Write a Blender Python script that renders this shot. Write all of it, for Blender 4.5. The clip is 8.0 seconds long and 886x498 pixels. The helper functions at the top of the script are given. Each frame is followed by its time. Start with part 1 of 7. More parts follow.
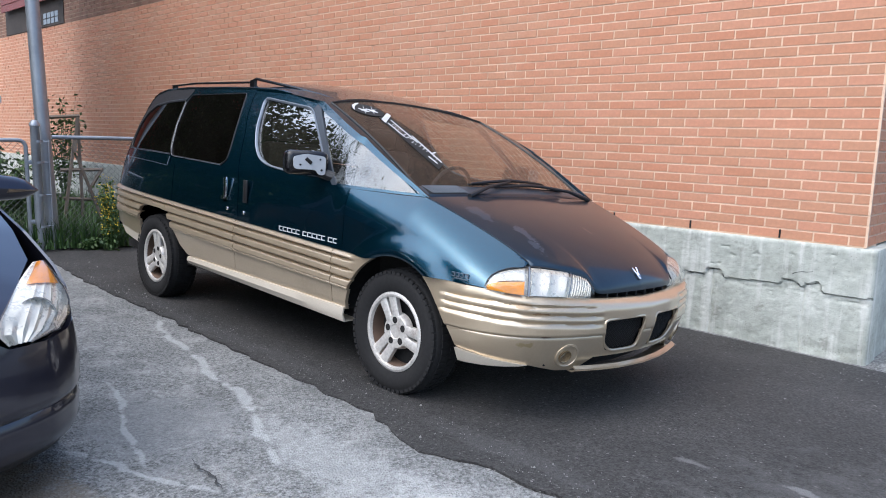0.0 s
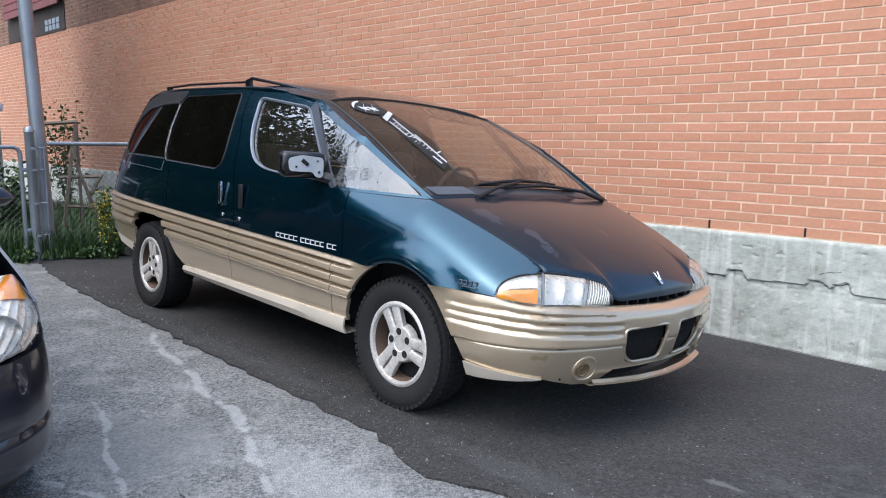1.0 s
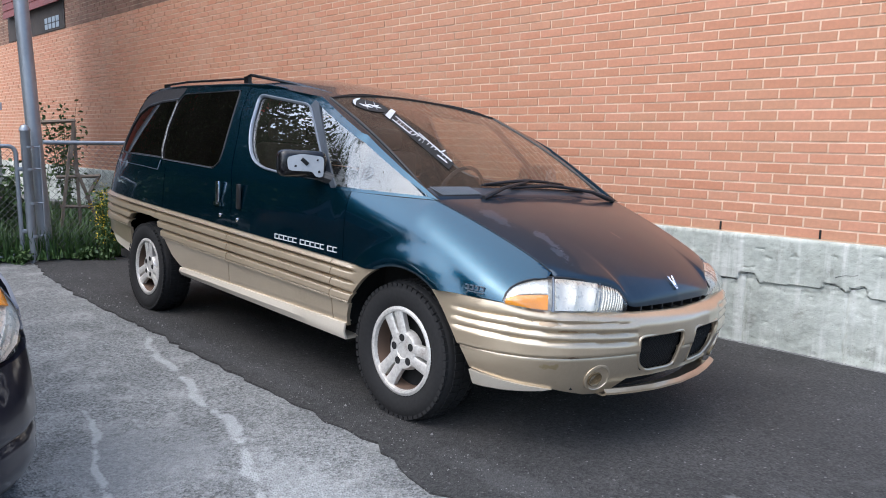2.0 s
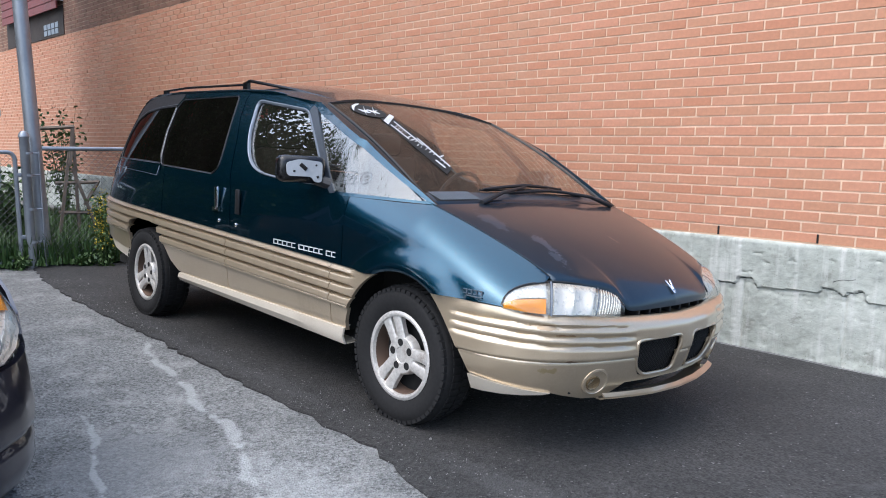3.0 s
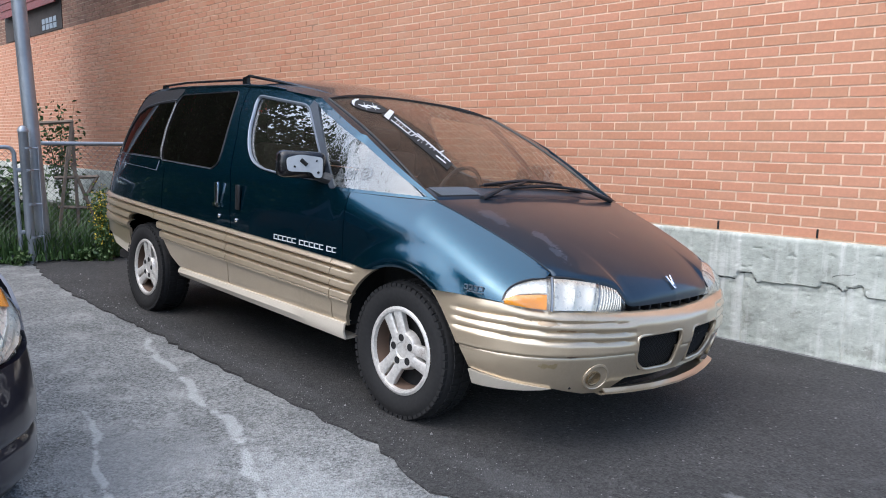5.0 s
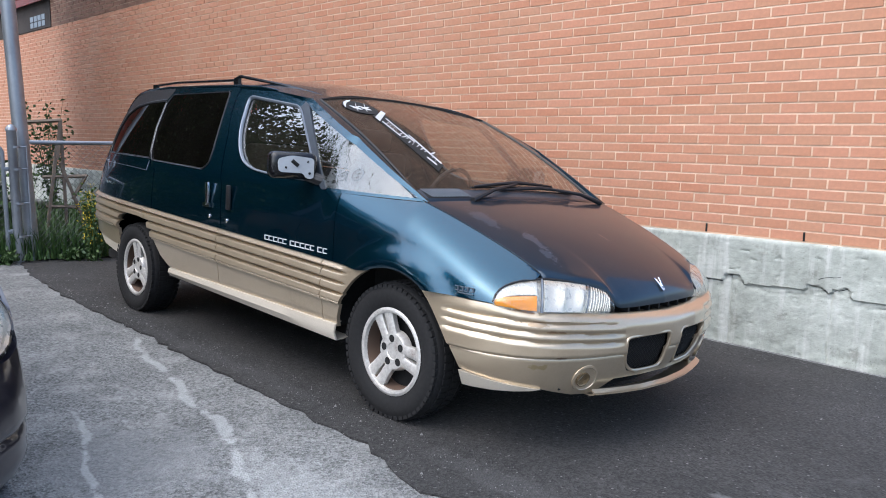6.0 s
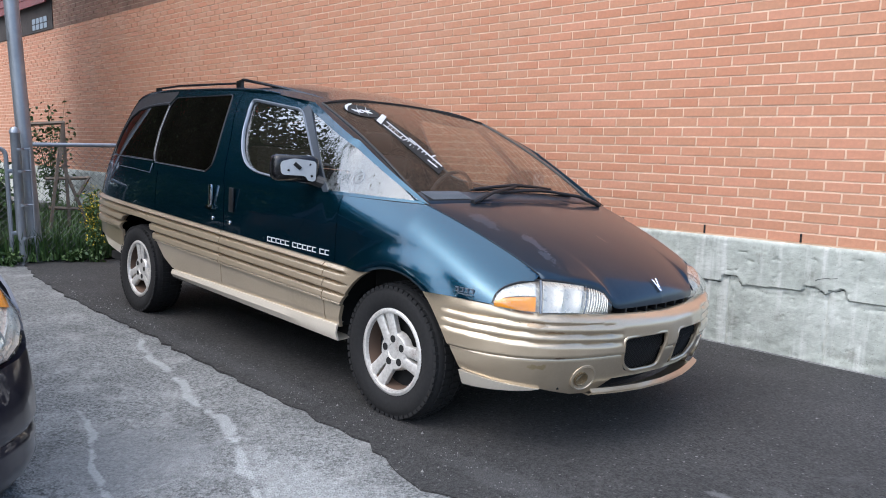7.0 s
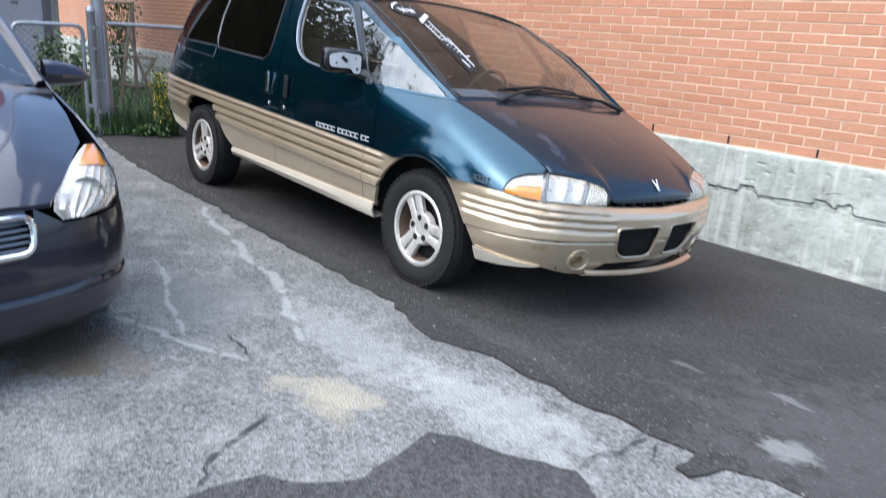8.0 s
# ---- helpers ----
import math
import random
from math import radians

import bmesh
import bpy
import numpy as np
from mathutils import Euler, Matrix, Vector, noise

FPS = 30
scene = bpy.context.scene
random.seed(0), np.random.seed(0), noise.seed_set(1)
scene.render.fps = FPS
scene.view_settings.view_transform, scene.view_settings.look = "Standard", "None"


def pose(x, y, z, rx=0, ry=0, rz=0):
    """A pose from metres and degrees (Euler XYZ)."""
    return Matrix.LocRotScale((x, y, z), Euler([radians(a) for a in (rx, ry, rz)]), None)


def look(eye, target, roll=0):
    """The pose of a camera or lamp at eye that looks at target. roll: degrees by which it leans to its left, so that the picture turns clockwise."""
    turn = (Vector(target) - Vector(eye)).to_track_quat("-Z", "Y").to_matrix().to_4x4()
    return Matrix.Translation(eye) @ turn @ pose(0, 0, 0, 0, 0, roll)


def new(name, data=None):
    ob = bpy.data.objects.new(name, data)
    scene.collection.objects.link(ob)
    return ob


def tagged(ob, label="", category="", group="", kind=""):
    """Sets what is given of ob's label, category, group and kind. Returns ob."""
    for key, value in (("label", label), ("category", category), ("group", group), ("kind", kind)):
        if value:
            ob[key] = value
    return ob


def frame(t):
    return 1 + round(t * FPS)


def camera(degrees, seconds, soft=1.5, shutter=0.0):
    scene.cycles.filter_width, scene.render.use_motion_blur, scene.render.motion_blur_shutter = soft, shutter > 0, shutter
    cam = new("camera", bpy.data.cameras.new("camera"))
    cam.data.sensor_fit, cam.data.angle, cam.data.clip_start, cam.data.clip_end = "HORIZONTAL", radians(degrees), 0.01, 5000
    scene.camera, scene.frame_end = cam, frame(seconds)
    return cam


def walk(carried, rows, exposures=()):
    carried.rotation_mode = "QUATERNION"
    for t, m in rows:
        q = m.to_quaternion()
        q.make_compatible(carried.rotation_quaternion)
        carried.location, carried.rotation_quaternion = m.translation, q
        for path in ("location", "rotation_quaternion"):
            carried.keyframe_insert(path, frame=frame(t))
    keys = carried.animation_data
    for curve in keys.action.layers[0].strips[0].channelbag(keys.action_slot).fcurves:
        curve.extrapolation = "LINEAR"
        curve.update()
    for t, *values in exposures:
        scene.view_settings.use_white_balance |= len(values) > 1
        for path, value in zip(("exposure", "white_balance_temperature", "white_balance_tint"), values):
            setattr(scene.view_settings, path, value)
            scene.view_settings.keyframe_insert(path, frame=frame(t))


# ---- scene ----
# ---- camera ----
cam = camera(62.6, 8.0, soft=1.0, shutter=0.28)
# seconds, eye x y z, yaw, pitch, roll
PATH_ROWS = [
    (0.0, 2.735, -3.285, 1.321, 45.00, -8.78, -1.58),
    (0.5, 2.738, -3.242, 1.311, 45.53, -8.17, -1.34),
    (0.7, 2.698, -3.192, 1.306, 44.72, -8.20, -1.20),
    (1.0, 2.567, -3.098, 1.297, 45.57, -8.58, -0.70),
    (1.2, 2.480, -3.020, 1.286, 45.37, -8.76, -0.82),
    (1.5, 2.452, -3.008, 1.288, 45.65, -8.83, -0.87),
    (3.0, 2.463, -3.013, 1.284, 45.63, -8.12, -0.67),
    (3.5, 2.457, -3.017, 1.278, 45.72, -8.53, -0.57),
    (4.0, 2.456, -3.011, 1.282, 45.83, -8.96, -0.65),
    (4.5, 2.458, -3.015, 1.288, 45.82, -8.69, -0.57),
    (6.0, 2.466, -3.034, 1.294, 44.78, -8.48, -1.01),
    (6.5, 2.481, -3.050, 1.298, 44.56, -8.34, -1.01),
    (7.0, 2.501, -3.069, 1.305, 44.81, -8.41, -0.99),
    (7.2, 2.540, -3.080, 1.322, 45.10, -8.20, -0.85),
    (7.5, 2.647, -3.148, 1.331, 47.50, -8.71, -0.21),
    (7.7, 2.790, -3.203, 1.337, 49.50, -11.45, -1.40),
    (8.0, 2.952, -3.304, 1.352, 49.47, -16.59, -3.78),
]
walk(cam, [(t, pose(x, y, z, 90 + pitch, roll, yaw)) for t, x, y, z, yaw, pitch, roll in PATH_ROWS],
     exposures=[(0.0, 1.03, 5900, 9), (7.5, 1.03, 5900, 9), (8.0, 1.27, 5900, 7)])

from mathutils import geometry

# ---- light: open shade under a bright, hazy sky ----
world = bpy.data.worlds.new("sky")
scene.world = world
world.use_nodes = True
wn = world.node_tree.nodes
sky = wn.new("ShaderNodeTexSky")
sky.sky_type = "NISHITA"
sky.sun_disc = False
sky.sun_elevation = radians(58)
sky.sun_rotation = radians(186)
sky.air_density, sky.dust_density, sky.ozone_density = 1.0, 3.5, 1.5
wn["Background"].inputs["Strength"].default_value = 0.15
world.node_tree.links.new(sky.outputs[0], wn["Background"].inputs["Color"])
sun_data = bpy.data.lights.new("sun", "SUN")
sun_data.energy, sun_data.angle, sun_data.color = 1.62, radians(115), (1.0, 0.96, 0.90)
sun = new("sun", sun_data)
sun.matrix_world = look((-2.6, -6.9, 11.3), (0, 0, 0))


# ---- materials ----
class Nodes:
    """Short cuts to write a node material."""

    def __init__(self, name):
        self.mat = bpy.data.materials.new(name)
        self.mat.use_nodes = True
        self.t = self.mat.node_tree
        self.b = self.t.nodes["Principled BSDF"]
        self.out = self.t.nodes["Material Output"]

    def add(self, kind, **values):
        n = self.t.nodes.new(kind)
        for k, v in values.items():
            n.inputs[k.replace("_", " ")].default_value = v
        return n

    def link(self, a, b):
        self.t.links.new(a, b)

    def coords(self, which="Object"):
        return self.t.nodes.new("ShaderNodeTexCoord").outputs[which]

    def noise(self, scale, detail=4, rough=0.55, vec=None, which="Object"):
        n = self.add("ShaderNodeTexNoise", Scale=scale, Detail=detail, Roughness=rough)
        self.link(vec or self.coords(which), n.inputs["Vector"])
        return n.outputs["Fac"]

    def ramp(self, fac, stops):
        n = self.t.nodes.new("ShaderNodeValToRGB")
        e = n.color_ramp.elements
        while len(e) < len(stops):
            e.new(0.5)
        for el, (p, c) in zip(e, stops):
            el.position = p
            el.color = (*c, 1) if isinstance(c, tuple) else (c, c, c, 1)
        self.link(fac, n.inputs[0])
        return n.outputs[0]

    def mix(self, a, b, fac, mode="MIX"):
        n = self.t.nodes.new("ShaderNodeMix")
        n.data_type, n.blend_type = "RGBA", mode
        for sock, v in ((n.inputs[0], fac), (n.inputs[6], a), (n.inputs[7], b)):
            if isinstance(v, (int, float)):
                sock.default_value = v
            elif isinstance(v, tuple):
                sock.default_value = (*v, 1)
            else:
                self.link(v, sock)
        return n.outputs[2]

    def bump(self, fac, strength, distance=0.01):
        n = self.add("ShaderNodeBump", Strength=strength, Distance=distance)
        self.link(fac, n.inputs["Height"])
        last = self.b.inputs["Normal"].links
        if last:
            self.link(last[0].from_socket, n.inputs["Normal"])
        self.link(n.outputs[0], self.b.inputs["Normal"])

    def set(self, **values):
        for k, v in values.items():
            sock = self.b.inputs[k.replace("_", " ")]
            if isinstance(v, bpy.types.NodeSocket):
                self.link(v, sock)
            elif isinstance(v, tuple):
                sock.default_value = (*v, 1)
            else:
                sock.default_value = v
        return self


def plain(name, color, rough=0.5, metal=0.0, grain=40.0, depth=0.12, bump=0.05, coat=0.0):
    """A surface with two scales of slight variation."""
    m = Nodes(name)
    big = m.noise(grain / 12, 3)
    fine = m.noise(grain, 5)
    dark = tuple(c * (1 - depth) for c in color)
    light = tuple(min(1, c * (1 + depth)) for c in color)
    c = m.ramp(big, [(0.3, dark), (0.7, light)])
    c = m.mix(c, m.ramp(fine, [(0.35, 0.82), (0.65, 1.0)]), 0.5, "MULTIPLY")
    r = m.ramp(fine, [(0.3, max(0.02, rough - 0.07)), (0.7, min(1, rough + 0.07))])
    m.set(Base_Color=c, Roughness=r, Metallic=metal, Coat_Weight=coat, Coat_Roughness=0.06)
    if bump:
        m.bump(fine, bump, 0.004)
    return m.mat


def paint(name, color, metal, rough, dirt=(0.2, 0.17, 0.13), dust=0.25, flake=0.15, coat=1.0, haze=0.03, blotches=()):
    """Car paint: metallic base, clear coat, dust, small flecks and ragged blotches."""
    m = Nodes(name)
    fl = m.noise(900, 2)
    big = m.noise(2.2, 5)
    fine = m.noise(60, 6)
    c = m.mix(color, tuple(min(1, v * 1.6 + 0.004) for v in color), m.ramp(fl, [(0.4, 0.0), (0.8, flake * 3)]))
    d = m.mix(m.ramp(big, [(0.45, 0.0), (0.75, dust)]), m.ramp(fine, [(0.3, 0.3), (0.7, 1.0)]), 1.0, "MULTIPLY")
    c = m.mix(c, dirt, d)
    for place, radii, colour, strength in blotches:
        mp = m.add("ShaderNodeMapping")
        mp.vector_type = "TEXTURE"
        mp.inputs["Location"].default_value = place
        mp.inputs["Scale"].default_value = radii
        m.link(m.coords(), mp.inputs["Vector"])
        ln = m.t.nodes.new("ShaderNodeVectorMath")
        ln.operation = "LENGTH"
        m.link(mp.outputs[0], ln.inputs[0])
        rag = m.t.nodes.new("ShaderNodeMath")
        rag.operation = "MULTIPLY_ADD"
        rag.inputs[1].default_value, rag.inputs[2].default_value = 3.2, -1.6
        m.link(m.noise(22, 7, 0.7), rag.inputs[0])
        ad = m.t.nodes.new("ShaderNodeMath")
        m.link(ln.outputs["Value"], ad.inputs[0])
        m.link(rag.outputs[0], ad.inputs[1])
        c = m.mix(c, colour, m.ramp(ad.outputs[0], [(0.6, strength), (0.85, 0.0)]))
    m.set(Base_Color=c, Metallic=metal, Roughness=rough, Coat_Weight=coat, Coat_IOR=1.5)
    m.link(m.ramp(fine, [(0.3, haze), (0.8, haze + 0.07)]), m.b.inputs["Coat Roughness"])
    return m.mat


def glass(name, tint, gloss=0.03, dust=0.06, steep=3.0, least=0.08):
    """A thin pane: tinted see-through with a Fresnel gloss and some dust."""
    m = Nodes(name)
    t = m.t
    tr = m.add("ShaderNodeBsdfTransparent")
    tr.inputs["Color"].default_value = (*tint, 1)
    gl = m.add("ShaderNodeBsdfGlossy", Roughness=gloss)
    gl.inputs["Color"].default_value = (1, 1, 1, 1)
    lw = m.add("ShaderNodeLayerWeight", Blend=0.5)
    power = t.nodes.new("ShaderNodeMath")
    power.operation = "POWER"
    power.inputs[1].default_value = steep
    m.link(lw.outputs["Facing"], power.inputs[0])
    scale = t.nodes.new("ShaderNodeMath")
    scale.operation = "MULTIPLY_ADD"
    scale.inputs[1].default_value, scale.inputs[2].default_value = 1.0 - least, least
    m.link(power.outputs[0], scale.inputs[0])
    mx = t.nodes.new("ShaderNodeMixShader")
    m.link(scale.outputs[0], mx.inputs[0])
    m.link(tr.outputs[0], mx.inputs[1])
    m.link(gl.outputs[0], mx.inputs[2])
    df = m.add("ShaderNodeBsdfDiffuse")
    df.inputs["Color"].default_value = (0.35, 0.31, 0.26, 1)
    mx2 = t.nodes.new("ShaderNodeMixShader")
    m.link(m.ramp(m.noise(5, 6), [(0.3, dust * 0.4), (0.75, dust)]), mx2.inputs[0])
    m.link(mx.outputs[0], mx2.inputs[1])
    m.link(df.outputs[0], mx2.inputs[2])
    m.link(mx2.outputs[0], m.out.inputs["Surface"])
    return m.mat


def brick_material():
    m = Nodes("brick_clay")
    rnd = m.mix(m.t.nodes.new("ShaderNodeObjectInfo").outputs["Random"], m.t.nodes.new("ShaderNodeNewGeometry").outputs["Random Per Island"], 0.5, "ADD")
    wrap = m.t.nodes.new("ShaderNodeMath")
    wrap.operation = "FRACT"
    m.link(rnd, wrap.inputs[0])
    c = m.ramp(wrap.outputs[0], [(0.0, (0.49, 0.218, 0.126)), (0.25, (0.49, 0.250, 0.149)), (0.45, (0.525, 0.246, 0.147)), (0.65, (0.545, 0.260, 0.162)), (0.85, (0.505, 0.258, 0.155)), (1.0, (0.505, 0.226, 0.132))])
    vec = m.coords("Object")
    c = m.mix(c, m.ramp(m.noise(35, 6, vec=vec), [(0.3, 0.72), (0.7, 1.0)]), 0.6, "MULTIPLY")
    c = m.mix(c, (0.52, 0.38, 0.29), m.ramp(m.noise(1.1, 5, 0.65), [(0.5, 0.0), (0.8, 0.3)]))
    m.set(Base_Color=c, Roughness=0.85)
    m.bump(m.noise(120, 5), 0.25, 0.004)
    return m.mat


def concrete_material():
    m = Nodes("old_concrete")
    c = m.ramp(m.noise(1.6, 7, 0.65), [(0.25, (0.27, 0.285, 0.245)), (0.5, (0.43, 0.455, 0.405)), (0.75, (0.56, 0.585, 0.53))])
    c = m.mix(c, m.ramp(m.noise(14, 7, 0.7), [(0.3, 0.6), (0.62, 1.0)]), 0.75, "MULTIPLY")
    mp = m.add("ShaderNodeMapping")
    mp.inputs["Scale"].default_value = (9, 9, 0.7)
    m.link(m.coords(), mp.inputs["Vector"])
    streak = m.noise(1.5, 5, vec=mp.outputs[0])
    c = m.mix(c, (0.60, 0.61, 0.57), m.ramp(streak, [(0.53, 0.0), (0.66, 0.65)]))
    c = m.mix(c, (0.19, 0.19, 0.16), m.ramp(m.noise(5, 8, 0.75), [(0.57, 0.0), (0.68, 0.6)]))
    v = m.add("ShaderNodeTexVoronoi", Scale=38.0)
    m.link(m.coords(), v.inputs["Vector"])
    pits = m.ramp(v.outputs["Distance"], [(0.05, 0.0), (0.15, 1.0)])
    c = m.mix(c, m.mix((0.45, 0.45, 0.4), (1.0, 1.0, 1.0), pits), 0.85, "MULTIPLY")
    m.set(Base_Color=c, Roughness=0.92)
    m.bump(m.noise(9, 8, 0.7), 0.5, 0.02)
    m.bump(pits, 0.4, 0.004)
    return m.mat


def asphalt_material(name, lo, hi, speck, worn=0.0, brown=0.0, spots=()):
    """spots: stains, and areas lightened to paint in light, as x, y, radius across, radius along, colour, strength."""
    m = Nodes(name)
    c = m.ramp(m.noise(1.3, 7, 0.65), [(0.28, lo), (0.72, hi)])
    v = m.add("ShaderNodeTexVoronoi", Scale=110.0)
    m.link(m.coords(), v.inputs["Vector"])
    stone = m.ramp(v.outputs["Color"], [(0.2, 0.4), (0.6, 1.0), (0.9, 1.05), (1.0, speck)])
    c = m.mix(c, stone, 0.95, "MULTIPLY")
    c = m.mix(c, m.ramp(m.noise(55, 5, 0.75), [(0.32, 0.35), (0.62, 1.2)]), 0.85, "MULTIPLY")
    if worn:
        c = m.mix(c, (0.42, 0.42, 0.40), m.ramp(m.noise(3.7, 9, 0.75), [(0.5, 0.0), (0.68, worn)]))
        c = m.mix(c, (0.10, 0.10, 0.10), m.ramp(m.noise(2.3, 9, 0.7), [(0.56, 0.0), (0.7, worn)]))
    if worn:
        warp = m.add("ShaderNodeTexNoise", Scale=2.2, Detail=6.0)
        m.link(m.coords(), warp.inputs["Vector"])
        ve = m.add("ShaderNodeVectorMath")
        ve.operation = "MULTIPLY_ADD"
        ve.inputs[1].default_value = (0.9, 0.9, 0.9)
        m.link(warp.outputs["Color"], ve.inputs[0])
        m.link(m.coords(), ve.inputs[2])
        net = m.add("ShaderNodeTexVoronoi", Scale=1.5)
        net.feature = "DISTANCE_TO_EDGE"
        m.link(ve.outputs[0], net.inputs["Vector"])
        lines = m.ramp(net.outputs["Distance"], [(0.0, 1.0), (0.022, 0.0)])
        broken = m.mix(lines, m.ramp(m.noise(1.7, 5, 0.7), [(0.46, 0.0), (0.64, 0.4)]), 1.0, "MULTIPLY")
        c = m.mix(c, (0.42, 0.42, 0.41), broken)
        m.bump(lines, 0.25, 0.006)
    if brown:
        c = m.mix(c, (0.16, 0.11, 0.06), m.ramp(m.noise(0.8, 6, 0.7), [(0.55, 0.0), (0.72, brown)]))
    if spots:
        wander = m.add("ShaderNodeTexNoise", Scale=2.6, Detail=5.0)
        m.link(m.coords(), wander.inputs["Vector"])
        moved = m.add("ShaderNodeVectorMath")
        moved.operation = "MULTIPLY_ADD"
        moved.inputs[1].default_value = (0.2, 0.2, 0.0)
        m.link(wander.outputs["Color"], moved.inputs[0])
        back = m.add("ShaderNodeVectorMath")
        back.operation = "SUBTRACT"
        back.inputs[1].default_value = (0.1, 0.1, 0.0)
        m.link(m.coords(), back.inputs[0])
        m.link(back.outputs[0], moved.inputs[2])
    for sx, sy, rx, ry, colour, strength, *turn in spots:
        mp = m.add("ShaderNodeMapping")
        mp.vector_type = "TEXTURE"
        mp.inputs["Location"].default_value = (sx, sy, 0)
        mp.inputs["Rotation"].default_value = (0, 0, turn[0] if turn else 0)
        mp.inputs["Scale"].default_value = (rx, ry, 1)
        m.link(moved.outputs[0], mp.inputs["Vector"])
        ln = m.t.nodes.new("ShaderNodeVectorMath")
        ln.operation = "LENGTH"
        m.link(mp.outputs[0], ln.inputs[0])
        rag = m.t.nodes.new("ShaderNodeMath")
        rag.operation = "MULTIPLY_ADD"
        rag.inputs[1].default_value, rag.inputs[2].default_value = 2.8, -1.4
        m.link(m.noise(9, 8, 0.75), rag.inputs[0])
        ad = m.t.nodes.new("ShaderNodeMath")
        m.link(ln.outputs["Value"], ad.inputs[0])
        m.link(rag.outputs[0], ad.inputs[1])
        c = m.mix(c, colour, m.ramp(ad.outputs[0], [(0.55, strength), (1.0, 0.0)]))
    m.set(Base_Color=c, Roughness=0.9)
    m.bump(v.outputs["Distance"], 0.8, 0.008)
    m.bump(m.noise(25, 6, 0.7), 0.4, 0.01)
    return m.mat


def leaf_material(name, a, b):
    m = Nodes(name)
    g = m.t.nodes.new("ShaderNodeNewGeometry")
    c = m.ramp(g.outputs["Random Per Island"], [(0.0, a), (1.0, b)])
    c = m.mix(c, m.ramp(m.noise(30, 3), [(0.3, 0.7), (0.7, 1.0)]), 0.6, "MULTIPLY")
    m.set(Base_Color=c, Roughness=0.6, Transmission_Weight=0.0)
    return m.mat


TEAL = paint("teal_paint", (0.002, 0.041, 0.073), 0.9, 0.24, dust=0.02, flake=0.2, coat=1.0, haze=0.01)
# Four pale bluish blotches lie on the hood.
HOOD = paint("faded_teal_paint", (0.008, 0.024, 0.042), 0.6, 0.34, dust=0.10, flake=0.1, coat=0.6, haze=0.035, blotches=(((0.28, -0.58, 0.965), (0.12, 0.05, 0.1), (0.10, 0.13, 0.18), 0.4), ((0.50, -0.495, 0.885), (0.10, 0.035, 0.1), (0.13, 0.15, 0.20), 0.45), ((0.60, -0.52, 0.83), (0.08, 0.03, 0.1), (0.10, 0.14, 0.20), 0.4), ((0.55, -0.03, 0.90), (0.05, 0.012, 0.1), (0.14, 0.13, 0.14), 0.4)))
# The brown blotches are scuffs on the bumper.
GOLD = paint("champagne_paint", (0.57, 0.466, 0.328), 0.64, 0.28, dirt=(0.22, 0.15, 0.085), dust=0.35, blotches=(((0.745, -0.755, 0.585), (0.07, 0.05, 0.012), (0.30, 0.19, 0.09), 0.7), ((0.79, -0.70, 0.556), (0.06, 0.05, 0.008), (0.22, 0.12, 0.05), 0.7), ((0.75, -0.735, 0.407), (0.045, 0.04, 0.016), (0.40, 0.30, 0.12), 0.6), ((0.81, -0.66, 0.449), (0.05, 0.04, 0.008), (0.16, 0.08, 0.04), 0.7)))
GOLD_LIGHT = paint("pale_champagne_paint", (0.62, 0.56, 0.46), 0.2, 0.4, dirt=(0.38, 0.30, 0.2), dust=0.3)
NAVY = paint("charcoal_paint", (0.016, 0.016, 0.030), 0.55, 0.28, dirt=(0.10, 0.085, 0.07), dust=0.05)
BLACK = plain("black_plastic", (0.012, 0.012, 0.013), 0.45, grain=90)
DARK = plain("dark_underside", (0.008, 0.008, 0.008), 0.9)
RUBBER = plain("tyre_rubber", (0.008, 0.008, 0.0085), 0.85, grain=60, bump=0.15)
def worn_alloy():
    """Silver wheel paint with brown rust stains."""
    m = Nodes("worn_alloy")
    fine = m.noise(70, 6)
    c = m.ramp(fine, [(0.3, (0.54, 0.52, 0.485)), (0.7, (0.76, 0.74, 0.695))])
    c = m.mix(c, (0.16, 0.075, 0.035), m.ramp(m.noise(9, 8, 0.75), [(0.57, 0.0), (0.72, 0.85)]))
    m.set(Base_Color=c, Roughness=m.ramp(fine, [(0.3, 0.32), (0.7, 0.5)]), Metallic=0.45)
    m.bump(fine, 0.08, 0.003)
    return m.mat


ALLOY = worn_alloy()
RUST = plain("rusty_brown", (0.05, 0.027, 0.017), 0.85, 0.2, grain=50, depth=0.4)
BRAKE_DUST = plain("brake_dust", (0.13, 0.085, 0.06), 0.8, 0.2, grain=30, depth=0.5)
CHROME = plain("chrome", (0.72, 0.73, 0.75), 0.15, 1.0, bump=0)
SEALG = plain("grey_trim", (0.20, 0.225, 0.26), 0.35, 0.5)
PILLAR = plain("dark_grey_trim", (0.05, 0.06, 0.075), 0.35, 0.3)
WHITE = plain("white_vinyl", (0.58, 0.59, 0.60), 0.5, bump=0)
AMBER = plain("amber_lens", (0.90, 0.33, 0.004), 0.12, 0.0, grain=160, coat=1.0)
LENS = glass("clear_lens", (0.95, 0.95, 0.94), 0.02, 0.015, 5.0, 0.04)
REFLECTOR = plain("lamp_reflector", (0.76, 0.73, 0.67), 0.25, 0.4, grain=55, depth=0.35)
GLOSS_BLACK = plain("worn_gloss_black", (0.006, 0.006, 0.007), 0.22, grain=90, bump=0.02)
GLASS = glass("window_glass", (0.80, 0.83, 0.81), 0.01, 0.02, 3.2, 0.10)
GLASS_DARK = glass("privacy_glass", (0.10, 0.10, 0.10), 0.015, 0.01, 5.0, 0.035)
WIND = glass("windshield_glass", (0.84, 0.82, 0.79), 0.012, 0.05, 5.0, 0.04)
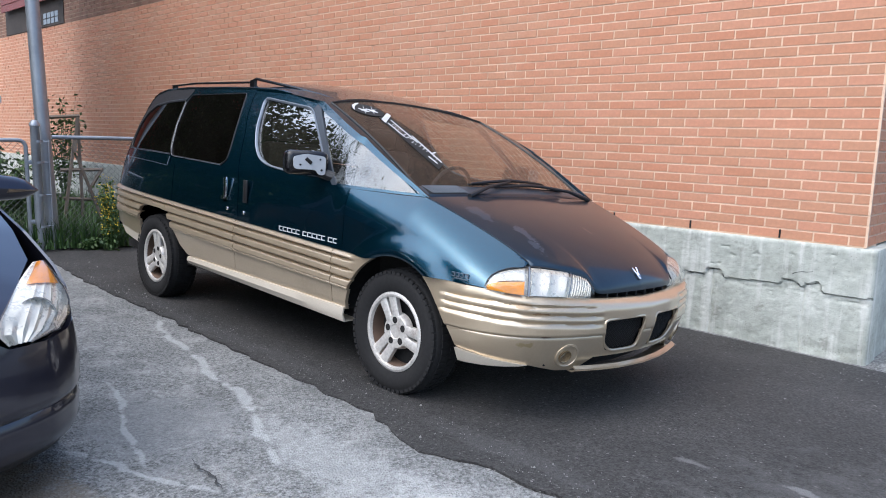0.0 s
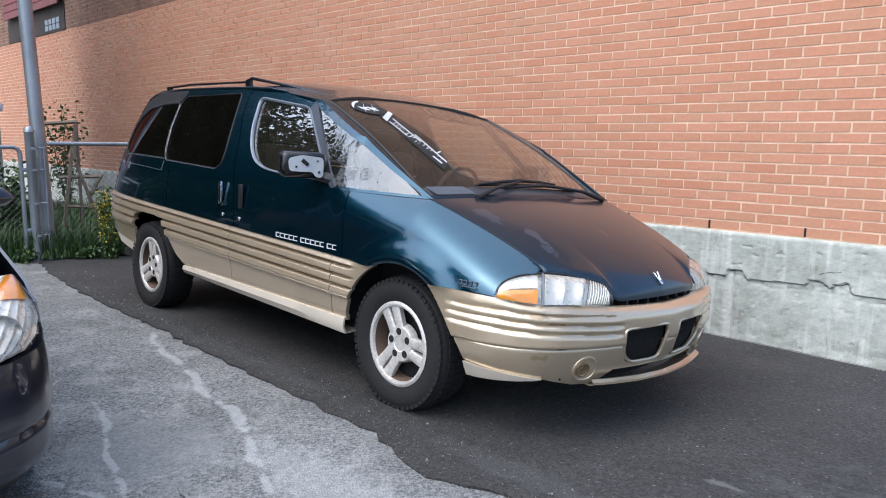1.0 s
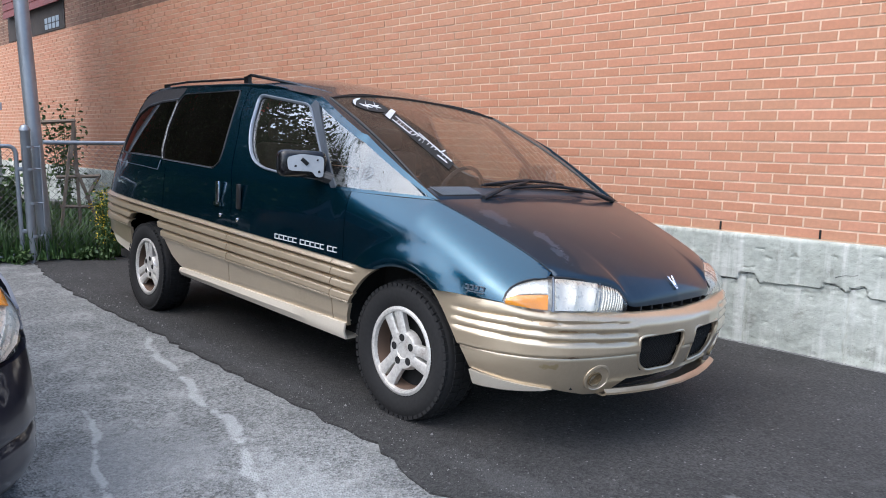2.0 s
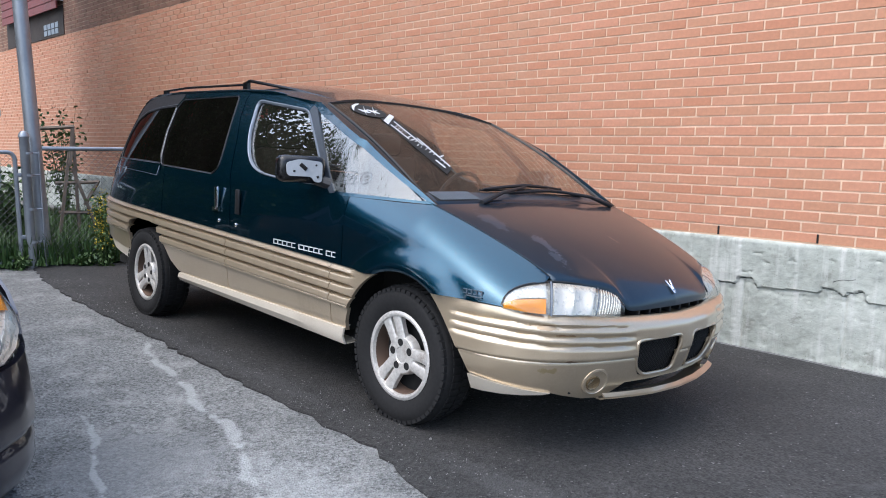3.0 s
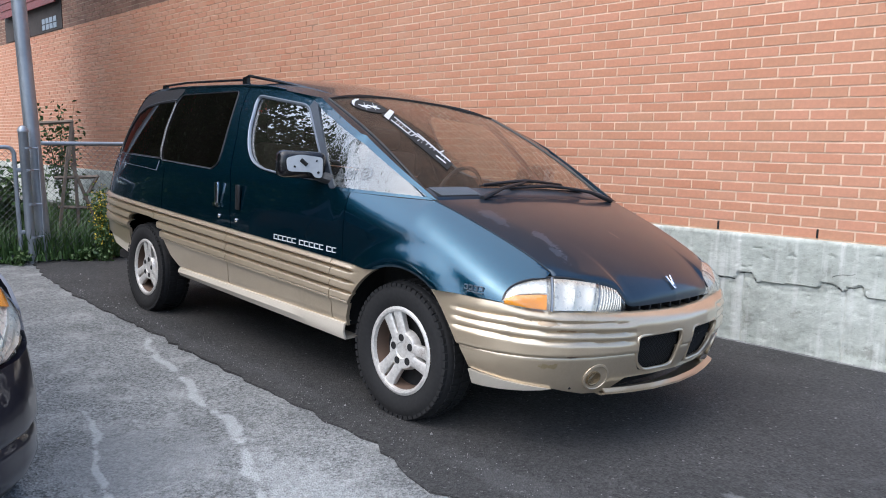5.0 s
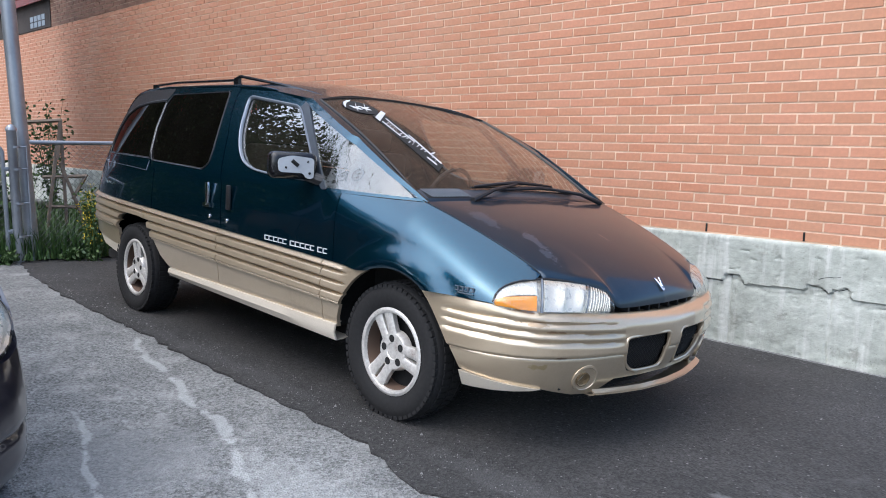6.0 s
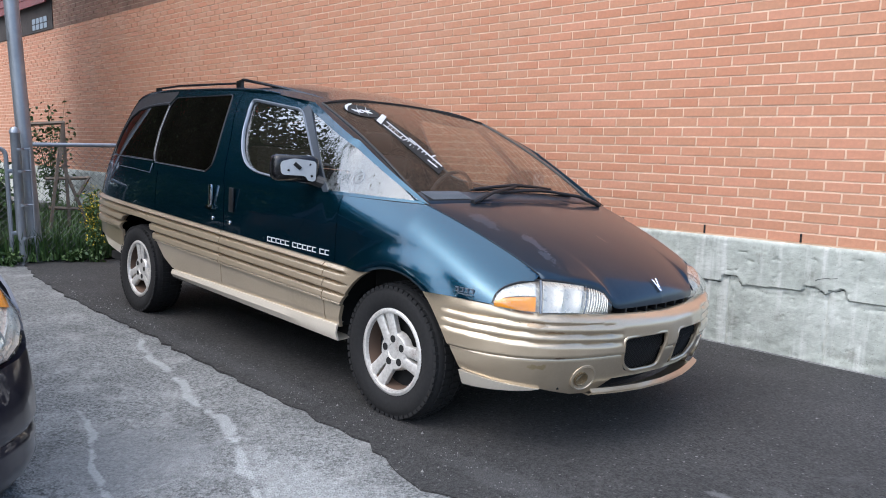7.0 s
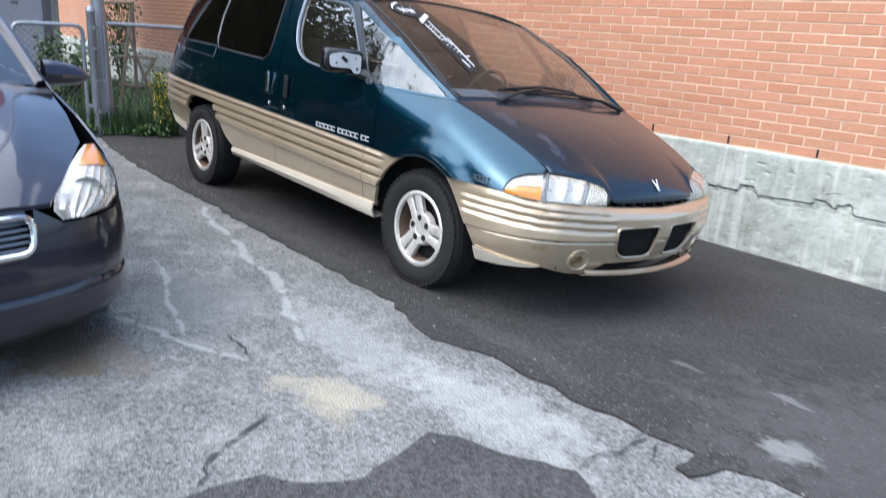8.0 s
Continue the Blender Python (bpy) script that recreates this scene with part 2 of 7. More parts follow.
BRICK = brick_material()
OLD_BRICK = plain("grimy_brick", (0.19, 0.10, 0.065), 0.9, grain=30, depth=0.35, bump=0.2)
OLD_MORTAR = plain("grimy_mortar", (0.34, 0.26, 0.19), 0.95, grain=60, depth=0.3, bump=0.3)
MORTAR = plain("mortar", (0.70, 0.51, 0.37), 0.95, grain=120, bump=0.3)
CONCRETE = concrete_material()
# The broad 1.3 by 0.9 spot paints in brighter light away from the van.
NEW_ASPHALT = asphalt_material("new_asphalt", (0.032, 0.0315, 0.030), (0.064, 0.062, 0.060), 6.0, spots=((2.07, -0.79, 0.15, 0.11, (0.36, 0.37, 0.36), 0.65), (2.7, -0.5, 1.3, 0.9, (0.10, 0.10, 0.10), 0.4), (1.88, -0.36, 0.10, 0.035, (0.22, 0.22, 0.22), 0.5), (1.43, -0.41, 0.10, 0.03, (0.18, 0.18, 0.18), 0.5), (0.9, -1.0, 0.5, 0.10, (0.09, 0.09, 0.09), 0.25), (-1.5, -1.05, 1.6, 0.08, (0.08, 0.08, 0.08), 0.25)))
STREAKS = []
for line, wide in ((((-2.0, -1.22), (-1.78, -1.29), (-1.16, -1.41), (-0.62, -1.49), (-0.18, -1.57), (0.2, -1.75), (0.38, -1.8)), 0.030), (((-0.98, -1.93), (-0.48, -2.09), (-0.09, -2.19), (0.07, -2.22)), 0.022), (((-0.30, -2.40), (-0.13, -2.34), (0.12, -2.26), (0.3, -2.19), (0.44, -2.08)), 0.020)):
    for (ax, ay), (bx, by) in zip(line, line[1:]):
        STREAKS.append(((ax + bx) / 2, (ay + by) / 2, math.hypot(bx - ax, by - ay) * 0.6, wide, (0.42, 0.43, 0.42), 0.55, math.atan2(by - ay, bx - ax)))
OLD_ASPHALT = asphalt_material("old_asphalt", (0.168, 0.172, 0.168), (0.30, 0.306, 0.298), 1.3, worn=0.45, brown=0.0, spots=((0.84, -1.95, 0.30, 0.12, (0.40, 0.365, 0.275), 0.6, 0.44), (0.95, -2.02, 0.16, 0.10, (0.37, 0.335, 0.25), 0.5), (-0.14, -2.66, 0.42, 0.24, (0.13, 0.095, 0.055), 0.8), (0.14, -2.50, 0.24, 0.10, (0.20, 0.17, 0.13), 0.4), (0.58, -1.65, 0.11, 0.06, (0.15, 0.155, 0.15), 0.7), (-0.3, -2.0, 0.5, 0.4, (0.21, 0.215, 0.215), 0.5), (0.5, -1.6, 0.6, 0.2, (0.42, 0.43, 0.42), 0.35), (1.3, -1.5, 0.5, 0.25, (0.44, 0.45, 0.44), 0.45), *STREAKS))
WIRE = plain("dull_wire", (0.11, 0.115, 0.12), 0.5, 0.4)
PATCH_ASPHALT = asphalt_material("patch_asphalt", (0.055, 0.055, 0.057), (0.10, 0.10, 0.10), 1.8)
PLATE = plain("dull_plate", (0.46, 0.47, 0.48), 0.45, 0.15)
CAR_LAMP = plain("bright_reflector", (0.93, 0.91, 0.86), 0.4, 0.05, grain=60, depth=0.25)
GALV = plain("galvanised_steel", (0.33, 0.355, 0.385), 0.45, 0.6, grain=30, depth=0.2)
WOOD = plain("weathered_wood", (0.16, 0.13, 0.10), 0.85, grain=50, depth=0.35, bump=0.3)
RED = plain("red_painted_siding", (0.40, 0.075, 0.035), 0.7, grain=14, depth=0.2)
DARKRED = plain("dark_red_siding", (0.16, 0.022, 0.020), 0.6, grain=14, depth=0.2)
SHEDWHITE = plain("white_painted_wood", (0.68, 0.71, 0.76), 0.6, grain=12)
CRYSTAL = plain("faceted_reflector", (0.80, 0.77, 0.70), 0.3, 0.4, grain=40, depth=0.15, bump=0.25)
DARK_ZONE = plain("dark_zone", (0.035, 0.028, 0.024), 0.9, grain=30, depth=0.4)
LETTER = plain("silver_lettering", (0.66, 0.67, 0.68), 0.4, 0.2, bump=0)
GRASS = leaf_material("grass_blade", (0.022, 0.062, 0.012), (0.058, 0.12, 0.024))
LEAF = leaf_material("leaf_green", (0.030, 0.075, 0.018), (0.09, 0.15, 0.04))
# Leaf colours darkened to paint in the trees' shaded sides.
SHADED_TREE_LEAF = leaf_material("shaded_tree_leaf", (0.020, 0.050, 0.012), (0.055, 0.095, 0.026))
FLOWER = plain("yellow_petal", (0.75, 0.55, 0.03), 0.6)
SOIL = plain("soil", (0.05, 0.04, 0.028), 0.95, grain=20, depth=0.4, bump=0.5)
INTERIOR = plain("brown_interior", (0.10, 0.065, 0.045), 0.8, grain=60)


# ---- building helpers ----
def interp(x, table):
    if x <= table[0][0]:
        return table[0][1]
    for (a, va), (b, vb) in zip(table, table[1:]):
        if x <= b:
            return va + (vb - va) * (x - a) / (b - a)
    return table[-1][1]


def curve_at(x, table):
    """Smooth monotone curve through a table of points."""
    n = len(table)
    if x <= table[0][0]:
        return table[0][1]
    if x >= table[-1][0]:
        return table[-1][1]
    h = [table[i + 1][0] - table[i][0] for i in range(n - 1)]
    d = [(table[i + 1][1] - table[i][1]) / h[i] for i in range(n - 1)]

    def tangent(i):
        if i == 0:
            return d[0]
        if i == n - 1:
            return d[-1]
        if d[i - 1] * d[i] <= 0:
            return 0.0
        a, b = 2 * h[i] + h[i - 1], h[i] + 2 * h[i - 1]
        return (a + b) / (a / d[i - 1] + b / d[i])

    k = 0
    while table[k + 1][0] < x:
        k += 1
    t = (x - table[k][0]) / h[k]
    m0, m1 = tangent(k) * h[k], tangent(k + 1) * h[k]
    return (2 * t ** 3 - 3 * t * t + 1) * table[k][1] + (t ** 3 - 2 * t * t + t) * m0 + (3 * t * t - 2 * t ** 3) * table[k + 1][1] + (t ** 3 - t * t) * m1


def thing(name, label, category, group="", m=None, kind=""):
    ob = new(name)
    ob.empty_display_size = 0.1
    if m is not None:
        ob.matrix_world = m
    return tagged(ob, label, category, group, kind)


def part(name, bm, material, parent=None, label="", smooth=35):
    """Links a bmesh as one mesh object under a thing or under a part."""
    me = bpy.data.meshes.new(name)
    bm.normal_update()
    bm.to_mesh(me)
    bm.free()
    me.materials.append(material)
    if smooth:
        me.shade_smooth()
        me.set_sharp_from_angle(angle=radians(smooth))
    ob = new(name, me)
    if parent is not None:
        ob.parent = parent
    if label:
        ob["label"] = label
    return ob


def box(bm, lo, hi, m=None):
    """Adds a box between two corners."""
    v = [bm.verts.new((x, y, z)) for x in (lo[0], hi[0]) for y in (lo[1], hi[1]) for z in (lo[2], hi[2])]
    for f in ((0, 1, 3, 2), (4, 6, 7, 5), (0, 4, 5, 1), (2, 3, 7, 6), (0, 2, 6, 4), (1, 5, 7, 3)):
        bm.faces.new([v[i] for i in f])
    if m is not None:
        bmesh.ops.transform(bm, matrix=m, verts=v)
    return v


def bevelled(bm, width, segments=2):
    bmesh.ops.bevel(bm, geom=bm.edges[:], offset=width, segments=segments, affect="EDGES", profile=0.5)


def tube(bm, points, r, n=8, closed=False, flat=1.0):
    """A round bar along a line of points; r may be one radius or one for each point."""
    pts = [Vector(p) for p in points]
    rings = []
    count = len(pts)
    ref = None
    for i, p in enumerate(pts):
        a = pts[i - 1] if (i or closed) else p
        b = pts[(i + 1) % count] if (i < count - 1 or closed) else p
        d = (b - a).normalized()
        if ref is None:
            ref = d.orthogonal().normalized() if abs(d.z) > 0.9 else d.cross(Vector((0, 0, 1))).normalized()
        u = (ref - d * ref.dot(d)).normalized()
        ref = u
        w = d.cross(u)
        rr = r[i] if isinstance(r, (list, tuple)) else r
        rings.append([bm.verts.new(p + (u * math.cos(2 * math.pi * k / n) + w * flat * math.sin(2 * math.pi * k / n)) * rr) for k in range(n)])
    for i in range(count if closed else count - 1):
        a, b = rings[i], rings[(i + 1) % count]
        for k in range(n):
            bm.faces.new((a[k], a[(k + 1) % n], b[(k + 1) % n], b[k]))
    if not closed:
        bm.faces.new(rings[0][::-1])
        bm.faces.new(rings[-1])


def lathe(bm, profile, n=40, axis="y", centre=(0, 0, 0), closed=False):
    """Turns (radius, along) pairs round an axis."""
    rings = []
    for r, a in profile:
        ring = []
        for k in range(n):
            t = 2 * math.pi * k / n
            c, s = r * math.cos(t), r * math.sin(t)
            p = {"x": (a, c, s), "y": (c, a, s), "z": (c, s, a)}[axis]
            ring.append(bm.verts.new(Vector(p) + Vector(centre)))
        rings.append(ring)
    pairs = list(zip(rings, rings[1:]))
    if closed:
        pairs.append((rings[-1], rings[0]))
    for a, b in pairs:
        for k in range(n):
            bm.faces.new((a[k], a[(k + 1) % n], b[(k + 1) % n], b[k]))
    bmesh.ops.recalc_face_normals(bm, faces=bm.faces[:])


def panel(polys, mapping, du=0.06, dv=0.06, thick=0.012, mirror=False):
    """Sheet panels cut from flat outlines (u, v) and laid on a curved surface: mapping(u, v, depth) gives the place, depth inwards."""
    bm = bmesh.new()
    for poly in polys:
        corners = [bm.verts.new((u, v, 0)) for u, v in poly]
        turns = [(b[0] - a[0]) * (c[1] - b[1]) - (b[1] - a[1]) * (c[0] - b[0]) for a, b, c in zip(poly, poly[1:] + poly[:1], poly[2:] + poly[:2])]
        if min(turns) < -1e-7 and max(turns) > 1e-7:
            for tri in geometry.tessellate_polygon([[Vector((u, v, 0)) for u, v in poly]]):
                bm.faces.new([corners[i] for i in tri])
        else:
            bm.faces.new(corners)
    bmesh.ops.recalc_face_normals(bm, faces=bm.faces[:])
    if sum(f.normal.z for f in bm.faces) < 0:
        bmesh.ops.reverse_faces(bm, faces=bm.faces[:])
    us = [v.co.x for v in bm.verts]
    vs = [v.co.y for v in bm.verts]
    for lo, hi, step, no in ((min(us), max(us), du, (1, 0, 0)), (min(vs), max(vs), dv, (0, 1, 0))):
        k = math.floor(lo / step) + 1
        while k * step < hi - 1e-4:
            bmesh.ops.bisect_plane(bm, geom=bm.verts[:] + bm.edges[:] + bm.faces[:], plane_co=(no[0] * k * step, no[1] * k * step, 0), plane_no=no, dist=1e-5)
            k += 1
    bmesh.ops.remove_doubles(bm, verts=bm.verts[:], dist=1e-4)
    old = bm.verts[:]
    ret = bmesh.ops.extrude_face_region(bm, geom=bm.faces[:])
    fresh = [g for g in ret["geom"] if isinstance(g, bmesh.types.BMVert)]
    for v in fresh:
        v.co = Vector(mapping(v.co.x, v.co.y, 0.0))
    for v in old:
        if v.is_valid:
            v.co = Vector(mapping(v.co.x, v.co.y, thick))
    if mirror:
        for v in bm.verts:
            v.co.y = -v.co.y
    bmesh.ops.recalc_face_normals(bm, faces=bm.faces[:])
    return bm


def patch(rows, thick=0.012, mirror=False, down=(0, 0, -1)):
    """A curved sheet through a grid of points, with thickness."""
    bm = bmesh.new()
    grid = [[bm.verts.new(p) for p in row] for row in rows]
    for a, b in zip(grid, grid[1:]):
        for i in range(len(a) - 1):
            bm.faces.new((a[i], a[i + 1], b[i + 1], b[i]))
    if thick:
        ret = bmesh.ops.extrude_face_region(bm, geom=bm.faces[:])
        d = Vector(down) * thick
        for g in ret["geom"]:
            if isinstance(g, bmesh.types.BMVert):
                g.co += d
    if mirror:
        for v in bm.verts:
            v.co.y = -v.co.y
    bmesh.ops.recalc_face_normals(bm, faces=bm.faces[:])
    return bm


def rounded(poly, r, n=4):
    """An outline with its corners rounded off."""
    out = []
    count = len(poly)
    for i in range(count):
        p, a, b = Vector(poly[i]), Vector(poly[i - 1]), Vector(poly[(i + 1) % count])
        da, db = (a - p), (b - p)
        ra, rb = min(r, da.length * 0.45), min(r, db.length * 0.45)
        s, e = p + da.normalized() * ra, p + db.normalized() * rb
        for k in range(n + 1):
            t = k / n
            q = s * (1 - t) ** 2 + p * 2 * t * (1 - t) + e * t ** 2
            out.append((q.x, q.y))
    return out


# ---- ground ----
def slope(x, y):
    """Height of the yard, which falls gently towards the brick wall."""
    yy = max(-1.4, min(2.3, y))
    xx = max(-7.0, min(5.0, x))
    return -0.0072 * xx - 0.0517 * (yy + 0.88)


def ground_sheet():
    xs = [-900, -200, -60, -25, -14] + [-10 + 0.25 * i for i in range(65)] + [8, 12, 30, 80, 250, 900]
    ys = [-900, -200, -60, -25, -14, -9] + [-7 + 0.25 * i for i in range(41)] + [4, 8, 20, 60, 200, 900]
    bm = bmesh.new()
    grid = [[bm.verts.new((x, y, slope(x, y) + 0.006 * noise.noise((x * 1.3, y * 1.3, 0)))) for y in ys] for x in xs]
    for a, b in zip(grid, grid[1:]):
        for i in range(len(ys) - 1):
            bm.faces.new((a[i], b[i], b[i + 1], a[i + 1]))
    ob = part("ground", bm, OLD_ASPHALT)
    tagged(ob, "worn pale grey old asphalt yard with cracks and stains", "ground", kind="structure")


ground_sheet()


def ragged(points, step, amp, seed):
    """A worn, uneven line through points."""
    out = []
    for (ax, ay), (bx, by) in zip(points, points[1:]):
        n = max(1, int(math.hypot(bx - ax, by - ay) / step))
        for k in range(n):
            t = k / n
            x, y = ax + (bx - ax) * t, ay + (by - ay) * t
            out.append((x + amp * noise.noise((x * 9, y * 9, seed)), y + amp * noise.noise((x * 9, y * 9, seed + 5)) + 0.4 * amp * noise.noise((x * 30, y * 30, seed))))
    out.append(points[-1])
    return out


def ground_layer(name, outline, height, material, label, edge=0.05):
    """A thin layer of paving on the yard, its edge sloping down to the old surface."""
    bm = bmesh.new()
    top = [bm.verts.new((x, y, 0)) for x, y in outline]
    bm.faces.new(top)
    step = 0.3
    for axis in (0, 1):
        vals = [v.co[axis] for v in bm.verts]
        k = math.floor(min(vals) / step) + 1
        while k * step < max(vals):
            co, no = [0, 0, 0], [0, 0, 0]
            co[axis], no[axis] = k * step, 1
            bmesh.ops.bisect_plane(bm, geom=bm.verts[:] + bm.edges[:] + bm.faces[:], plane_co=co, plane_no=no, dist=1e-5)
            k += 1
    rim = [e for e in bm.edges if e.is_boundary]
    ret = bmesh.ops.extrude_edge_only(bm, edges=rim)
    skirt = {g for g in ret["geom"] if isinstance(g, bmesh.types.BMVert)}
    for v in bm.verts:
        v.co.z = slope(v.co.x, v.co.y) + (-0.02 if v in skirt else height + 0.007 * noise.noise((v.co.x * 2, v.co.y * 2, 3)))
    bmesh.ops.recalc_face_normals(bm, faces=bm.faces[:])
    ob = part(name, bm, material, smooth=50)
    return tagged(ob, label, "pavement", kind="structure")


NEAR_EDGE = ragged([(-5.35, -0.95), (-4.66, -1.07), (-3.65, -1.15), (-2.05, -1.15), (-0.8, -1.17), (0.0, -1.18), (0.19, -1.16), (0.5, -1.26), (0.65, -1.30), (0.9, -1.2), (1.18, -1.18), (1.36, -1.19), (1.72, -1.15), (1.89, -1.11), (1.91, -1.28), (1.97, -1.27), (2.0, -1.12), (2.12, -1.04), (2.26, -1.02), (2.6, -1.15), (3.2, -1.7), (4.4, -2.6)], 0.07, 0.035, 1.0)
ground_layer("pavement", NEAR_EDGE + [(6.5, -2.6), (6.5, 2.15), (1.5, 2.15), (-5.4, 2.08)], 0.010, NEW_ASPHALT, "fresh dark asphalt strip laid beside the brick wall")
PATCH = ragged([(1.14, -2.54), (1.20, -2.40), (1.31, -2.29), (1.38, -2.17), (1.33, -2.0), (1.28, -1.82), (1.36, -1.75), (1.47, -1.73), (1.60, -1.66), (1.73, -1.58), (1.86, -1.62), (2.6, -2.2), (3.6, -2.9), (3.9, -4.4), (2.4, -4.6), (1.3, -3.2), (1.14, -2.54)], 0.05, 0.04, 7.0)
ground_layer("asphalt_patch", PATCH[:-1], 0.010, PATCH_ASPHALT, "dark asphalt repair patch on the worn yard")


# ---- brick wall on its concrete foundation ----
WALL_X0, WALL_X1, WALL_Z0, WALL_Z1 = -24.0, 1.306, 0.645, 4.75
WALL = Matrix.Translation((0, 2.251, 0)) @ Matrix.Rotation(math.atan(0.0208), 4, "Z")
BAND_Z = 3.34      # older, grimier brickwork above this height
BL, BH, JOINT = 0.2312, 0.0728, 0.0135
bm = bmesh.new()
box(bm, (WALL_X0, 0.005, WALL_Z0 - 0.02), (WALL_X1 - 0.006, 0.30, WALL_Z1))
box(bm, (WALL_X1 - 0.40, 0.30, WALL_Z0 + 0.001), (WALL_X1 - 0.006, 7.0, WALL_Z1))
wall = part("wall_north", bm, MORTAR, smooth=0)
wall.matrix_world = WALL
bm = bmesh.new()
box(bm, (WALL_X0, 0.0035, BAND_Z - 0.004), (WALL_X1 - 0.007, 0.02, WALL_Z1))
part("grimy_mortar", bm, OLD_MORTAR, wall, smooth=0)
tagged(wall, "orange-red brick wall with pale mortar joints", "wall", kind="structure")


# lower edge of the upper pour, as x along the wall and height
POUR = [(-24.0, 0.33), (-0.6, 0.315), (-0.044, 0.305), (0.205, 0.303), (0.222, 0.352), (0.318, 0.362), (0.368, 0.298), (0.52, 0.308), (0.785, 0.322), (0.795, 0.357), (0.864, 0.356), (0.938, 0.317), (0.962, 0.346), (1.045, 0.366), (1.077, 0.297), (1.4, 0.300)]
FOUND_X1 = WALL_X1 + 0.085


def foundation_face(u, v):
    """How far the concrete stands out: upper pour proud, a broken band under its edge, board marks and pits below."""
    n = 0.008 * noise.noise((u * 2.5, v * 4, 2)) + 0.003 * noise.noise((u * 14, v * 14, 4))
    edge = interp(u, POUR) + 0.006 * noise.noise((u * 23, 0, 9))
    d = v - edge
    if d > 0:
        n += 0.014
        chip = noise.noise((u * 11, v * 34, 13)) + 0.5 * noise.noise((u * 40, v * 60, 14))
        if chip > 0.52:
            n -= 0.009 * min(1.0, (chip - 0.52) * 6)
    else:
        if d > -0.055:
            n -= 0.012 * max(0.0, noise.noise((u * 19, v * 45, 21)) + 0.25)
        pit = noise.noise((u * 38, v * 30, 31))
        if pit > 0.44:
            n -= 0.007 * min(1.0, (pit - 0.44) * 8)
        for x0 in (0.268, 0.945):
            n -= 0.012 * math.exp(-((u - x0 - 0.012 * noise.noise((v * 9, x0, 3))) / 0.006) ** 2)
    if v < -0.05:
        n -= 0.012 * max(0.0, noise.noise((u * 16, v * 16, 41)) + 0.1) * min(1.0, (-0.05 - v) / 0.08)
    return 0.032 + n


def foundation():
    for x0, x1, du, dv in ((WALL_X0, -1.2, 0.12, 0.03), (-1.2, FOUND_X1, 0.011, 0.0105)):
        nx, nz = int((x1 - x0) / du), int(1.138 / dv)
        vs, fs = [], []
        for i in range(nx + 1):
            for k in range(nz + 1):
                u, v = x0 + (x1 - x0) * i / nx, -0.5 + 1.138 * k / nz
                round_off = 0.02 * max(0.0, 1 - (FOUND_X1 - u) / 0.03) ** 2 + 0.012 * max(0.0, (v - 0.618) / 0.02) ** 2
                vs.append((u, -foundation_face(u, v) + round_off, v))
        for i in range(nx):
            for k in range(nz):
                a = i * (nz + 1) + k
                fs.append((a, a + nz + 1, a + nz + 2, a + 1))
        # top ledge and end, back to the wall
        for ring in ([i * (nz + 1) + nz for i in range(nx + 1)], [nx * (nz + 1) + k for k in range(nz, -1, -1)], [k for k in range(nz + 1)]):
            base = len(vs)
            vs += [(vs[a][0], 0.22, vs[a][2]) for a in ring]
            fs += [(ring[q], ring[q + 1], base + q + 1, base + q) for q in range(len(ring) - 1)]
        me = bpy.data.meshes.new("foundation_wall")
        me.from_pydata(vs, [], fs)
        me.materials.append(CONCRETE)
        me.shade_smooth()
        me.set_sharp_from_angle(angle=radians(50))
        ob = new("foundation_wall", me)
        ob.matrix_world = WALL
        tagged(ob, "rough grey concrete foundation with cracks and a pour line", "wall", kind="structure")
    bm = bmesh.new()
    box(bm, (WALL_X1 - 0.3, 0.22, -0.5), (WALL_X1 + 0.07, 7.0, 0.632))
    ob = part("foundation_wall", bm, CONCRETE)
    ob.matrix_world = WALL
    tagged(ob, "rough grey concrete foundation round the building corner", "wall", kind="structure")


foundation()


# ---- the minivan ----
OLD_LENS = plain("yellowed_lens", (0.20, 0.14, 0.07), 0.25, 0.4, coat=1.0)
VAN_M = Matrix.Translation((0, -0.88, 0)) @ Matrix.Rotation(radians(-3.17), 4, "X") @ Matrix.Rotation(radians(0.41), 4, "Y") @ Matrix.Translation((0, 0.85, 0))
van = thing("minivan", "dark teal minivan with champagne ribbed lower cladding, parked", "minivan", m=VAN_M)

PLAN = [(-3.75, 0.78), (-3.6, 0.84), (-3.4, 0.875), (-3.0, 0.900), (-2.4, 0.905), (0.0, 0.905), (0.45, 0.893), (0.63, 0.862), (0.80, 0.80)]
BELT = [(-3.7, 0.76), (-3.4, 0.82), (-3.0, 0.860), (-2.2, 0.885), (-0.65, 0.885), (-0.45, 0.872), (-0.2, 0.825), (0.08, 0.745), (0.40, 0.690), (0.70, 0.640)]


def swell(u):
    """Lengthwise swelling of the hood, fuller towards the nose."""
    return 2.6 * u * math.sqrt(max(0.0, 1 - u)) if u > 0 else 0.0


def hoodline(x):
    """Height of the seam between hood and fender."""
    if x < 0.06:
        return 1.022 + 0.018 * (0.06 - max(x, -0.45))
    u = min(1.0, (x - 0.06) / 0.62)
    return 1.022 - 0.265 * u + 0.022 * swell(u)


def cladtop(x):
    return 0.69 - 0.0425 * (x + 0.49)


def cladlow(x):
    return 0.50 - 0.037 * (x + 0.48)


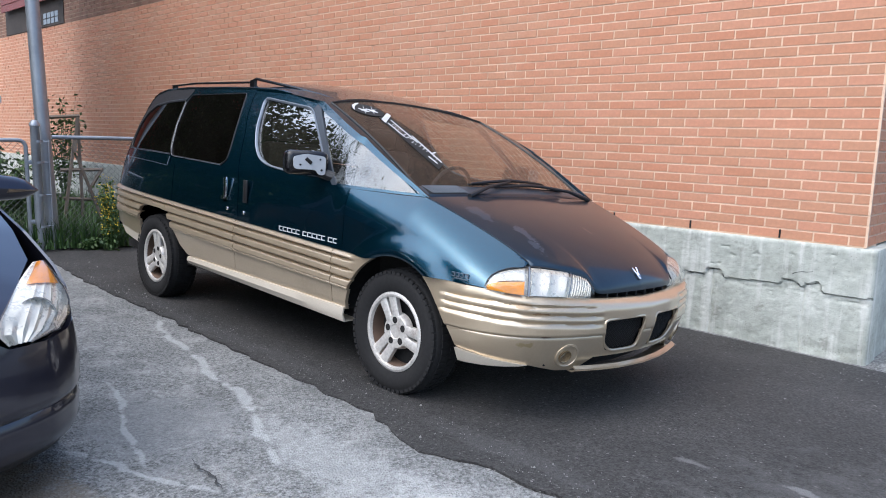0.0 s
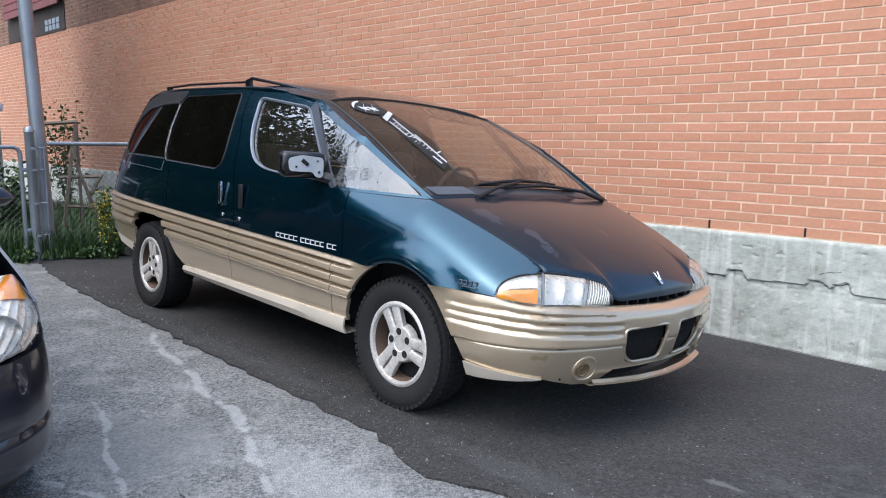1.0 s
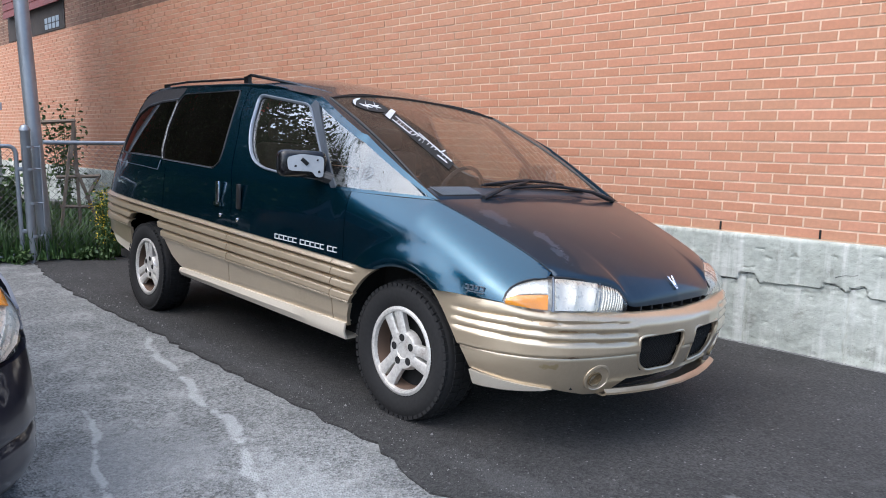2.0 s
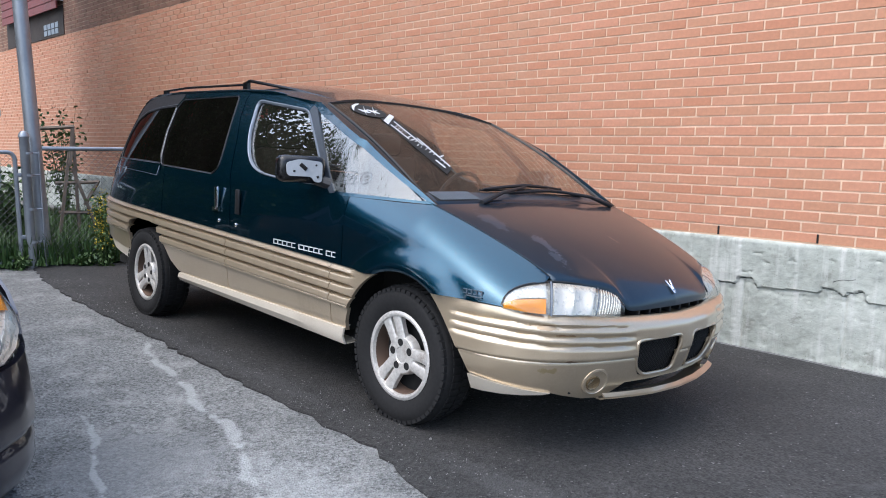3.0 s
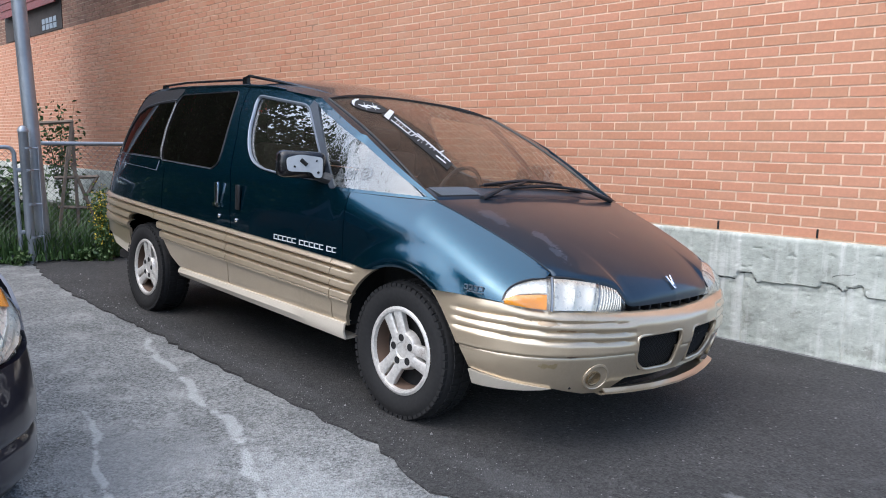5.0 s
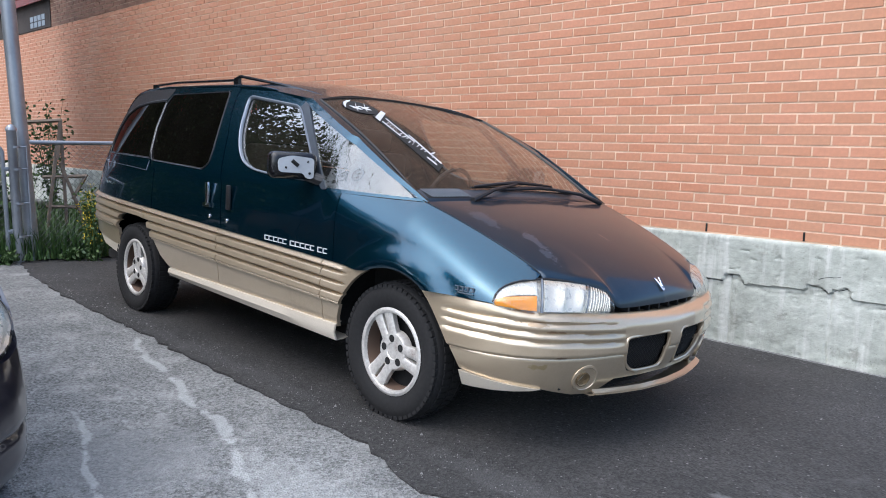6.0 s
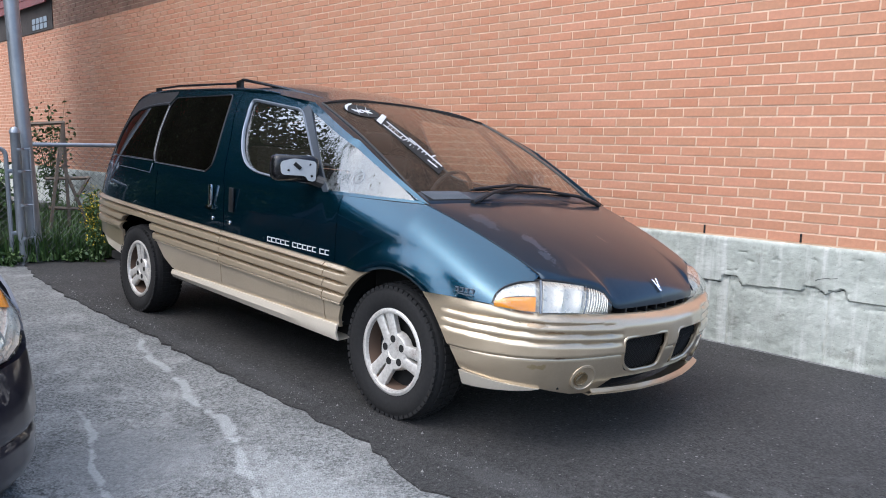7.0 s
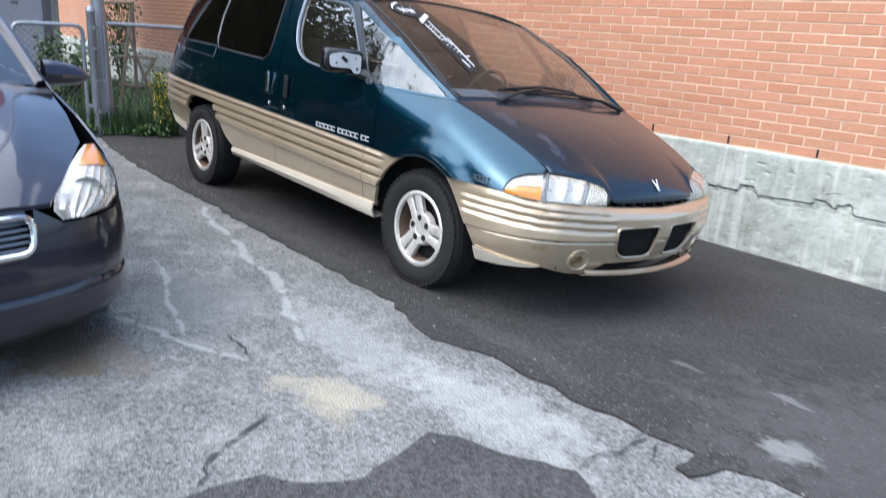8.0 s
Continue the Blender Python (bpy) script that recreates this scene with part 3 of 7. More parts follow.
def width(x, z):
    """Half width of the van's side at a place along it and a height."""
    low = curve_at(x, PLAN)
    if z < 0.42:
        low -= (0.42 - z) * 0.22
    belt = curve_at(x, BELT)
    if x > -0.45:
        z0 = interp(x, [(-0.45, 0.80), (0.65, 0.62)])
        zc = hoodline(x)
        if z <= z0:
            return low
        s = (z - z0) / max(0.03, zc - z0)
        if s <= 1:
            return low - (low - belt) * s ** interp(x, [(-0.45, 3.4), (0.15, 3.1), (0.6, 1.9)])
        return belt - 0.40 * (z - zc)
    if z <= 0.80:
        return low
    if z <= 1.04:
        s = (z - 0.80) / 0.24
        return low + (belt - low) * s ** 1.6
    t = z - 1.04
    return belt - 0.30 * t - 0.14 * t * t


def side(offset=0.0, extra=None):
    """Mapping of outlines (x, z) to the near side of the van."""
    def mapping(x, z, d):
        e = extra(x, z) if extra else 0.0
        return (x, -(width(x, z) + offset + e - d), z)
    return mapping


def ribs(x, z):
    """Relief of the ribbed cladding."""
    lo, hi = cladlow(x), cladtop(x)
    p = (z - lo) / (hi - lo)
    if p < -0.02:
        return 0.006 + 0.11 * p * (hi - lo)
    if p > 0.93:
        return 0.018 * max(0.0, (1 - p) / 0.07) ** 0.5
    ph = min(1.0, max(0.0, p)) * 3.55
    f = ph - math.floor(ph)
    return 0.029 - 0.016 * f - 0.024 * (math.exp(-(f / 0.14) ** 2) + math.exp(-((1 - f) / 0.14) ** 2)) * (1.0 if p > 0.02 else 0.4)


def sheared(polys):
    """Outlines of the cladding with height counted along its slanted ribs."""
    return [[(x, (z - cladlow(x)) / (cladtop(x) - cladlow(x))) for x, z in poly] for poly in polys]


def clad(relief):
    base = side(0.004, relief)
    return lambda x, p, d: base(x, cladlow(x) + p * (cladtop(x) - cladlow(x)), d)


def both(name, polys, mapping, material, label="", parent=None, du=0.06, dv=0.06, thick=0.012, smooth=35):
    """The same sheet on both sides of the van; returns the near one."""
    near = part(name, panel(polys, mapping, du, dv, thick), material, parent or van, label, smooth)
    far = part(name, panel(polys, mapping, du, dv, thick, mirror=True), material, parent or van, label, smooth)
    return near, far


def arc(cx, cz, r, a0, a1, n=14, sx=1.0):
    return [(cx + sx * r * math.cos(radians(a0 + (a1 - a0) * k / n)), cz + r * math.sin(radians(a0 + (a1 - a0) * k / n))) for k in range(n + 1)]


FA = (0.035, 0.315, 0.405)      # front arch
# front fender, from the door gap to the headlight
arch_top = arc(*FA, 113, 58, 10)
fender = [(-0.408, cladtop(-0.408) + 0.004), (-0.20, cladtop(-0.2) + 0.004)] + arch_top + [(0.44, 0.658), (0.625, 0.653), (0.604, 0.69), (0.610, 0.715), (0.632, 0.742), (0.668, 0.752)] + [(0.66 - 0.03 * k, hoodline(0.66 - 0.03 * k) - 0.003) for k in range(22)] + [(-0.1, 1.020), (-0.408, 1.027)]
def flare(x, z):
    """Swollen lip over the front wheel."""
    r = math.hypot(x - FA[0], z - FA[1])
    q = min(1.0, max(0.0, (r - 0.415) / 0.125))
    lip = min(1.0, max(0.0, (r - 0.395) / 0.02))
    return 0.032 * (1 - q * q * (3 - 2 * q)) * (0.65 + 0.35 * lip)


fender_skin = side(0.0, flare)
both("front_fender", [[(x, (z - 0.50) / (hoodline(x) - 0.50)) for x, z in fender]], lambda x, q, d: fender_skin(x, 0.50 + q * (hoodline(x) - 0.50), d), TEAL, "teal front fender with clear coat", du=0.025, dv=0.03)
# front doors: the skin in strips round the window opening
GAP_F, GAP_R = -0.414, -1.515
DOOR_WIN = [(-1.575, 1.54), (-0.985, 1.466), (-0.60, 1.072), (-1.02, 1.085), (-1.24, 1.105), (-1.36, 1.14), (-1.45, 1.21), (-1.525, 1.33)]
door_polys = [
    [(GAP_R, cladtop(GAP_R) + 0.004), (GAP_F, cladtop(GAP_F) + 0.004), (GAP_F, 1.031), (-0.56, 1.035), (-0.60, 1.072), (-1.02, 1.085), (-1.24, 1.105), (-1.36, 1.14), (-1.45, 1.21), (-1.525, 1.33), (-1.655, 1.30), (-1.60, 1.11), (-1.545, 0.98)],
    [(-1.655, 1.30), (-1.525, 1.33), (-1.575, 1.54), (-1.735, 1.55), (-1.715, 1.43)],
    [(-1.735, 1.55), (-1.575, 1.54), (-0.985, 1.466), (-0.960, 1.495), (-1.30, 1.56), (-1.72, 1.59)],
]
near_door, far_door = both("front_door", door_polys, side(), TEAL, "teal front door", du=0.05, dv=0.04)
both("door_pillar", [[(-0.985, 1.466), (-0.60, 1.072), (-0.56, 1.035), (-0.525, 1.04), (-0.915, 1.475), (-0.960, 1.495)]], side(0.003), PILLAR, "dark grey window pillar")
near_glass, far_glass = both("door_window", [DOOR_WIN], side(-0.008), GLASS, "clear front door window", thick=0.004)
for sgn, door in ((-1, near_door), (1, far_door)):
    bm = bmesh.new()
    ring = rounded(DOOR_WIN, 0.06)
    tube(bm, [(x, sgn * (width(x, z) + 0.003), z) for x, z in ring], 0.011, 8, closed=True, flat=0.6)
    part("window_trim", bm, SEALG, door, "pale grey window surround")
both("mirror_sail", [[(-0.59, 1.062), (-0.83, 1.082), (-0.76, 1.20), (-0.70, 1.19)]], side(0.006), BLACK, "black triangular panel behind the mirror")
# quarter window ahead of the door and the roof pillar beside the windshield
QUARTER = [(-0.885, 1.455), (-0.535, 1.046), (0.02, 1.034), (-0.48, 1.290)]
both("quarter_window", [rounded(QUARTER, 0.02, 2)], side(-0.004), GLASS, "clear triangular front quarter window", thick=0.004)
both("window_pillar", [[(-0.915, 1.475), (-0.885, 1.455), (-0.48, 1.290), (0.02, 1.034), (0.075, 1.022), (-0.44, 1.308), (-0.90, 1.508), (-0.985, 1.495)], [(-0.525, 1.036), (-0.45, 1.028), (0.06, 1.022), (0.02, 1.034), (-0.535, 1.046)]], side(), TEAL, du=0.04, dv=0.03)

# sliding doors and rear quarters
SW = [(-2.604, 1.111), (-1.83, 1.081), (-1.775, 1.115), (-1.772, 1.19), (-1.79, 1.30), (-1.825, 1.48), (-1.846, 1.576), (-2.66, 1.575), (-2.71, 1.515), (-2.70, 1.336), (-2.65, 1.173)]
both("sliding_door", [
    [(-2.475, cladtop(-2.475) + 0.004), (-1.523, cladtop(-1.523) + 0.004), (-1.553, 0.98), (-1.608, 1.11), (-1.663, 1.30), (-1.723, 1.43), (-1.743, 1.55), (-1.728, 1.592), (-1.80, 1.592), (-1.838, 1.576), (-1.818, 1.48), (-1.783, 1.30), (-1.765, 1.19), (-1.768, 1.11), (-1.825, 1.072), (-2.60, 1.10), (-2.59, 1.06), (-2.50, 1.045)],
    [(-2.66, 1.577), (-1.838, 1.578), (-1.75, 1.594), (-1.70, 1.602), (-2.68, 1.622)],
], side(), TEAL, "teal sliding side door", du=0.05, dv=0.04)
both("side_window", [SW], side(-0.004), GLASS_DARK, "dark tinted side window", thick=0.004)
QW = [(-2.632, 1.12), (-3.06, 1.131), (-3.60, 1.141), (-3.62, 1.20), (-3.58, 1.33), (-3.46, 1.44), (-3.30, 1.496), (-3.01, 1.523), (-2.735, 1.532), (-2.725, 1.34), (-2.675, 1.18)]
both("rear_quarter_window", [QW], side(-0.004), GLASS_DARK, "dark tinted rear quarter window", thick=0.004)
for sgn in (-1, 1):
    for outline in (SW, QW):
        bm = bmesh.new()
        tube(bm, [(x, sgn * (width(x, z) + 0.001), z) for x, z in rounded(outline, 0.02, 2)], 0.004, 5, closed=True)
        part("window_seal", bm, BLACK, van, "thin black seal round the tinted window")
    # Pale trim lines; the one near z 1.05 paints the highlight on a seam.
    for line in (((-2.60, 1.106), (-2.2, 1.092), (-1.84, 1.077)), ((-2.612, 1.112), (-2.66, 1.178), (-2.712, 1.34), (-2.722, 1.515)), ((-1.776, 1.20), (-1.79, 1.30), (-1.815, 1.43)), ((-3.62, 1.066), (-3.2, 1.056), (-2.9, 1.046), (-2.635, 1.033), (-2.632, 1.10)), ((-3.62, 1.136), (-3.2, 1.128), (-2.64, 1.116)), ((-3.61, 1.335), (-3.49, 1.450), (-3.31, 1.508), (-3.01, 1.535), (-2.74, 1.545))):
        bm = bmesh.new()
        pts = [(x0 + (x1 - x0) * k / 4, z0 + (z1 - z0) * k / 4) for (x0, z0), (x1, z1) in zip(line, line[1:]) for k in range(4)] + [line[-1]]
        tube(bm, [(x, sgn * (width(x, z) + 0.0015), z) for x, z in pts], 0.0017, 5)
        part("body_seam", bm, SEALG, van, "thin pale line for trim and seam highlight")
    bm = bmesh.new()
    tube(bm, [(x, sgn * (width(x, z) - 0.004), z + 0.004) for x, z in ((-3.50, 1.57), (-3.38, 1.602), (-3.2, 1.624), (-2.8, 1.627), (-2.2, 1.616), (-1.75, 1.604), (-1.5, 1.592), (-1.3, 1.566))], [0.006, 0.010, 0.010, 0.010, 0.010, 0.010, 0.007, 0.003], 8)
    part("roof_gutter", bm, TEAL, van, "pale shining gutter along the roof edge")
both("rear_quarter", [
    [(-3.70, cladtop(-3.70) + 0.004), (-2.483, cladtop(-2.483) + 0.004), (-2.508, 1.045), (-2.60, 1.06), (-2.625, 1.11), (-3.06, 1.122), (-3.605, 1.132), (-3.70, 1.13), (-3.71, 0.95)],
    [(-2.605, 1.105), (-2.655, 1.173), (-2.705, 1.336), (-2.715, 1.515), (-2.665, 1.58), (-2.68, 1.60), (-2.737, 1.54), (-2.73, 1.52), (-2.72, 1.34), (-2.67, 1.18), (-2.628, 1.115)],
], side(), TEAL, "teal rear quarter panel")
# Teal body here is coloured black to paint in its dark reflection.
both("blacked_rear_corner", [
    [(-3.70, 1.13), (-3.605, 1.132), (-3.625, 1.20), (-3.585, 1.335), (-3.465, 1.447), (-3.303, 1.503), (-3.01, 1.53), (-2.737, 1.54), (-2.68, 1.60), (-2.68, 1.622), (-3.2, 1.622), (-3.45, 1.585), (-3.56, 1.50), (-3.66, 1.33)],
], side(), BLACK, "rear body corner round the quarter window, coloured black")

# side cladding in sections, each with a gap to the next
both("door_cladding", sheared([[(-1.53, 0.385), (-0.478, 0.375), (-0.478, cladtop(-0.478)), (-1.53, cladtop(-1.53))]]), clad(ribs), GOLD, "champagne ribbed door cladding", du=0.15, dv=0.02, thick=0.02)
both("sliding_door_cladding", sheared([[(-2.21, 0.41), (-1.537, 0.385), (-1.537, cladtop(-1.537)), (-2.55, cladtop(-2.55)), (-2.55, 0.70), (-2.50, 0.65), (-2.42, 0.56), (-2.33, 0.47)]]), clad(ribs), GOLD, "champagne ribbed sliding door cladding", du=0.15, dv=0.02, thick=0.02)
front_low = arc(*FA, 172, 113, 10)


def short_ribs(x, z):
    return ribs(x, z) if x < -0.34 else 0.016 + (ribs(x, z) - 0.016) * max(0.0, (-0.28 - x) / 0.06)


both("fender_cladding", sheared([[(-0.472, 0.375)] + [(-0.365, 0.372)] + front_low + [(-0.20, cladtop(-0.2)), (-0.472, cladtop(-0.472))]]), clad(short_ribs), GOLD, "champagne cladding behind the front wheel", du=0.03, dv=0.02, thick=0.02)
both("rear_cladding", sheared([[(-3.64, 0.52), (-3.03, 0.45), (-3.03, 0.62), (-2.99, 0.69), (-2.90, 0.718), (-2.62, 0.71), (-2.557, 0.70), (-2.557, cladtop(-2.557)), (-3.68, cladtop(-3.68))]]), clad(ribs), GOLD, "champagne ribbed rear quarter cladding", du=0.05, dv=0.02, thick=0.02)
both("rear_skirt", [[(-3.38, 0.435), (-3.03, 0.385), (-3.03, 0.475), (-3.54, 0.52)]], side(-0.005), GOLD_LIGHT, "pale lower rear bumper skirt")
for sgn in (-1, 1):
    bm = bmesh.new()
    rows = []
    for k in range(13):
        x = -2.20 + k * (1.83 / 12)
        zt, zb = 0.412 - 0.018 * k / 12 - 0.012, 0.352 - 0.052 * k / 12
        rows.append([(x, sgn * 0.872, zt + 0.012), (x, sgn * 0.905, zt), (x, sgn * 0.912, (zt + zb) / 2), (x, sgn * 0.895, zb), (x, sgn * 0.80, zb + 0.005)])
    part("sill_panel", patch(rows, 0.01, down=(0, -sgn, 0)), GOLD_LIGHT, van, "pale champagne sill panel")

# front bumper: outlines in (way along the plan curve, height)
CURVE = [(0.20, 0.904), (0.395, 0.900), (0.50, 0.890), (0.60, 0.864), (0.69, 0.817), (0.76, 0.757), (0.82, 0.675), (0.865, 0.575), (0.90, 0.465), (0.93, 0.34), (0.955, 0.20), (0.968, 0.0)]
LEN = [0.0]
for (ax, ay), (bx, by) in zip(CURVE, CURVE[1:]):
    LEN.append(LEN[-1] + math.hypot(bx - ax, by - ay))
TOTAL = LEN[-1]


def along(s):
    """Place and outward direction on the bumper's plan curve; s runs from the near wheel arch round to the far one."""
    far = s > TOTAL
    q = 2 * TOTAL - s if far else s
    q = max(-0.2, min(TOTAL, q))
    k = 0
    while k < len(LEN) - 2 and LEN[k + 1] < q:
        k += 1
    t = (q - LEN[k]) / (LEN[k + 1] - LEN[k])
    x = CURVE[k][0] + (CURVE[k + 1][0] - CURVE[k][0]) * t
    y = CURVE[k][1] + (CURVE[k + 1][1] - CURVE[k][1]) * t

    def normal(i):
        a, b = CURVE[max(0, i - 1)], CURVE[min(len(CURVE) - 1, i + 1)]
        if i == len(CURVE) - 1:
            return Vector((1, 0))
        return Vector((a[1] - b[1], b[0] - a[0])).normalized()

    n = (normal(k) * (1 - t) + normal(k + 1) * t).normalized()
    return (x, y if far else -y, n.x, n.y if far else -n.y)


def bumptop(s):
    q = min(s, 2 * TOTAL - s)
    return interp(q, [(0.0, 0.660), (0.44, 0.650), (0.60, 0.634), (0.80, 0.626), (0.94, 0.616), (TOTAL, 0.606)])


def bumprel(s, z):
    """Relief of the bumper: three grooves above, a step line, then the tucked lower part."""
    q = min(s, 2 * TOTAL - s)
    top = bumptop(s)
    e = 0.0
    if z > top - 0.05:
        e -= 0.05 * ((z - top + 0.05) / 0.05) ** 2 * interp(q, [(0.4, 0.1), (0.8, 1.0)])
    if z < 0.445:
        e -= 0.012 + 0.22 * (0.445 - z) + 1.0 * (0.445 - z) ** 2
    fade = max(0.0, min(1.0, (q - 0.14) / 0.05)) * max(0.0, min(1.0, (1.03 - q) / 0.05))
    for g in (0.575, 0.535, 0.497):
        e -= 0.013 * fade * math.exp(-((z - g - (top - 0.61) * 0.6) / 0.008) ** 2)
    e -= 0.010 * math.exp(-((z - 0.446) / 0.004) ** 2)
    return e


def bump(off=0.0):
    def mapping(s, z, d):
        x, y, nx, ny = along(s)
        e = bumprel(s, z) + off - d
        return (x + nx * e, y + ny * e, z)
    return mapping


def arch_edge(z):
    """Front edge of the bumper at the wheel arch, as way along the curve."""
    return interp(z, [(0.30, 0.437), (0.36, 0.434), (0.458, 0.387), (0.564, 0.311), (0.62, 0.26), (0.66, 0.213)]) - 0.20


E2 = 2 * TOTAL
GR = (TOTAL - 0.370, TOTAL - 0.045)      # near grille opening along the curve
gl0, gl1 = GR
bz0, bz1 = 0.352, 0.520


low_z = [(0.235, 0.345), (0.44, 0.325), (0.64, 0.305), (0.81, 0.272), (0.90, 0.268), (gl0 - 0.06, 0.29), (gl0, 0.330)]
under = [(arch_edge(z), z) for z in (0.655, 0.62, 0.58, 0.52, 0.46, 0.40, 0.35)] + low_z[1:]
ways = sorted({s for s, z in under} | {0.30, 0.44, 0.60, 0.80, 0.94})
polys = []
for s0, s1 in zip(ways, ways[1:]):
    if s1 <= gl0 + 1e-6:
        quad = [(s0, interp(s0, under)), (s1, interp(s1, under)), (s1, bumptop(s1)), (s0, bumptop(s0) + 0.001)]
        polys += [quad, [(E2 - s, z) for s, z in quad][::-1]]
mid = [(gl0, bz1 + 0.0), (E2 - gl0, bz1), (E2 - gl0, bumptop(gl0)), (TOTAL, bumptop(TOTAL)), (gl0, bumptop(gl0))]
polys.append(mid)
polys.append([(gl0, 0.330), (TOTAL, 0.330), (E2 - gl0, 0.330), (E2 - gl0, bz0), (gl0, bz0)])
polys.append([(gl1, bz0), (E2 - gl1, bz0), (E2 - gl1, bz1), (gl1, bz1)])
corner = [(gl0, bz0), (gl0 + 0.10, bz0), (gl0 + 0.06, bz0 + 0.012), (gl0 + 0.035, bz0 + 0.04), (gl0 + 0.008, bz1 - 0.02), (gl0, bz1)]
polys += [corner, [(E2 - s, z) for s, z in corner][::-1]]
part("front_bumper", panel(polys, bump(), 0.03, 0.0075, 0.02), GOLD, van, "champagne front bumper with grooves and scuffed paint", smooth=50)
for sgn in (-1, 1):
    # grille openings: rounded rim and dark mesh behind
    o = rounded([(gl0 + 0.005, bz1), (gl1, bz1 + 0.004), (gl1 - 0.012, bz0 + 0.012), (gl1 - 0.05, bz0), (gl0 + 0.10, bz0 + 0.002), (gl0 + 0.03, bz0 + 0.05)], 0.035)
    o = [(s if sgn < 0 else E2 - s, z) for s, z in o]
    bm = bmesh.new()
    tube(bm, [bump(-0.004)(s, z, 0) for s, z in o], 0.008, 8, closed=True)
    rim = part("grille_surround", bm, GOLD, van)
    inner = [(gl0 - 0.01, bz0 - 0.01), (gl1 + 0.01, bz0 - 0.01), (gl1 + 0.01, bz1 + 0.01), (gl0 - 0.01, bz1 + 0.01)]
    if sgn > 0:
        inner = [(E2 - s, z) for s, z in inner][::-1]
    def flat(s, z, d):
        return bump(-0.034)(s, z, d)
    part("grille", panel([inner], flat, 0.05, 0.05, 0.01), BLACK, van, "black mesh grille")
    bm = bmesh.new()
    for k in range(-9, 22):
        for tilt in (1, -1):
            pts = []
            for j in range(9):
                s0 = gl0 + (gl1 - gl0) * j / 8
                z0 = bz0 + 0.016 * k * 1.0 + tilt * (s0 - (gl0 + gl1) / 2) * 0.8
                if bz0 - 0.005 < z0 < bz1 + 0.005:
                    pts.append(bump(-0.030)(s0 if sgn < 0 else E2 - s0, z0, 0))
            if len(pts) > 1:
                tube(bm, pts, 0.0022, 4)
    part("grille_mesh", bm, DARK, van)
# lower intake, valance and pale air dam
part("lower_intake", panel([[(TOTAL - 0.52, 0.245), (E2 - TOTAL + 0.52, 0.245), (E2 - TOTAL + 0.52, 0.34), (TOTAL - 0.52, 0.34)]], bump(-0.10), 0.06, 0.03, 0.02), DARK, van, "dark lower air intake")
dam = []
for k in range(25):
    s = TOTAL - 0.50 + 1.0 * k / 24
    x, y, nx, ny = along(s)
    w = abs(s - TOTAL)
    zz = 0.262 + 0.015 * (w / 0.56) ** 2
    dam.append([(x - nx * 0.13, y - ny * 0.13, zz - 0.004), (x - nx * 0.05, y - ny * 0.05, zz), (x - nx * 0.025, y - ny * 0.025, zz + 0.012), (x - nx * 0.045, y - ny * 0.045, zz + 0.024)])
part("bumper_lip", patch(dam, 0.008), GOLD, van, "scraped lower bumper lip")
for sgn in (-1, 1):
    top = [(0.237 + 0.40 * k / 8, 0.343 - 0.037 * k / 8) for k in range(9)]
    low = [(0.237 + 0.40 * k / 8, 0.275 + 0.028 * (k / 8) ** 1.5) for k in range(8)]
    o = [(s, z) for s, z in low] + top[::-1]
    if sgn > 0:
        o = [(E2 - s, z) for s, z in o][::-1]
    part("bumper_skirt", panel([o], bump(0.012), 0.03, 0.02, 0.03), GOLD_LIGHT, van, "pale bumper skirt ahead of the wheel")
    # fog lamp in a round recess
    s = TOTAL - 0.548
    x, y, nx, ny = along(s if sgn < 0 else E2 - s)
    e = bumprel(s, 0.352)
    m = Matrix.Translation((x + nx * e, y + ny * e, 0.352)) @ Vector((nx, ny, -0.30)).to_track_quat("Y", "Z").to_matrix().to_4x4()
    bm = bmesh.new()
    lathe(bm, [(0.066, -0.012), (0.062, 0.006), (0.054, 0.008), (0.048, 0.0)], 28, "y")
    ring = part("fog_lamp", bm, GOLD, van, "round fog lamp in a bumper recess")
    ring.matrix_local = m
    bm = bmesh.new()
    lathe(bm, [(0.052, 0.006), (0.045, 0.003), (0.0, 0.002)], 24, "y")
    part("lamp_recess", bm, GOLD, ring)
    bm = bmesh.new()
    lathe(bm, [(0.034, 0.0), (0.033, 0.009), (0.029, 0.010), (0.024, 0.006), (0.0, 0.004)], 24, "y")
    bmesh.ops.translate(bm, verts=bm.verts, vec=(-0.012 * sgn, 0, -0.003))
    part("fog_lens", bm, OLD_LENS, ring, "dull yellowed fog lamp lens")

# headlights
LB = [(0.0, (0.615, 0.880, 0.652)), (0.10, (0.665, 0.858, 0.648)), (0.22, (0.71, 0.815, 0.638)), (0.38, (0.76, 0.751, 0.632)), (0.60, (0.81, 0.635, 0.628)), (0.80, (0.85, 0.515, 0.626)), (1.0, (0.866, 0.385, 0.622))]
LT = [(0.0, (0.612, 0.880, 0.666)), (0.06, (0.605, 0.850, 0.702)), (0.13, (0.612, 0.801, 0.727)), (0.24, (0.64, 0.73, 0.745)), (0.38, (0.675, 0.653, 0.753)), (0.60, (0.74, 0.53, 0.743)), (0.78, (0.785, 0.441, 0.727)), (0.92, (0.82, 0.388, 0.701)), (1.0, (0.855, 0.380, 0.659))]


def edge_at(f, table):
    return Vector([curve_at(f, [(q, p[i]) for q, p in table]) for i in range(3)])


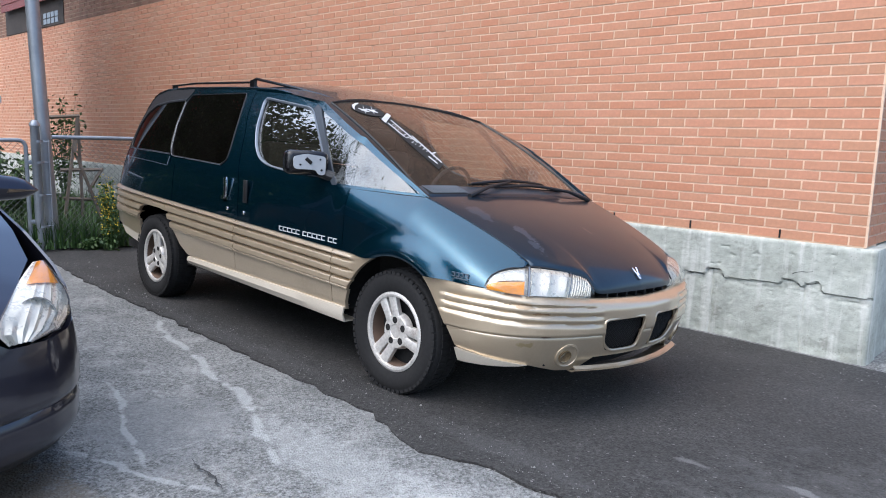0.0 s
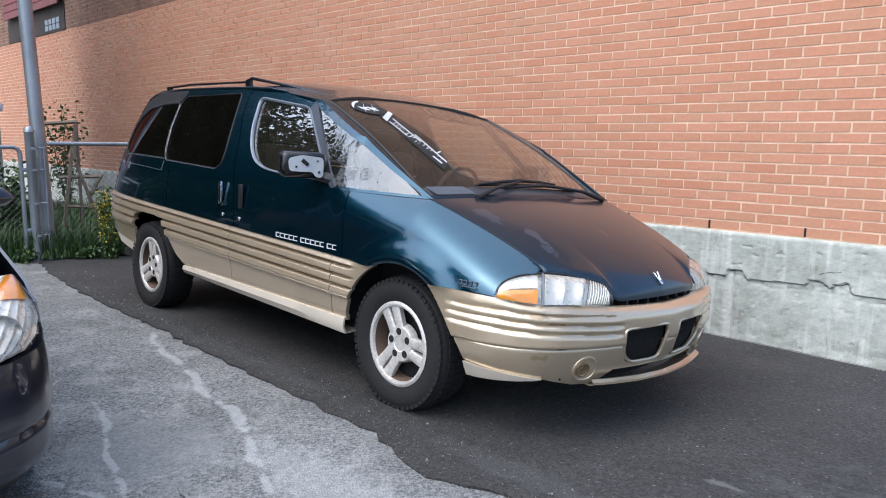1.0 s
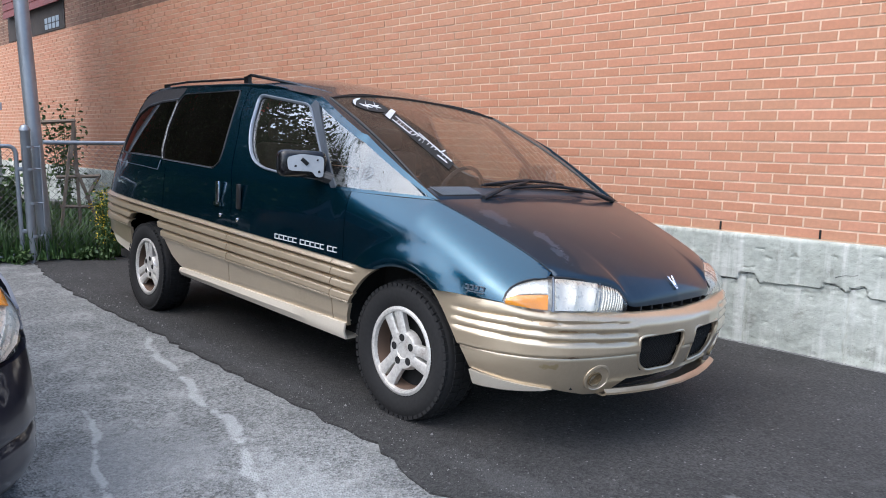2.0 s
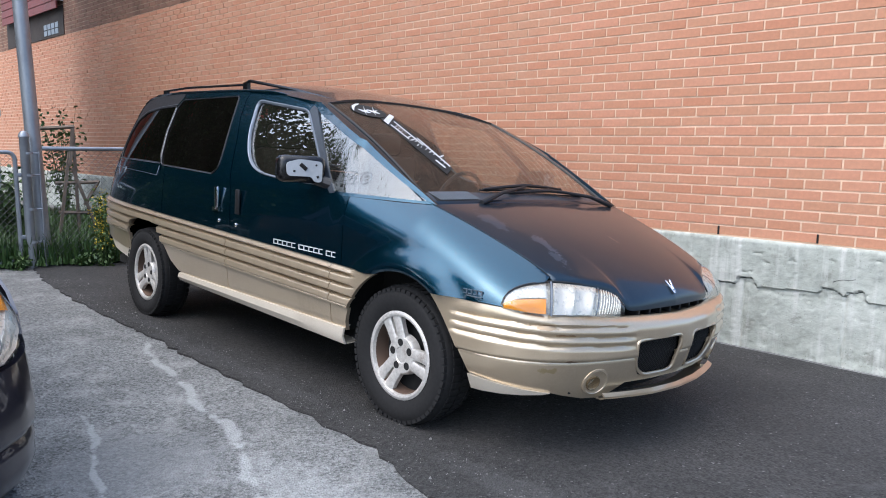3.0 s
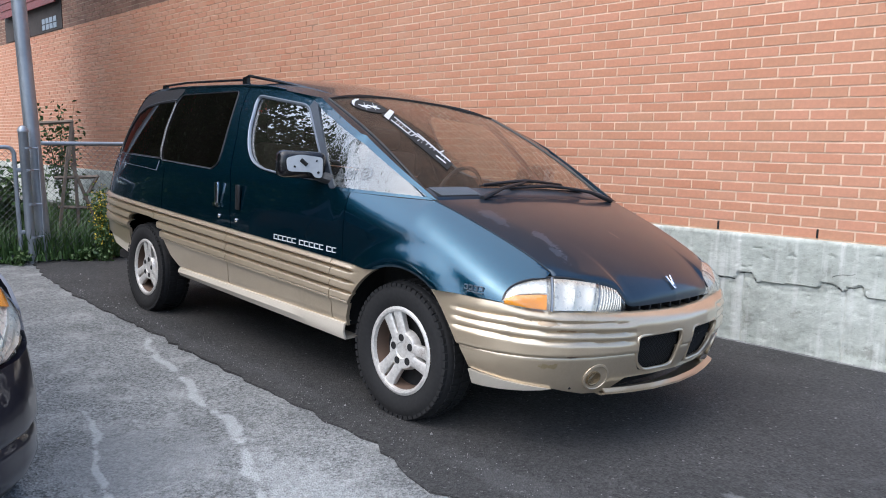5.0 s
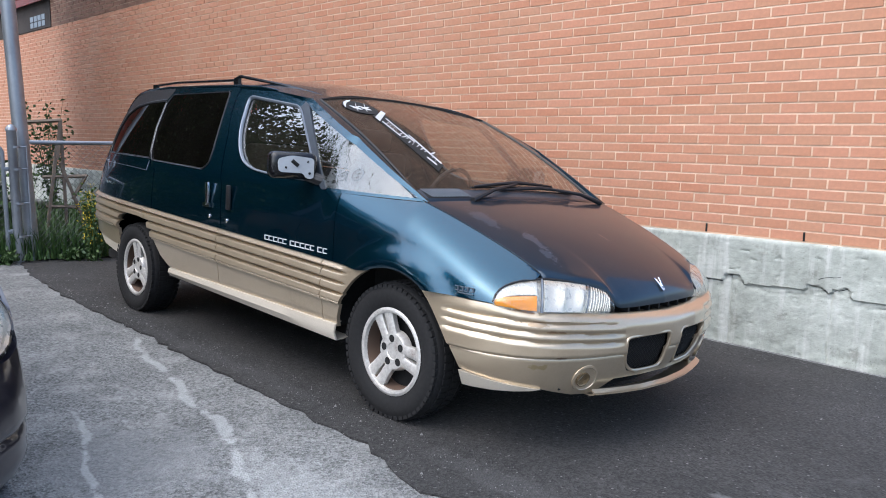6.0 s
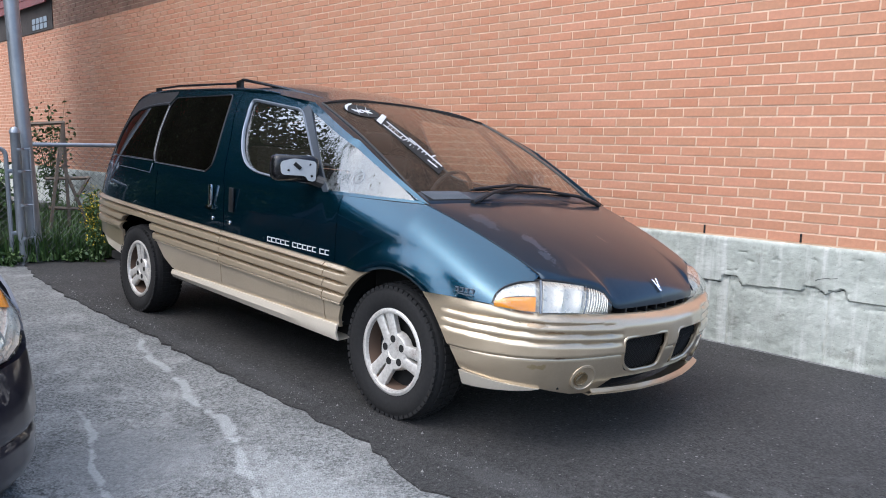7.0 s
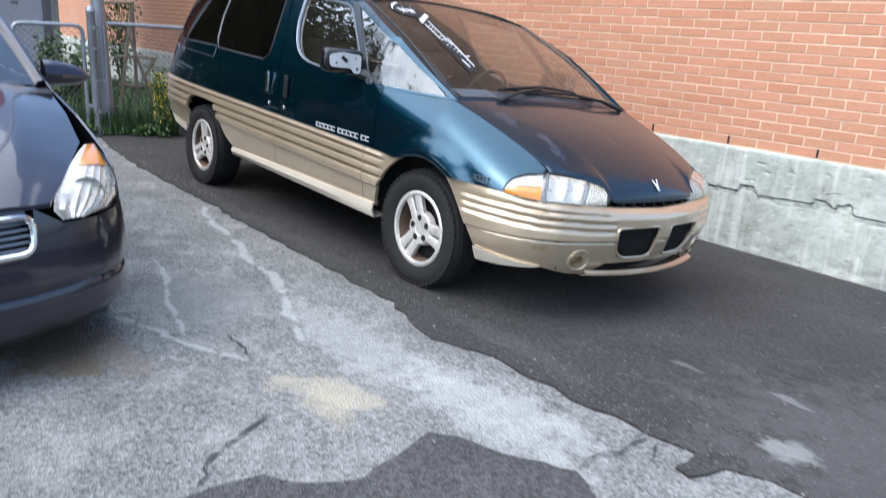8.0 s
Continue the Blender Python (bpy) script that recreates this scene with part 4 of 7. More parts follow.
def lamp_rows(f0, f1, j0, j1, out, n=8, m=18):
    """Grid on the headlight's face, f along it from the wheel side, j from the bottom to the top edge."""
    rows = []
    for i in range(m + 1):
        f = f0 + (f1 - f0) * i / m
        lo, hi = edge_at(f, LB), edge_at(f, LT)
        row = []
        for k in range(n + 1):
            u = j0 + (j1 - j0) * k / n
            p = lo.lerp(hi, u)
            b = 0.075 * u ** 0.9 * (1 - u) ** 0.6 * min(1.0, 0.3 + 6 * f, 0.3 + 6 * (1 - f)) + out
            d = Vector((p.x - 0.2, p.y * 0.8, 0)).normalized()
            row.append((p.x + d.x * b, p.y + d.y * b, p.z + 0.25 * b))
        rows.append(row)
    return rows


for mir in (True, False):
    bm = patch(lamp_rows(0, 1, 0, 1, -0.030), 0.006, mir, (-0.8, 0, 0))
    lamp = part("headlight", bm, REFLECTOR, van, "clear wrap-around headlight with amber corner")
    part("lens", patch(lamp_rows(0, 1, 0.0, 1.0, 0.0), 0.003, mir, (-1, 0, 0)), LENS, lamp)
    part("indicator", patch(lamp_rows(0.03, 0.34, 0.06, 0.48, -0.008), 0.012, mir, (-1, 0, 0)), AMBER, lamp, "amber indicator")
    part("corner_reflector", patch(lamp_rows(0.03, 0.34, 0.53, 0.95, -0.012), 0.004, mir, (-1, 0, 0)), REFLECTOR, lamp)
    inner = [[Vector(q) - Vector((1, 0, 0)) * (0.016 * abs(math.sin(2.2 * math.pi * i / 24)) * math.sin(math.pi * (0.15 + 0.7 * k / 8))) for k, q in enumerate(row)] for i, row in enumerate(lamp_rows(0.40, 0.72, 0.05, 0.95, -0.006, 8, 24))]
    part("inner_reflector", patch(inner, 0.004, mir, (-1, 0, 0)), CRYSTAL, lamp)
    bm = bmesh.new()
    for k in range(9):
        pts = lamp_rows(0.76 + 0.024 * k, 0.99, 0.08, 0.92, -0.010, 8, 1)[0]
        tube(bm, [(x, -y if mir else y, z) for x, y, z in pts], 0.0028, 5)
    part("lens_rib", bm, CRYSTAL, lamp)
    for f in (0.38, 0.735):
        bm = bmesh.new()
        div = lamp_rows(f, f + 0.01, 0.03, 0.97, -0.008, 8, 1)[0]
        tube(bm, [(x, -y if mir else y, z) for x, y, z in div], 0.006 if f < 0.5 else 0.003, 6)
        part("lens_divider", bm, SEALG, lamp)
    bm = bmesh.new()
    edge = [lamp_rows(i / 24, 1, 1.0, 1.0, 0.002, 1, 1)[0][0] for i in range(25)]
    tube(bm, [(x, -y if mir else y, z) for x, y, z in edge], 0.0045, 6)
    part("lamp_gasket", bm, BLACK, lamp)

# hood
COWL_X, COWL_Z = 0.06, 1.022


HOOD_XF = [(0.0, 0.893), (0.30, 0.884), (0.50, 0.870), (0.565, 0.860), (0.605, 0.828), (0.70, 0.790), (0.84, 0.744), (1.0, 0.68)]
HOOD_ZF = [(0.0, 0.648), (0.30, 0.648), (0.50, 0.648), (0.565, 0.656), (0.605, 0.706), (0.70, 0.733), (0.84, 0.749), (1.0, 0.757)]


def hood_point(u, v):
    """u from the cowl to the nose, v across from -1 to 1."""
    a = abs(v)
    xr = COWL_X + 0.05 * (1 - a ** 2)
    xs = 0.893 - 0.213 * a ** 2
    x = xr + (xs - xr) * u + (curve_at(a, HOOD_XF) - xs) * u ** 12
    zr = 1.022 + 0.018 * (1 - a ** 2)
    zf = 0.660 + 0.097 * a ** 2
    ye = curve_at(x, BELT) - 0.004
    z = zr + (zf - zr) * u + (0.022 + 0.056 * (1 - a ** 2.2)) * swell(u) + (curve_at(a, HOOD_ZF) - zf) * u ** 12
    return (x, v * ye, z)


rows = [[hood_point(1 - (1 - i / 48) ** 1.25, -1 + 2 * k / 120) for k in range(121)] for i in range(49)]
part("hood", patch(rows, 0.015), HOOD, van, "faded dark teal hood, dull on top", smooth=70)
# dark slot between hood and bumper
bm = bmesh.new()
rows = [[(0.80, -0.36 + 0.72 * k / 8, 0.585), (0.80, -0.36 + 0.72 * k / 8, 0.66)] for k in range(9)]
part("upper_grille", patch(rows, 0.01, down=(-1, 0, 0)), BLACK, van, "narrow black grille slot under the hood")
for k in range(7):
    y = -0.27 + 0.09 * k
    bm = bmesh.new()
    box(bm, (0.80, y - 0.006, 0.60), (0.868, y + 0.006, 0.642))
    part("grille_bar", bm, BLACK, van)
part("bumper_shelf", patch([[(0.70, -0.80 + 1.6 * k / 16, 0.600), (interp(abs(-0.80 + 1.6 * k / 16), [(0, 0.935), (0.5, 0.865), (0.7, 0.78), (0.8, 0.69)]), -0.80 + 1.6 * k / 16, 0.597)] for k in range(17)], 0.01), GOLD, van)
# nose emblem as a plain arrow shape
bm = bmesh.new()
for a, b, w in (((-0.020, 0.0), (-0.004, -0.085), 0.008), ((0.020, 0.0), (0.004, -0.085), 0.008), ((0.0, -0.025), (0.0, -0.05), 0.010)):
    p = [hood_point(0.93 + a[1] * -1.0, a[0] / 0.64), hood_point(min(0.985, 0.93 + b[1] * -0.8), b[0] / 0.64)]
    tube(bm, [(q[0] + 0.004, q[1], q[2] + 0.008) for q in p], w * 0.55, 6)
part("emblem", bm, CHROME, van, "small chrome emblem")

# windshield, cowl and roof
def shield_point(u, v, off=0.0):
    """u from the cowl to the roof, v across."""
    a = abs(v)
    x0, z0, y0 = COWL_X - 0.03 + 0.07 * (1 - a ** 2), 1.020 + 0.008 * (1 - a * a), 0.728
    x1, z1, y1 = -0.90 - 0.09 * (1 - a ** 2), 1.508 + 0.058 * (1 - a ** 2.2), 0.668
    x, z = x0 + (x1 - x0) * u, z0 + (z1 - z0) * u
    z += math.sin(math.pi * u) * (0.030 + 0.008 * (1 - a ** 2))
    return (x + off * 0.45, v * (y0 + (y1 - y0) * u), z + off * 0.9)


# painted strips that close the gap between the side pillars and the glass
for sgn in (-1, 1):
    rows = []
    for i in range(17):
        q = Vector(shield_point(i / 16, sgn))
        outer = Vector((q.x, sgn * max(abs(q.y) + 0.004, width(q.x, q.z) - 0.001), q.z - 0.002))
        rows.append([q + Vector((0, 0, -0.003)), q.lerp(outer, 0.5) + Vector((0, 0, 0.004)), outer])
    part("pillar_cap", patch(rows, 0.006), TEAL, van)
rows = [[shield_point(i / 16, -1 + 2 * k / 24) for k in range(25)] for i in range(17)]
shield = part("windshield", patch(rows, 0.005), WIND, van, "large steeply raked dusty windshield")
bm = bmesh.new()
for sgn in (-1, 1):
    tube(bm, [shield_point(i / 16, sgn, 0.002) for i in range(17)], 0.006, 6)
tube(bm, [shield_point(1, -1 + k / 8, 0.002) for k in range(17)], 0.006, 6)
part("windshield_seal", bm, BLACK, van)
def cowl_point(f, v, off=0.0):
    """f from the hood's rear edge up on to the foot of the windshield."""
    a = abs(v)
    low = Vector((COWL_X + 0.055 * (1 - a ** 2) - 0.004, 0.728 * v, 1.016 + 0.018 * (1 - a ** 2)))
    high = Vector(shield_point(0.075, v, 0.008))
    p = low.lerp(high, f)
    p.z += 0.006 * math.sin(math.pi * f) + off
    return p


part("cowl", patch([[cowl_point(j / 5, -1 + k / 12) for j in range(6)] for k in range(25)], 0.008), PILLAR, van, "dark plastic cowl below the windshield", smooth=50)
part("cowl_strip", patch([[cowl_point(f, -1 + k / 12, 0.006 if 0.02 < f < 0.3 else 0.001) for f in (0.0, 0.05, 0.14, 0.2)] for k in range(25)], 0.004), HOOD, van, "painted strip behind the hood", smooth=50)
# Dark sheet on the cowl paints the shade between the vent slats.
part("vent_gap_shade", patch([[cowl_point(f, -0.63 - 0.034 * k, 0.003) for f in (0.26, 0.6, 0.96)] for k in range(11)], 0.003), DARK, van)
for k in range(14):
    bm = bmesh.new()
    tube(bm, [cowl_point(f, -0.645 - 0.0235 * k - (0.02 if f > 0.5 else -0.02), 0.007) for f in (0.26, 0.95)], 0.0028, 5)
    part("vent_slat", bm, SEALG, van)

ROOF_C = [(-3.60, 1.52), (-3.45, 1.62), (-3.1, 1.675), (-2.8, 1.69), (-2.2, 1.70), (-1.6, 1.685), (-1.2, 1.632), (-0.99, 1.570)]
ROOF_E = [(-3.60, 1.475), (-3.45, 1.585), (-3.2, 1.624), (-2.8, 1.627), (-2.2, 1.616), (-1.6, 1.598), (-1.2, 1.550), (-0.90, 1.508)]


def roof_point(u, v):
    a = abs(v)
    x = -0.90 - 0.09 * (1 - a ** 2) + u * (-3.60 + 0.90 + 0.07 * (1 - a ** 2))
    ye = width(x, interp(x, ROOF_E)) if x < -0.95 else 0.674
    c, e = curve_at(x, ROOF_C), curve_at(x, ROOF_E)
    return (x, v * ye, e + (c - e) * (1 - a ** 3.2))


rows = [[roof_point(i / 28, -1 + 2 * k / 24) for k in range(25)] for i in range(29)]
part("roof", patch(rows, 0.03), TEAL, van, "teal roof with a pale dusty sheen")
REAR = [(0.45, -3.66), (0.60, -3.70), (0.86, -3.72), (1.13, -3.71), (1.31, -3.68), (1.45, -3.62), (1.52, -3.57)]
rows = []
for i in range(13):
    z = 0.48 + (1.52 - 0.48) * i / 12
    x = interp(z, REAR)
    w = min(width(x + 0.06, z), 0.86)
    rows.append([(x + 0.05 * abs(v) ** 4, v * w, z) for v in [-1 + k / 6 for k in range(13)]])
part("tailgate", patch(rows, 0.02, down=(1, 0, 0)), TEAL, van)
part("rear_bumper", panel([[(-0.80, 0.47), (0.80, 0.47), (0.80, 0.66), (-0.80, 0.66)]], lambda y, z, d: (-3.75 + 0.10 * abs(y / 0.80) ** 5 + d, y, z), 0.1, 0.1, 0.06), GOLD, van, "champagne rear bumper")

# floor, inner wheel wells, dash and seats
bm = bmesh.new()
box(bm, (-3.55, -0.78, 0.30), (-0.42, 0.78, 0.36))
box(bm, (-0.42, -0.62, 0.30), (0.78, 0.62, 0.36))
box(bm, (0.43, -0.62, 0.32), (0.74, 0.62, 0.36))
part("floor_pan", bm, DARK, van)
bm = bmesh.new()
box(bm, (-0.42, -0.62, 0.36), (0.46, -0.60, 0.78))
part("inner_panel", bm, DARK, van)
bm = bmesh.new()
box(bm, (-0.42, 0.60, 0.36), (0.46, 0.62, 0.78))
part("inner_panel", bm, DARK, van)
bm = bmesh.new()
box(bm, (-0.44, -0.84, 0.36), (-0.42, 0.84, 0.96))
part("inner_panel", bm, DARK, van)
bm = bmesh.new()
box(bm, (0.46, -0.80, 0.36), (0.48, 0.80, 0.62))
part("inner_panel", bm, DARK, van)
bm = bmesh.new()
box(bm, (-3.06, -0.62, 0.30), (-2.30, -0.60, 0.85))
part("inner_panel", bm, DARK, van)
bm = bmesh.new()
box(bm, (-3.06, 0.60, 0.30), (-2.30, 0.62, 0.85))
part("inner_panel", bm, DARK, van)
bm = bmesh.new()
box(bm, (-3.06, -0.84, 0.74), (-2.30, 0.84, 0.76))
part("inner_panel", bm, DARK, van)
bm = bmesh.new()
tops = [[(0.04, y, 1.00), (-0.30, y, 1.02), (-0.62, y, 1.00), (-0.78, y, 0.93), (-0.80, y, 0.70)] for y in [-0.66 + 0.132 * k for k in range(11)]]
part("dashboard", patch(tops, 0.03), INTERIOR, van, "deep brown dashboard", smooth=50)
for y in (-0.42, 0.42):
    bm = bmesh.new()
    box(bm, (-1.62, y - 0.24, 0.62), (-1.12, y + 0.24, 0.78))
    box(bm, (-1.74, y - 0.23, 0.72), (-1.60, y + 0.23, 1.26), Matrix.Rotation(0.0, 4, "Y"))
    box(bm, (-1.76, y - 0.13, 1.27), (-1.66, y + 0.13, 1.42))
    bevelled(bm, 0.04)
    part("seat", bm, INTERIOR, van, "brown front seat")
bm = bmesh.new()
box(bm, (-2.75, -0.65, 0.62), (-2.2, 0.65, 0.78))
box(bm, (-2.85, -0.65, 0.72), (-2.70, 0.65, 1.22))
bevelled(bm, 0.04)
part("rear_seat", bm, INTERIOR, van)
bm = bmesh.new()
ring = [(-0.92 + 0.06 * math.sin(t), 0.42 + 0.19 * math.cos(t), 1.0 + 0.17 * math.sin(t)) for t in [2 * math.pi * k / 24 for k in range(24)]]
tube(bm, ring, 0.014, 6, closed=True)
part("steering_wheel", bm, BLACK, van)

# roof rails
for sgn in (-1, 1):
    bm = bmesh.new()
    y = sgn * 0.585
    tube(bm, [(-1.97, y, 1.668), (-1.90, y, 1.686), (-1.41, y, 1.616), (-1.1, y, 1.562), (-0.94, y * 0.98, 1.528)], [0.010, 0.010, 0.009, 0.008, 0.006], 8)
    tube(bm, [(-3.20, y, 1.664), (-2.8, y, 1.676), (-1.93, y, 1.664)], 0.008, 8)
    for x, z in ((-3.16, 1.640), (-1.94, 1.648)):
        box(bm, (x - 0.028, y - 0.012, z - 0.06), (x + 0.028, y + 0.012, z + 0.030))
    part("roof_rail", bm, GLOSS_BLACK, van, "black roof rack rail")

# wipers
for pivot, elbow, ends in (((0.095, -0.44, 1.045), (0.045, -0.05, 1.092), ((0.035, -0.37, 1.072), (0.035, 0.27, 1.085))), ((0.10, 0.62, 1.035), (0.055, 0.12, 1.082), ((0.060, -0.20, 1.058), (0.060, 0.44, 1.055)))):
    raised = Vector((-0.025, 0, 0.026))
    p, e = Vector(pivot), Vector(elbow) + raised
    a, b = Vector(ends[0]) + raised, Vector(ends[1]) + raised
    bm = bmesh.new()
    tube(bm, [p + Vector((0.004, -0.03 if p.y < 0 else 0.02, -0.008)), p, p.lerp(e, 0.35) + Vector((0.012, 0, 0.016)), e], [0.013, 0.014, 0.010, 0.007], 8)
    wiper = part("wiper", bm, BLACK, van, "black windshield wiper")
    bm = bmesh.new()
    c = a.lerp(b, 0.5)
    tube(bm, [a, a.lerp(b, 0.25) + Vector((0.004, 0, 0.012)), c + Vector((0.006, 0, 0.02)), a.lerp(b, 0.75) + Vector((0.004, 0, 0.012)), b], [0.006, 0.009, 0.011, 0.009, 0.006], 6)
    tube(bm, [a + Vector((-0.008, -0.02, -0.006)), c + Vector((-0.008, 0, -0.004)), b + Vector((-0.008, 0.02, -0.006))], 0.005, 5)
    part("wiper_blade", bm, BLACK, wiper)

# door mirror whose front shell is missing: dark rim, bare metal plate
for sgn in (-1, 1):
    m = Matrix.Translation((-0.665, sgn * 0.985, 1.146)) @ Matrix.Rotation(sgn * radians(16), 4, "Z")
    bm = bmesh.new()
    box(bm, (-0.075, -0.122, -0.068), (0.035, 0.122, 0.068))
    bevelled(bm, 0.034, 3)
    house = part("door_mirror", bm, GLOSS_BLACK, van, "black door mirror housing, its front shell missing")
    house.matrix_local = m
    bm = bmesh.new()
    bm.faces.new([bm.verts.new((0.037, y * sgn, z)) for y, z in rounded([(0.085, -0.035), (0.092, 0.030), (0.02, 0.050), (-0.095, 0.040), (-0.095, -0.062), (-0.055, -0.062), (-0.04, -0.035)], 0.02, 3)])
    ret = bmesh.ops.extrude_face_region(bm, geom=bm.faces[:])
    for g in ret["geom"]:
        if isinstance(g, bmesh.types.BMVert):
            g.co.x += 0.006
    bmesh.ops.recalc_face_normals(bm, faces=bm.faces[:])
    part("mirror_plate", bm, PLATE, house, "bare metal mounting plate with slots")
    # Dark bars on the plate paint the shade inside its slots.
    for y0, z0, y1, z1, r in ((0.02, 0.025, -0.012, 0.0, 0.011), (0.055, -0.01, 0.045, -0.012, 0.006), (-0.06, 0.025, -0.065, 0.02, 0.006), (-0.07, -0.03, -0.075, -0.04, 0.007)):
        bm = bmesh.new()
        tube(bm, [(0.041, sgn * y0, z0), (0.041, sgn * y1, z1)], r, 8)
        part("slot_shade", bm, DARK, house)
    bm = bmesh.new()
    tube(bm, [(-0.03, sgn * -0.08, -0.045), (0.03, sgn * -0.13, -0.065), (0.06, sgn * -0.20, -0.085)], [0.030, 0.030, 0.026], 10)
    part("mirror_arm", bm, BLACK, house)

# door handles, locks, lettering
for sgn in (-1, 1):
    bm = bmesh.new()
    box(bm, (-1.70, sgn * 0.913 - 0.008, 0.865), (-1.665, sgn * 0.913 + 0.008, 1.005))
    bevelled(bm, 0.006)
    box(bm, (-1.73, sgn * 0.912 - 0.006, 0.855), (-1.65, sgn * 0.912 + 0.006, 0.880))
    part("door_handle", bm, CHROME, van, "chrome sliding door handle")
    bm = bmesh.new()
    box(bm, (-1.475 + 0.02, sgn * 0.911 - 0.006, 0.855), (-1.475 + 0.065, sgn * 0.911 + 0.006, 1.0))
    bevelled(bm, 0.005)
    part("door_handle", bm, BLACK, van, "black front door handle")
    for x, z in ((-1.663, 0.80), (-1.455, 0.79)):
        bm = bmesh.new()
        lathe(bm, [(0.0, 0.912), (0.010, 0.912), (0.012, 0.908), (0.012, 0.90)], 12, "y")
        bmesh.ops.translate(bm, verts=bm.verts, vec=(x, 0, z))
        for v in bm.verts:
            v.co.y *= sgn
        part("door_lock", bm, CHROME, van)
    x0, x1 = -1.037, -0.457
    widths = [0.9, 1, 1, 1, 1, -0.55, 1, 1, 1, 1, 0.9, -0.5, 1, 0.9]
    unit = (x1 - x0) / sum(abs(w) for w in widths)
    x = x0
    for w in widths:
        if w > 0:
            bm = bmesh.new()
            z0 = 0.728 - 0.009 * (x - x0) / (x1 - x0)
            yy = width(x, z0)
            box(bm, (x + 0.004, sgn * yy - 0.003, z0), (x + unit * w - 0.004, sgn * yy + 0.003, z0 + 0.005))
            box(bm, (x + 0.004, sgn * yy - 0.003, z0 + 0.0225), (x + unit * w - 0.004, sgn * yy + 0.003, z0 + 0.0275))
            box(bm, (x + 0.004, sgn * yy - 0.003, z0 + 0.005), (x + 0.010, sgn * yy + 0.003, z0 + 0.0225))
            part("lettering_bar", bm, LETTER, van, smooth=0)
        x += unit * abs(w)
    bm = bmesh.new()
    for k in range(4):
        x = 0.415 + 0.025 * k
        yy = width(x, 0.69)
        box(bm, (x, sgn * yy - 0.003, 0.684), (x + 0.019, sgn * yy + 0.003, 0.688))
        box(bm, (x, sgn * yy - 0.003, 0.700), (x + 0.019, sgn * yy + 0.003, 0.704))
        box(bm, (x + 0.015, sgn * yy - 0.003, 0.688), (x + 0.019, sgn * yy + 0.003, 0.700))
    box(bm, (0.415, sgn * width(0.46, 0.68) - 0.003, 0.675), (0.512, sgn * width(0.46, 0.68) + 0.003, 0.679))
    part("badge_bars", bm, SEALG, van, "small silver badge drawn as plain bars", smooth=0)


